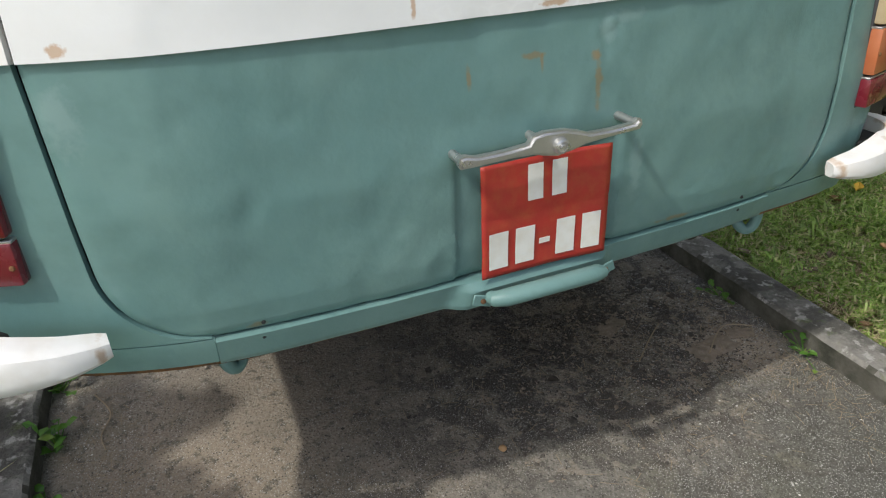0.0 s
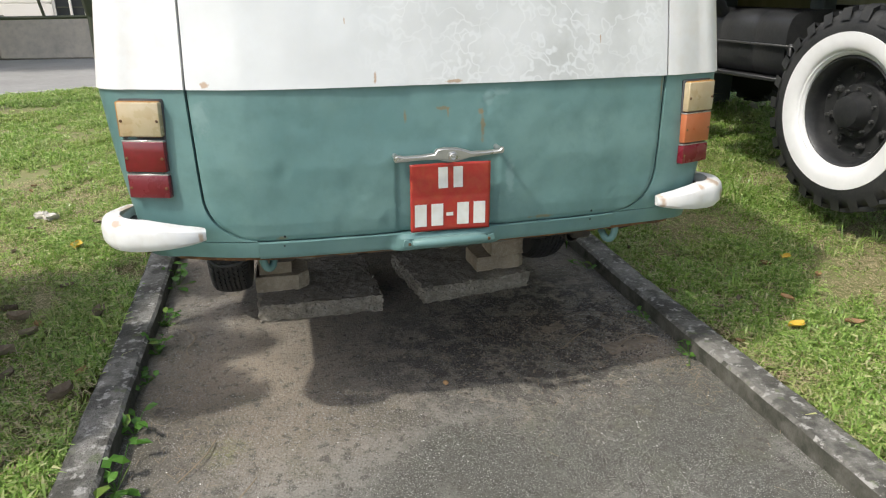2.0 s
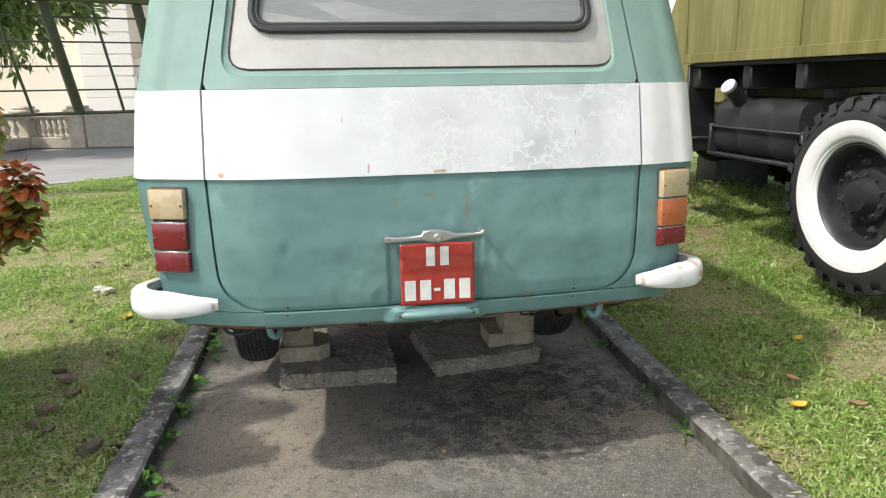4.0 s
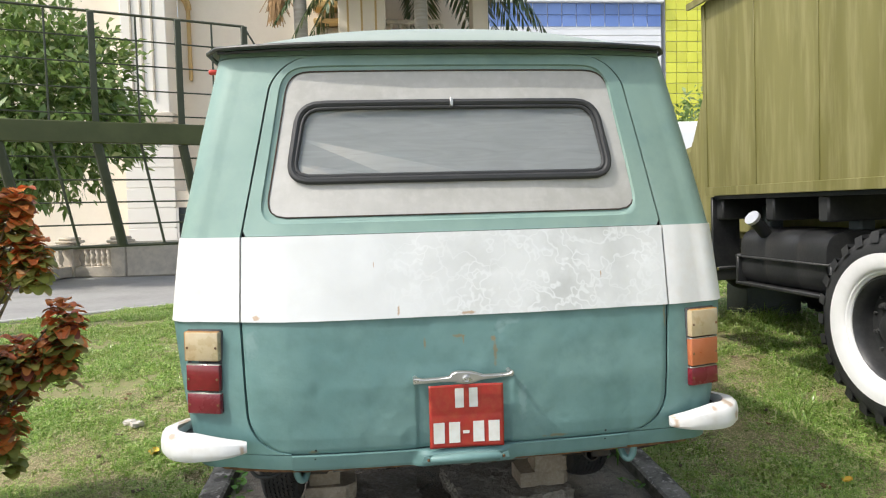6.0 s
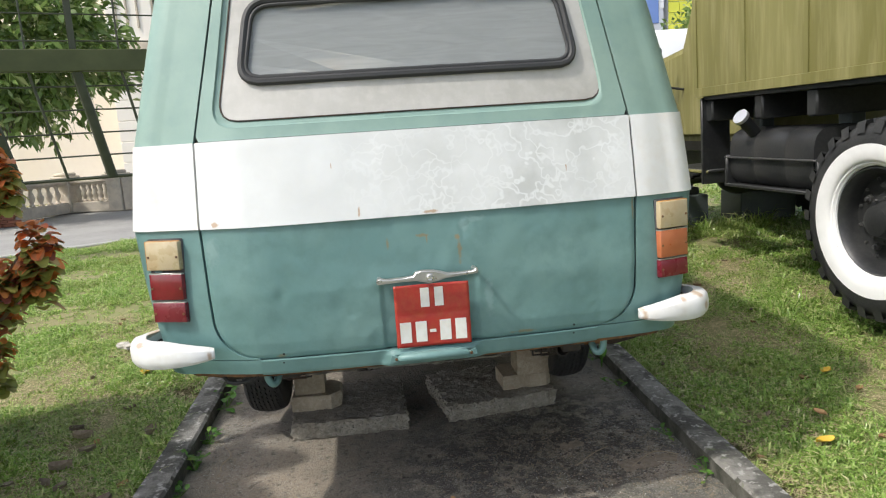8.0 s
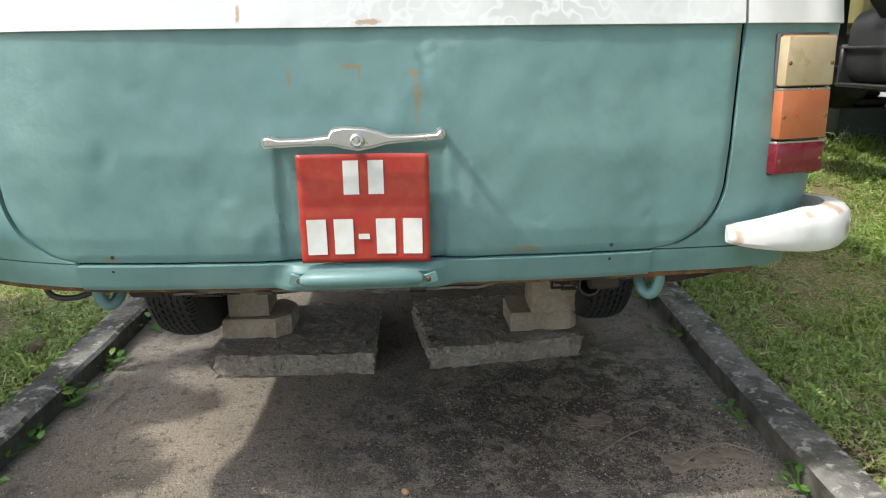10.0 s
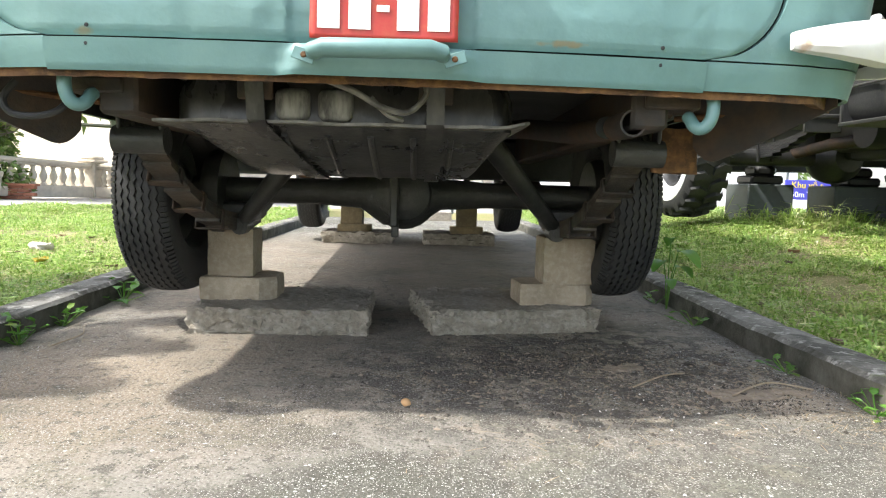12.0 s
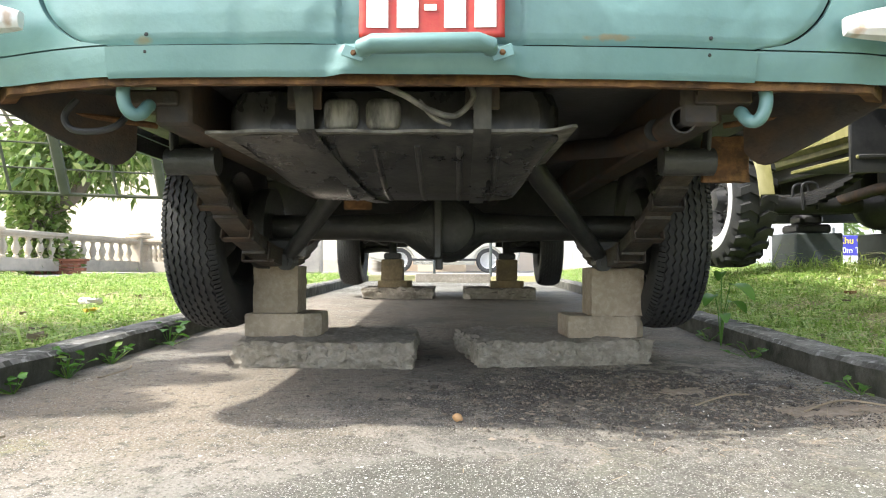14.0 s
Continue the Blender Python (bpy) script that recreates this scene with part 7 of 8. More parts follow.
def build_croton():
    rng = np.random.default_rng(11)
    base = Vector((-2.3, 1.25, 0.06))
    C = thing("croton_bush", base, "croton shrub with curled red, bronze and green leaves", "shrub")
    bm = bmesh.new()
    heads = [((-2.22, 1.2, 1.84), 0), ((-2.0, 1.2, 1.62), 0), ((-2.1, 1.25, 1.5), 1), ((-1.93, 1.2, 1.38), 1), ((-2.15, 1.2, 1.3), 1), ((-1.81, 1.2, 1.1), 0), ((-1.84, 1.2, 0.97), 1), ((-1.98, 1.2, 0.9), 1), ((-2.06, 1.2, 0.8), 0), ((-2.08, 1.2, 0.58), 0), ((-2.2, 1.3, 0.66), 1), ((-2.25, 1.2, 1.0), 1), ((-2.3, 1.3, 1.55), 1), ((-2.35, 1.2, 1.2), 0)]
    for (hx, hy, hz), red in list(heads):
        for i in range(3):
            heads.append(((hx - abs(rng.normal(0.02, 0.07)), hy + rng.normal(0, 0.08), hz + rng.normal(-0.04, 0.08)), int(rng.integers(0, 2))))
    # unseen extra heads, added to shade the bay's west side and the lawn
    for i in range(90):
        heads.append(((rng.uniform(-2.9, -2.25), rng.uniform(-0.3, 1.1), rng.uniform(0.6, 2.15)), int(rng.integers(0, 2))))
    # more unseen heads closer in, to thicken that shade
    for i in range(95):
        heads.append(((rng.uniform(-2.5, -2.14), rng.uniform(-0.3, 0.5), rng.uniform(0.5, 2.05)), int(rng.integers(0, 2))))
    for (h, red) in heads:
        h = Vector(h)
        if h.x < -2.5 and rng.uniform() < 0.5:
            continue
        st = Vector((min(base.x - 0.25, h.x + 0.1) + rng.uniform(-0.06, 0.06), h.y + rng.uniform(-0.1, 0.1), base.z))
        mid = Vector((st.x * 0.55 + h.x * 0.45, h.y, h.z * 0.55))
        tube(bm, [st, mid, h], 0.009, 6, radii=[0.008, 0.006, 0.004])
    tagged(part("stem", bm, "twig", C), kind="stuff")
    for key, flag in (("croton_red", 0), ("croton_green", 1)):
        quads = []
        for (h, red) in heads:
            h = Vector(h)
            count = 26 if red == flag else 12
            for i in range(count):
                a = rng.uniform(0, 2 * math.pi)
                low = rng.uniform(0, 1)
                z_off = (0.05 - 0.16 * low) if flag == 0 else (0.0 - 0.2 * low)
                p = h + Vector((0, 0, z_off * 0.8)) + Vector((math.cos(a), math.sin(a), 0)) * 0.015
                d = Vector((math.cos(a), math.sin(a), 0.55 - 0.6 * low)).normalized()
                s = d.cross(Vector((0, 0, 1))).normalized()
                L, w = rng.uniform(0.055, 0.095), rng.uniform(0.045, 0.085)
                prev = None
                for t in np.linspace(0, 1, 5):
                    c = p + d * L * t + Vector((0, 0, -0.7 * L * t * t + 0.3 * L * t))
                    ww = w * math.sin(math.pi * (0.1 + 0.82 * t)) ** 0.7 / 2
                    cur = (c - s * ww + Vector((0, 0, 0.3 * ww)), c, c + s * ww + Vector((0, 0, 0.3 * ww)))
                    if prev:
                        quads += [prev[0], prev[1], cur[1], cur[0], prev[1], prev[2], cur[2], cur[1]]
                    prev = cur
        bm2 = bmesh.new()
        for i in range(0, len(quads), 4):
            bm2.faces.new([bm2.verts.new(q) for q in quads[i:i + 4]])
        bmesh.ops.remove_doubles(bm2, verts=bm2.verts, dist=0.0004)
        part("leaves", bm2, key, C, "curled red leaves" if flag == 0 else "bronze-green leaves")


build_tree()
build_palm(-2.28, 18.5, 16.2, 3.8, 21, dead=True)
build_palm(1.25, 18.7, 10.2, 4.3, 22, n=44)
build_croton()


def build_grass():
    """Broad-bladed creeping lawn grass: short tufts of blades that fan out and bend over, thin where the soil shows."""
    rng = np.random.default_rng(3)
    # x0, x1, y0, y1, tufts a square metre, blade length, half-width
    areas = [(-2.7, -1.245, -0.9, 3.0, 2100, 0.06, 0.0036), (1.25, 2.9, -0.9, 3.0, 2100, 0.06, 0.0036), (-5.0, -2.7, -0.5, 4.0, 1000, 0.062, 0.0038), (-6.5, -1.24, 3.0, 8.9, 850, 0.075, 0.0042),
             (1.25, 4.4, 3.0, 9.6, 850, 0.085, 0.0045), (2.9, 5.2, -0.9, 3.0, 800, 0.075, 0.0048), (-9.5, -5.0, 0.5, 7.0, 300, 0.085, 0.008), (4.4, 8.0, 2.0, 9.4, 160, 0.1, 0.009), (2.5, 4.3, 4.3, 4.8, 260, 0.2, 0.004), (2.2, 2.7, 0.6, 1.9, 160, 0.14, 0.0042),
             (-7.0, -1.27, -4.0, -0.9, 180, 0.07, 0.009), (1.27, 6.0, -4.0, -0.9, 180, 0.07, 0.009), (-9.5, -5.0, -4.0, 0.6, 110, 0.08, 0.01)]
    P, L, W_ = [], [], []
    for x0, x1, y0, y1, per, length, width in areas:
        n = int((x1 - x0) * (y1 - y0) * per)
        P.append(np.column_stack([rng.uniform(x0, x1, n), rng.uniform(y0, y1, n)]))
        L.append(np.full(n, length))
        W_.append(np.full(n, width))
    P, L, W_ = np.concatenate(P), np.concatenate(L), np.concatenate(W_)
    ok = np.array([p[1] < road_edge(p[0]) - 0.25 for p in P])
    bare = np.array([noise.noise(Vector((p[0] * 1.5, p[1] * 1.5, 9))) + 0.6 * noise.noise(Vector((p[0] * 5, p[1] * 5, 4))) for p in P])
    ok &= rng.uniform(0, 1, len(P)) > np.clip((bare + 0.03) * 1.9, 0, 0.86)
    P, L, W_, bare = P[ok], L[ok], W_[ok], bare[ok]
    z = np.array([lawn_z(x, y) for x, y in P])
    # lush tufts have more and longer blades
    lush = np.clip(0.75 - bare * 0.8 + rng.uniform(-0.25, 0.25, len(P)), 0.45, 1.35)
    each = rng.integers(6, 12, len(P))
    idx = np.repeat(np.arange(len(P)), each)
    n = len(idx)
    base = np.column_stack([P[idx] + rng.normal(0, 0.011, (n, 2)), z[idx] - 0.008])
    near_kerb = np.abs(np.abs(base[:, 0]) - KERB_OUT) < 0.1
    ln = L[idx] * lush[idx] * rng.uniform(0.45, 1.35, n) * np.where(near_kerb, 1.2, 1.0)
    ln = np.where(rng.uniform(0, 1, n) < 0.015, ln * 1.7, ln)
    a = rng.uniform(0, 2 * np.pi, n)
    lean = rng.uniform(0.6, 1.6, n)
    out = np.column_stack([np.cos(a), np.sin(a), np.zeros(n)])
    up = np.column_stack([np.zeros(n), np.zeros(n), np.ones(n)])
    twist = rng.uniform(-0.6, 0.6, n)[:, None]
    side = np.column_stack([-np.sin(a), np.cos(a), np.zeros(n)]) + up * twist
    w = side * (W_[idx] * rng.uniform(0.6, 1.3, n))[:, None]
    s_, c_ = np.sin(lean)[:, None], np.cos(lean)[:, None]
    l_ = ln[:, None]
    p1 = base + (out * s_ * 0.45 + up * (c_ * 0.5 + 0.2)) * l_
    p2 = base + (out * s_ * 0.95 + up * (c_ * 0.72 + 0.08)) * l_
    quads = np.stack([base - w * 0.5, base + w * 0.5, p1 + w, p1 - w, p1 - w, p1 + w, p2 + w * 0.15, p2 - w * 0.15], axis=1)
    me_v = np.concatenate([quads[:, :4], quads[:, 4:]], axis=1).reshape(-1, 3)
    stuff_mesh("grass", me_v, 4, "grass_blade", "short coarse lawn grass with thin worn patches", "grass")
    # dead thatch lying between the tufts
    n = 68000
    x = np.where(rng.uniform(0, 1, n) < 0.38, rng.uniform(-2.5, -1.26, n), rng.uniform(1.26, 3.0, n))
    y = rng.uniform(-0.9, 3.6, n)
    z = np.array([lawn_z(u, v) for u, v in zip(x, y)]) + rng.uniform(0.002, 0.022, n)
    a = rng.uniform(0, 2 * np.pi, n)
    ln, wd = rng.uniform(0.015, 0.05, n)[:, None], rng.uniform(0.0008, 0.0022, n)[:, None]
    d = np.column_stack([np.cos(a), np.sin(a), rng.uniform(-0.15, 0.2, n)]) * ln
    w = np.column_stack([-np.sin(a), np.cos(a), np.zeros(n)]) * wd
    c = np.column_stack([x, y, z])
    stuff_mesh("thatch", np.stack([c - w, c + d - w * 0.4, c + d + w * 0.4, c + w], axis=1).reshape(-1, 3), 4, "thatch_straw", "dry straw-coloured thatch between the grass blades", "thatch")


build_grass()


# small things round the bay
def build_weeds():
    rng = np.random.default_rng(8)
    spots = [(-1.09, 0.55), (-1.08, 0.78), (-1.09, 1.05), (-1.08, 0.2), (-1.085, 1.5), (-1.09, 2.1), (1.09, 0.62), (1.095, 0.25), (1.08, 1.25), (1.09, 1.7), (1.08, 2.2), (-1.08, -0.1)]
    for x, y in spots:
        sz = rng.uniform(0.6, 1.3) * (1.45 if x < 0 else 1.0)
        bm = bmesh.new()
        for i in range(int(rng.integers(7, 14))):
            a = rng.uniform(0, 2 * math.pi)
            p = Vector((x + rng.normal(0, 0.03), y + rng.normal(0, 0.05), rise(y) + rng.uniform(0.01, 0.05) * sz))
            d = Vector((math.cos(a), math.sin(a), rng.uniform(0.0, 0.7))).normalized()
            s = d.cross(Vector((0, 0, 1))).normalized()
            L, w = rng.uniform(0.025, 0.05) * sz, rng.uniform(0.015, 0.025) * sz
            vs = [p, p + d * L * 0.35 + s * w / 2, p + d * L * 0.75 + s * w * 0.4, p + d * L - Vector((0, 0, L * 0.2)), p + d * L * 0.75 - s * w * 0.4, p + d * L * 0.35 - s * w / 2]
            bm.faces.new([bm.verts.new(q) for q in vs])
            tube(bm, [(x, y, rise(y) - 0.005), p], 0.0015, 4, caps=False)
        solid("weed", bm, "weed_leaf", "small green weed rooted where the kerb meets the concrete", "weed", group="weeds", smooth=False)


def build_broad_weed():
    """A taller weed with a few broad leaves, growing where the kerb meets the concrete."""
    x, y = 1.085, 1.55
    W = thing("broad_weed", (x, y, rise(y)), "taller green weed with broad leaves beside the kerb", "weed")
    for i, (dx, dy, z, L, w, a) in enumerate(((0.03, -0.02, 0.24, 0.11, 0.085, -60), (-0.02, 0.0, 0.2, 0.08, 0.06, -140), (0.05, 0.05, 0.17, 0.09, 0.07, 20), (-0.01, -0.05, 0.13, 0.06, 0.045, -100), (0.02, 0.04, 0.29, 0.07, 0.05, 80))):
        d = Vector((math.cos(radians(a)), math.sin(radians(a)), 0.25)).normalized()
        s = d.cross(Vector((0, 0, 1))).normalized()
        p = Vector((x + dx, y + dy, rise(y) + z))
        rows = []
        for t in np.linspace(0, 1, 9):
            ww = w * math.sin(math.pi * (0.06 + 0.9 * t)) ** 0.8 / 2
            c = p + d * L * t + Vector((0, 0, -0.75 * L * t * t))
            rows.append([c + s * ww * u + Vector((0, 0, 0.25 * ww * abs(u))) for u in (-1, -0.5, 0, 0.5, 1)])
        bm = bmesh.new()
        sheet(bm, rows)
        leaf = part("leaf", bm, "weed_leaf", W)
        bm = bmesh.new()
        tube(bm, [(x, y, rise(y) - 0.01), (x + dx * 0.4, y + dy * 0.4, rise(y) + z * 0.6), p], 0.0022, 6)
        part("stem", bm, "weed_leaf", leaf)


def fallen_leaf(x, y, size, key, seed, z=None, curl=0.3, label="", cat="leaf"):
    rng = np.random.default_rng(seed)
    a = rng.uniform(0, 6.28)
    d, s = Vector((math.cos(a), math.sin(a), 0)), Vector((-math.sin(a), math.cos(a), 0))
    z = z if z is not None else lawn_z(x, y) + 0.03
    rows = []
    for t in np.linspace(0, 1, 7):
        w = size * 0.3 * math.sin(math.pi * (0.08 + 0.9 * t))
        c = Vector((x, y, z)) + d * size * (t - 0.5)
        rows.append([c + s * w * u + Vector((0, 0, curl * size * (0.5 * u * u + 0.6 * (t - 0.5) ** 2))) for u in (-1, -0.5, 0, 0.5, 1)])
    bm = bmesh.new()
    sheet(bm, rows)
    solid("fallen_leaf", bm, key, label, cat, group="fallen leaves")


def build_litter():
    fallen_leaf(1.62, 0.27, 0.09, "yellow_leaf", 1, label="yellow fallen leaf on the grass")
    fallen_leaf(-1.67, 2.0, 0.11, "yellow_leaf", 2, label="yellow fallen leaf on the grass")
    fallen_leaf(2.05, 0.9, 0.08, "yellow_leaf", 3, label="yellow fallen leaf on the grass")
    fallen_leaf(1.85, 0.2, 0.08, "dead_leaf", 4, label="brown dry leaf on the grass")
    fallen_leaf(1.75, 0.5, 0.07, "dead_leaf", 5, label="brown dry leaf on the grass")
    rng = np.random.default_rng(17)
    for i in range(54):
        side = -1 if i % 2 else 1
        x, y = side * rng.uniform(1.3, 2.8), rng.uniform(-0.6, 4.0 if i < 34 else 1.6)
        fallen_leaf(x, y, rng.uniform(0.035, 0.07), "dry_leaf" if i % 3 else "dead_leaf", 40 + i, curl=0.5, z=lawn_z(x, y) + 0.014, label="brown dry leaf on the grass")
    for i in range(11):
        x, y = -rng.uniform(1.3, 1.85), rng.uniform(-0.35, 1.3)
        fallen_leaf(x, y, rng.uniform(0.06, 0.1), "dry_leaf", 140 + i, z=lawn_z(x, y) + 0.012, curl=0.7, label="large curled grey-brown leaf in the grass")
    for i in range(2):
        x, y = ((-2.02, 2.62), (-1.95, 2.56))[i]
        bm = bmesh.new()
        rough_block(bm, (x, y, lawn_z(x, y) + 0.035), (0.07, 0.055, 0.03), (0, 0, 40 * i), 0.01, 0.016, 6, 30.0 + i)
        solid("crumpled_scrap", bm, "pale_litter", "pale crumpled scrap lying in the grass", "litter", group="scraps")
    for k, pts in enumerate((((-0.99, 0.98), (-0.94, 0.86), (-0.965, 0.78), (-0.95, 0.7)), ((0.6, 0.42), (0.7, 0.5), (0.78, 0.56)), ((-0.9, -0.12), (-0.83, -0.02), (-0.8, 0.08)), ((0.82, 0.36), (0.95, 0.45), (1.05, 0.42)), ((-0.75, -0.3), (-0.68, -0.2), (-0.66, -0.15)))):
        bm = bmesh.new()
        tube(bm, smooth_path([(x, y, 0.008 + 0.008 * (i % 2)) for i, (x, y) in enumerate(pts)]), 0.0022, 5)
        solid("dry_twig", bm, "twig", "thin dry twig on the concrete", "twig", group="twigs")
    bm = bmesh.new()
    bmesh.ops.create_icosphere(bm, subdivisions=2, radius=0.0115)
    for v in bm.verts:
        p = v.co.copy()
        v.co = Vector((0.047, 0.262, 0.01)) + Vector((p.x, p.y * 0.85, p.z * 0.8)) * (1 + 0.25 * noise.noise(p * 90))
    solid("nut_shell", bm, "dead_leaf", "brown nut shell on the concrete", "nut shell")
    # loose grit and crumbs of soil on the floor
    pts = []
    for i in range(6500):
        if i < 3600:
            x, y = rng.normal(0.55, 0.28), rng.normal(0.55, 0.2)
        elif i < 4400:
            x, y = rng.normal(0.9, 0.12), rng.normal(0.42, 0.1)
        else:
            x, y = rng.uniform(-1.05, 1.05), rng.uniform(-0.9, 2.4)
        if abs(x) > 1.08:
            continue
        s = (rng.uniform(0.0016, 0.005) if i < 4400 else rng.uniform(0.001, 0.0022)) * (2.0 if rng.uniform() < 0.08 else 1)
        c = Vector((x, y, rise(y) + s * 0.5))
        a = rng.uniform(0, 6.28)
        u, v = Vector((math.cos(a), math.sin(a), 0)) * s, Vector((-math.sin(a), math.cos(a), 0)) * s * rng.uniform(0.5, 1)
        top = c + Vector((0, 0, s * 0.15))
        lo = c - Vector((0, 0, s * 0.5))
        q = [lo + u, lo + v, lo - u, lo - v]
        for k in range(4):
            pts += [q[k], q[(k + 1) % 4], top]
    stuff_mesh("floor_grit", [tuple(p) for p in pts], 3, "soil_crumb", "loose grit and soil crumbs on the concrete", "grit")
    for k in range(60):
        x, y = rng.normal(0.58, 0.25), rng.normal(0.56, 0.15)
        bm = bmesh.new()
        s_ = rng.uniform(0.012, 0.034)
        rough_block(bm, (x, y, rise(y) + s_ * 0.1), (s_, s_ * rng.uniform(0.6, 1), s_ * 0.4), (0, 0, rng.uniform(0, 180)), 0.012, s_ * 0.2, 4, 70.0 + k)
        solid("soil_clod", bm, "soil_crumb", "dark crumbled clod of soil on the concrete", "clod", group="soil clods")
    for k, (x, y, a, w) in enumerate(((0.86, 0.385, 10, 0.17), (0.99, 0.41, -20, 0.1), (0.63, 0.62, 30, 0.12))):
        bm = bmesh.new()
        rough_block(bm, (x, y, rise(y) + 0.003), (w, w * 0.5, 0.005), (0, 0, a), 0.01, 0.007, 16, 90.0 + k)
        solid("mud_flake", bm, "pale_mud", "thin dried flake of pale mud on the concrete", "mud flake", group="mud flakes")
    pts = []
    for i in range(1200):
        x, y = (rng.normal(1.0, 0.08), rng.normal(0.3, 0.25)) if i % 3 == 0 else ((rng.normal(-0.92, 0.1), rng.normal(0.5, 0.5)) if i % 3 == 1 else (rng.normal(0.5, 0.35), rng.normal(0.5, 0.25)))
        if abs(x) > 1.1:
            continue
        a, L = rng.uniform(0, 6.28), rng.uniform(0.01, 0.05)
        d = Vector((math.cos(a), math.sin(a), 0)) * L
        s = Vector((-math.sin(a), math.cos(a), 0)) * 0.0008
        c = Vector((x, y, rise(y) + 0.006))
        pts += [c - s, c + d - s + Vector((0, 0, 0.003)), c + d + s + Vector((0, 0, 0.003)), c + s]
    stuff_mesh("dry_straw", [tuple(p) for p in pts], 4, "twig", "scattered dry straw on the concrete", "straw")


def build_flakes():
    """Thin pale and dark flakes of dried dirt strewn over the stained floor."""
    rng = np.random.default_rng(77)
    for nm, key, count, lab in (("dirt_flakes", "pale_mud", 900, "small pale flakes of dried dirt on the concrete"), ("black_crumbs", "soil_crumb", 2600, "black crumbled dirt on the concrete"), ("white_chips", "chalk_chip", 120, "loose white stone chips on the concrete")):
        pts = []
        for i in range(count):
            if key == "chalk_chip":
                x, y = (rng.normal(0.75, 0.3), rng.normal(0.3, 0.18)) if i % 2 else (rng.uniform(-1, 1), rng.uniform(-0.7, 0.4))
                r = rng.uniform(0.002, 0.005)
            else:
                x, y = rng.normal(0.55, 0.26), rng.normal(0.55, 0.17)
                r = rng.uniform(0.003, 0.011) if key == "pale_mud" else rng.uniform(0.002, 0.009)
            if abs(x) > 1.08:
                continue
            n = 6
            a0 = rng.uniform(0, 6.28)
            st = rng.uniform(0.2, 0.75)
            rim = []
            for k in range(n):
                a = 2 * math.pi * k / n
                u, v = r * rng.uniform(0.6, 1.15) * math.cos(a), r * st * rng.uniform(0.6, 1.15) * math.sin(a)
                rim.append(Vector((x + u * math.cos(a0) - v * math.sin(a0), y + u * math.sin(a0) + v * math.cos(a0), rise(y) + rng.uniform(0.0, 0.003))))
            top = Vector((x, y, rise(y) + rng.uniform(0.003, 0.003 + 0.35 * r)))
            for k in range(n):
                pts += [rim[k], rim[(k + 1) % n], top]
        stuff_mesh(nm, [tuple(p) for p in pts], 3, key, lab, "debris")


build_weeds()
build_broad_weed()
build_litter()
build_flakes()


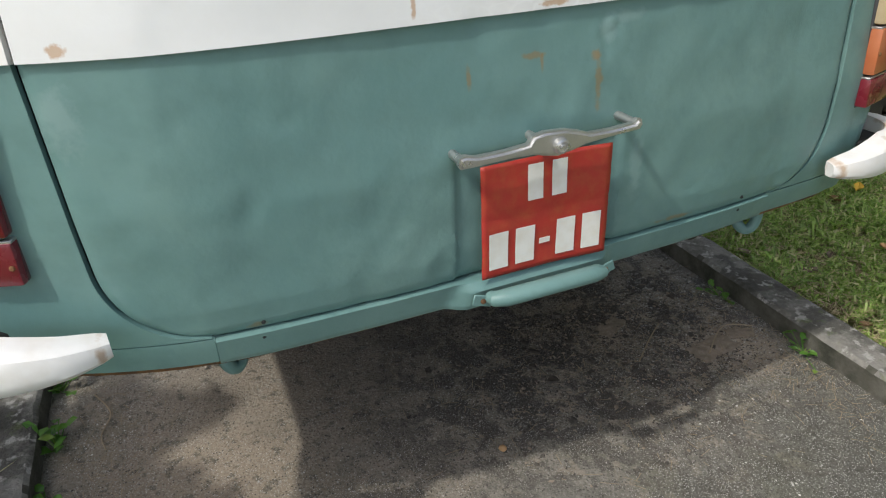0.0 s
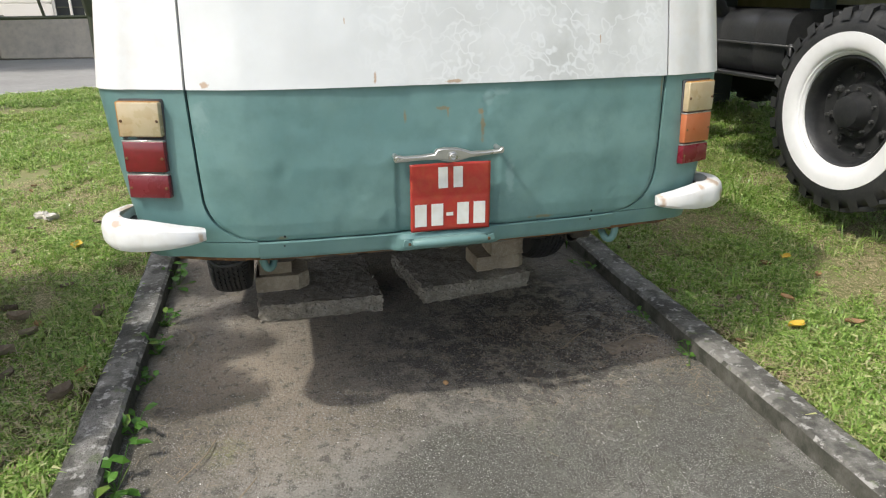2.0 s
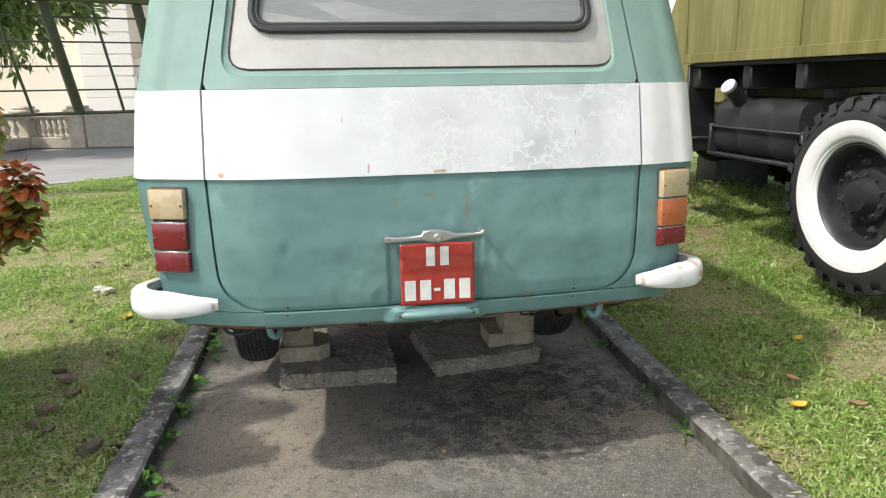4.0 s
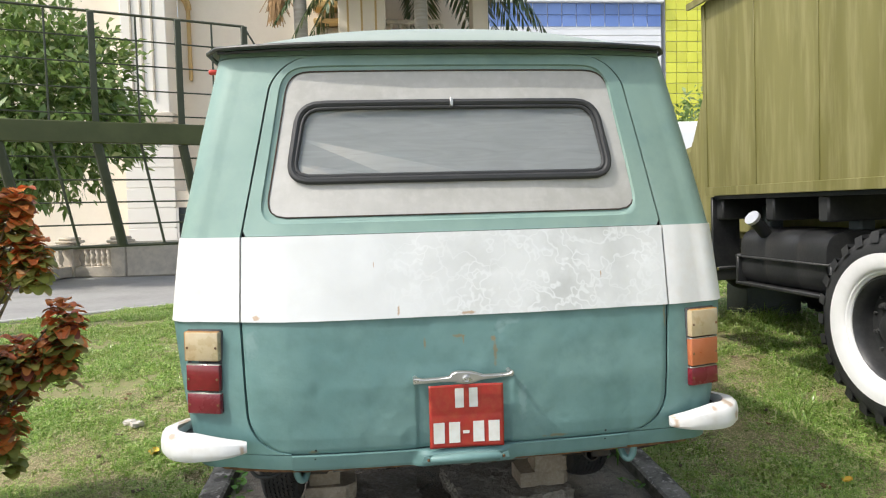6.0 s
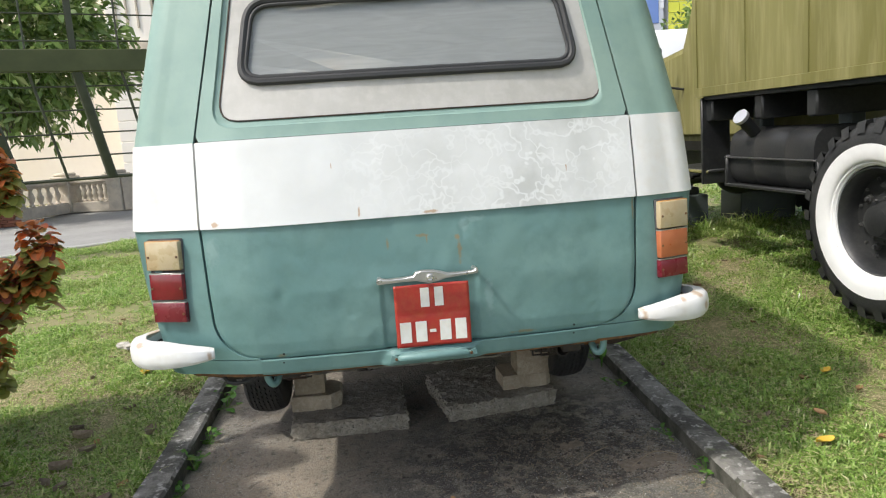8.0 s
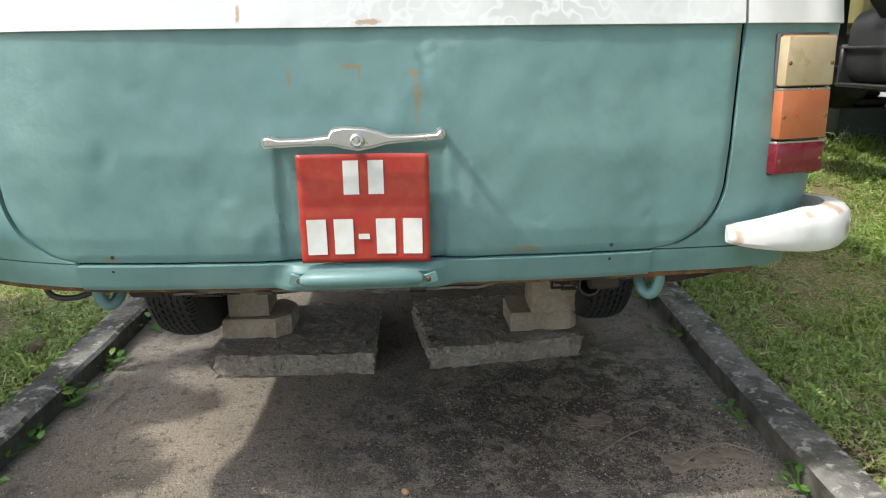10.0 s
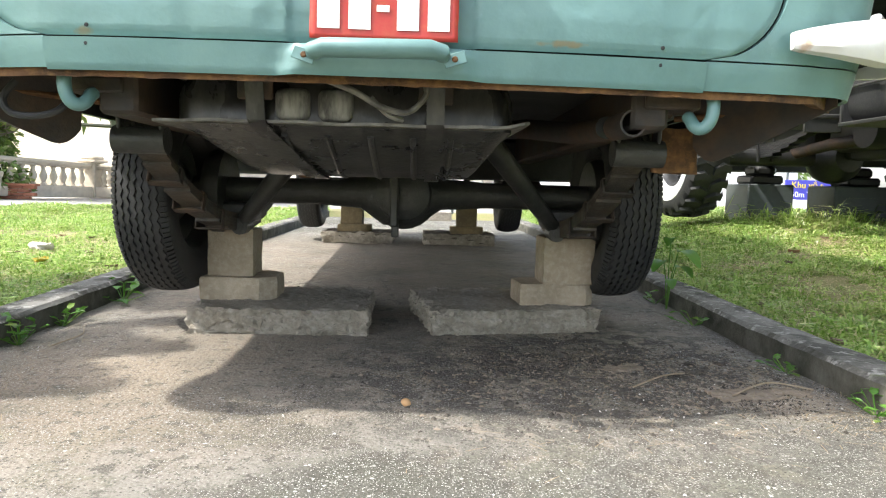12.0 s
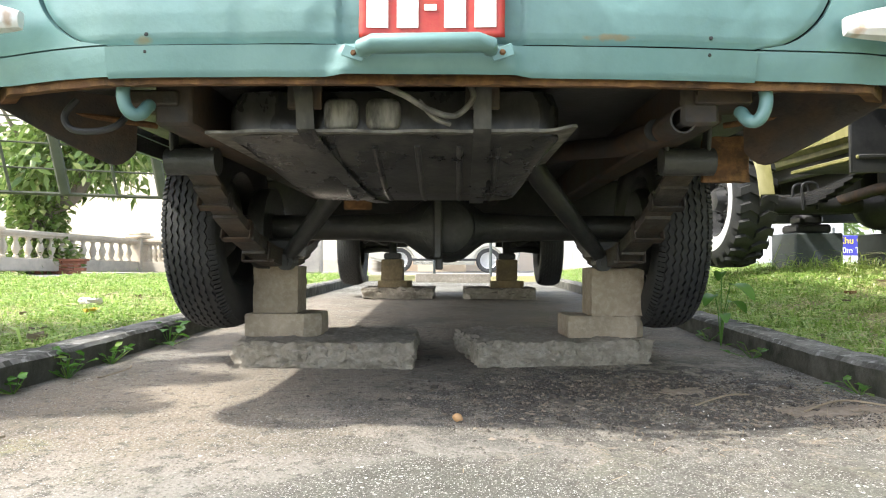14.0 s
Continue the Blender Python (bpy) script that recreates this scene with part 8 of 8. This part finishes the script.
# far things seen under the van
def build_far():
    C = thing("hatchback_car", (-0.3, 17.6, 0.13), "pale silver hatchback parked across the drive", "car")
    m = pose(-0.3, 16.8, 0.13)
    bm = bmesh.new()
    prof = [(-1.95, 0.35), (-2.0, 0.6), (-1.9, 0.85), (-1.2, 0.98), (-0.6, 1.4), (0.2, 1.5), (1.1, 1.46), (1.7, 1.05), (1.95, 0.95), (2.0, 0.6), (1.95, 0.3), (1.55, 0.22)]
    prof += [(1.16 + 0.36 * math.cos(a), 0.22 + 0.42 * math.sin(a)) for a in np.linspace(0.1, math.pi - 0.1, 9)]
    prof += [(0.8, 0.2), (-0.8, 0.2)]
    prof += [(-1.16 + 0.36 * math.cos(a), 0.22 + 0.42 * math.sin(a)) for a in np.linspace(0.1, math.pi - 0.1, 9)]
    prof += [(-1.6, 0.25)]
    extrude_outline(bm, prof, m, 1.7)
    bmesh.ops.bevel(bm, geom=[e for e in bm.edges if abs(e.verts[0].co.y - e.verts[1].co.y) < 1e-4], offset=0.06, segments=3, affect="EDGES")
    body = part("body", bm, "car_silver", C)
    bm = bmesh.new()
    extrude_outline(bm, [(-1.1, 1.0), (-0.55, 1.36), (0.2, 1.43), (1.05, 1.4), (1.5, 1.05)], pose(-0.3, 16.785, 0.13), 0.02)
    part("side_window", bm, "window_dark", body)
    bm = bmesh.new()
    box(bm, (-0.3, 16.79, 0.46), (1.7, 0.03, 0.06), bevel=0.01)
    part("sill_trim", bm, "truck_black", body)
    for x in (-1.46, 0.86):
        bm = bmesh.new()
        lathe(bm, [(0.2, 0.09), (0.3, 0.1), (0.32, 0.06), (0.32, -0.08), (0.2, -0.1)], pose(x, 16.92, 0.44, 90, 0, 0), 32)
        wheel = part("wheel", bm, "tyre", C)
        bm = bmesh.new()
        lathe(bm, [(0, 0.07), (0.05, 0.075), (0.06, 0.06), (0.0, 0.055)], pose(x, 16.92, 0.44, 90, 0, 0), 20)
        lathe(bm, [(0.2, 0.09), (0.215, 0.1), (0.19, 0.06), (0.185, 0.0), (0, -0.02)], pose(x, 16.92, 0.44, 90, 0, 0), 32)
        for k in range(7):
            box(bm, (x + 0.12 * math.cos(k * 2 * math.pi / 7), 16.86, 0.44 + 0.12 * math.sin(k * 2 * math.pi / 7)), (0.18, 0.02, 0.045), (0, -math.degrees(k * 2 * math.pi / 7), 0), bevel=0.005)
        part("alloy_rim", bm, "alloy", wheel, "bright alloy rim")
    bm = bmesh.new()
    rough_block(bm, (-0.01, 7.6, 0.14), (0.95, 0.2, 0.15), (0, 0, 2), 0.01, 0.006, 10, 50.0)
    solid("wheel_stop", bm, "slab_concrete", "low concrete wheel stop at the end of the bay", "wheel stop")
    B = thing("barrier_rail", (0.1, 8.6, 0.1), "thin grey barrier rail on slim posts", "barrier")
    for x in (-0.28, 0.52):
        bm = bmesh.new()
        tube(bm, [(x, 8.6, 0.05), (x, 8.6, 1.0)], 0.02, 8)
        part("post", bm, "pad_grey", B)
    bm = bmesh.new()
    tube(bm, [(-0.28, 8.6, 0.99), (0.52, 8.6, 0.99)], 0.02, 8)
    part("rail", bm, "pad_grey", B)
    # brick planter under the tree
    P = thing("brick_planter", (-9.0, 13.0, 0.12), "low red brick planter round the tree", "planter")
    for i in range(27):
        for k in range(4):
            bm = bmesh.new()
            x = -13.95 + i * 0.235 + (0.11 if k % 2 else 0)
            box(bm, (x, 12.9, 0.14 + k * 0.07), (0.222, 0.11, 0.062), bevel=0.006)
            part("brick", bm, "brick_red", P)
    bm = bmesh.new()
    box(bm, (-11.5, 13.65, 0.2), (4.9, 1.35, 0.3), bevel=0.02)
    part("soil_bed", bm, "soil", P)
    bm = bmesh.new()
    box(bm, (-10.83, 12.9, 0.4), (6.5, 0.2, 0.05), bevel=0.012)
    part("coping", bm, "brick_red", P)
    # blue notice
    S = thing("notice_board", (6.5, 10.0, 0.1), "blue notice board with yellow lettering", "sign")
    bm = bmesh.new()
    box(bm, (6.5, 10.0, 0.66), (0.92, 0.03, 0.32), bevel=0.005)
    board = part("board", bm, "bright_blue", S)
    bm = bmesh.new()
    box(bm, (6.5, 9.995, 0.33), (0.92, 0.03, 0.33), bevel=0.005)
    part("lower_board", bm, "tower_white", S, "white lower board")
    for x in (6.1, 6.9):
        bm = bmesh.new()
        tube(bm, [(x, 10.04, 0.05), (x, 10.04, 0.95)], 0.02, 8)
        part("post", bm, "pad_grey", S)
    for txt, z, sz, key in (("Khu v\u1ec7 s", 0.69, 0.15, "sign_yellow"), ("50\u1d50 T", 0.54, 0.13, "tower_white")):
        cu = bpy.data.curves.new("lettering", "FONT")
        cu.body, cu.size, cu.extrude = txt.replace("\u1d50", "m"), sz, 0.002
        ob = new("lettering", cu)
        ob.data.materials.append(M[key])
        ob.parent = board
        ob.matrix_parent_inverse = Matrix.Identity(4)
        ob.matrix_basis = pose(6.14, 9.98, z, 90, 0, 0)
    # white van far behind
    V = thing("white_vehicle", (8.5, 18.0, 0.13), "white vehicle parked far behind the truck", "vehicle")
    bm = bmesh.new()
    box(bm, (8.5, 18.0, 2.0), (2.4, 4.0, 3.6), bevel=0.35, seg=4)
    part("body", bm, "tower_white", V)
    # trees along the far side
    rng = np.random.default_rng(31)
    for cx, cy, cz, r in ((12.2, 24.0, 2.2, 2.2), (14.5, 26.0, 3.5, 2.6), (8.5, 26.0, 1.6, 1.6)):
        T = thing("garden_tree", (cx, cy, 0.1), "dense green garden tree far behind", "tree", "far trees")
        bm = bmesh.new()
        tube(bm, [(cx, cy, 0.0), (cx + 0.1, cy, cz * 0.5), (cx, cy, cz)], 0.15, 8, radii=[0.2, 0.15, 0.08])
        part("trunk", bm, "bark", T)
        pts = []
        for i in range(2600):
            v = Vector(rng.normal(0, 1, 3)).normalized() * r * rng.uniform(0.6, 1.05)
            if noise.noise(v * 1.3 + Vector((cx, 0, 0))) < -0.2:
                continue
            pts.append((Vector((cx, cy, cz + 0.4)) + v, v.normalized()))
        stuff_mesh("crown", leaf_quads(rng, pts, 0.7, 0.34, 0.13), 4, "tree_leaf", "", "", parent=T)


build_far()
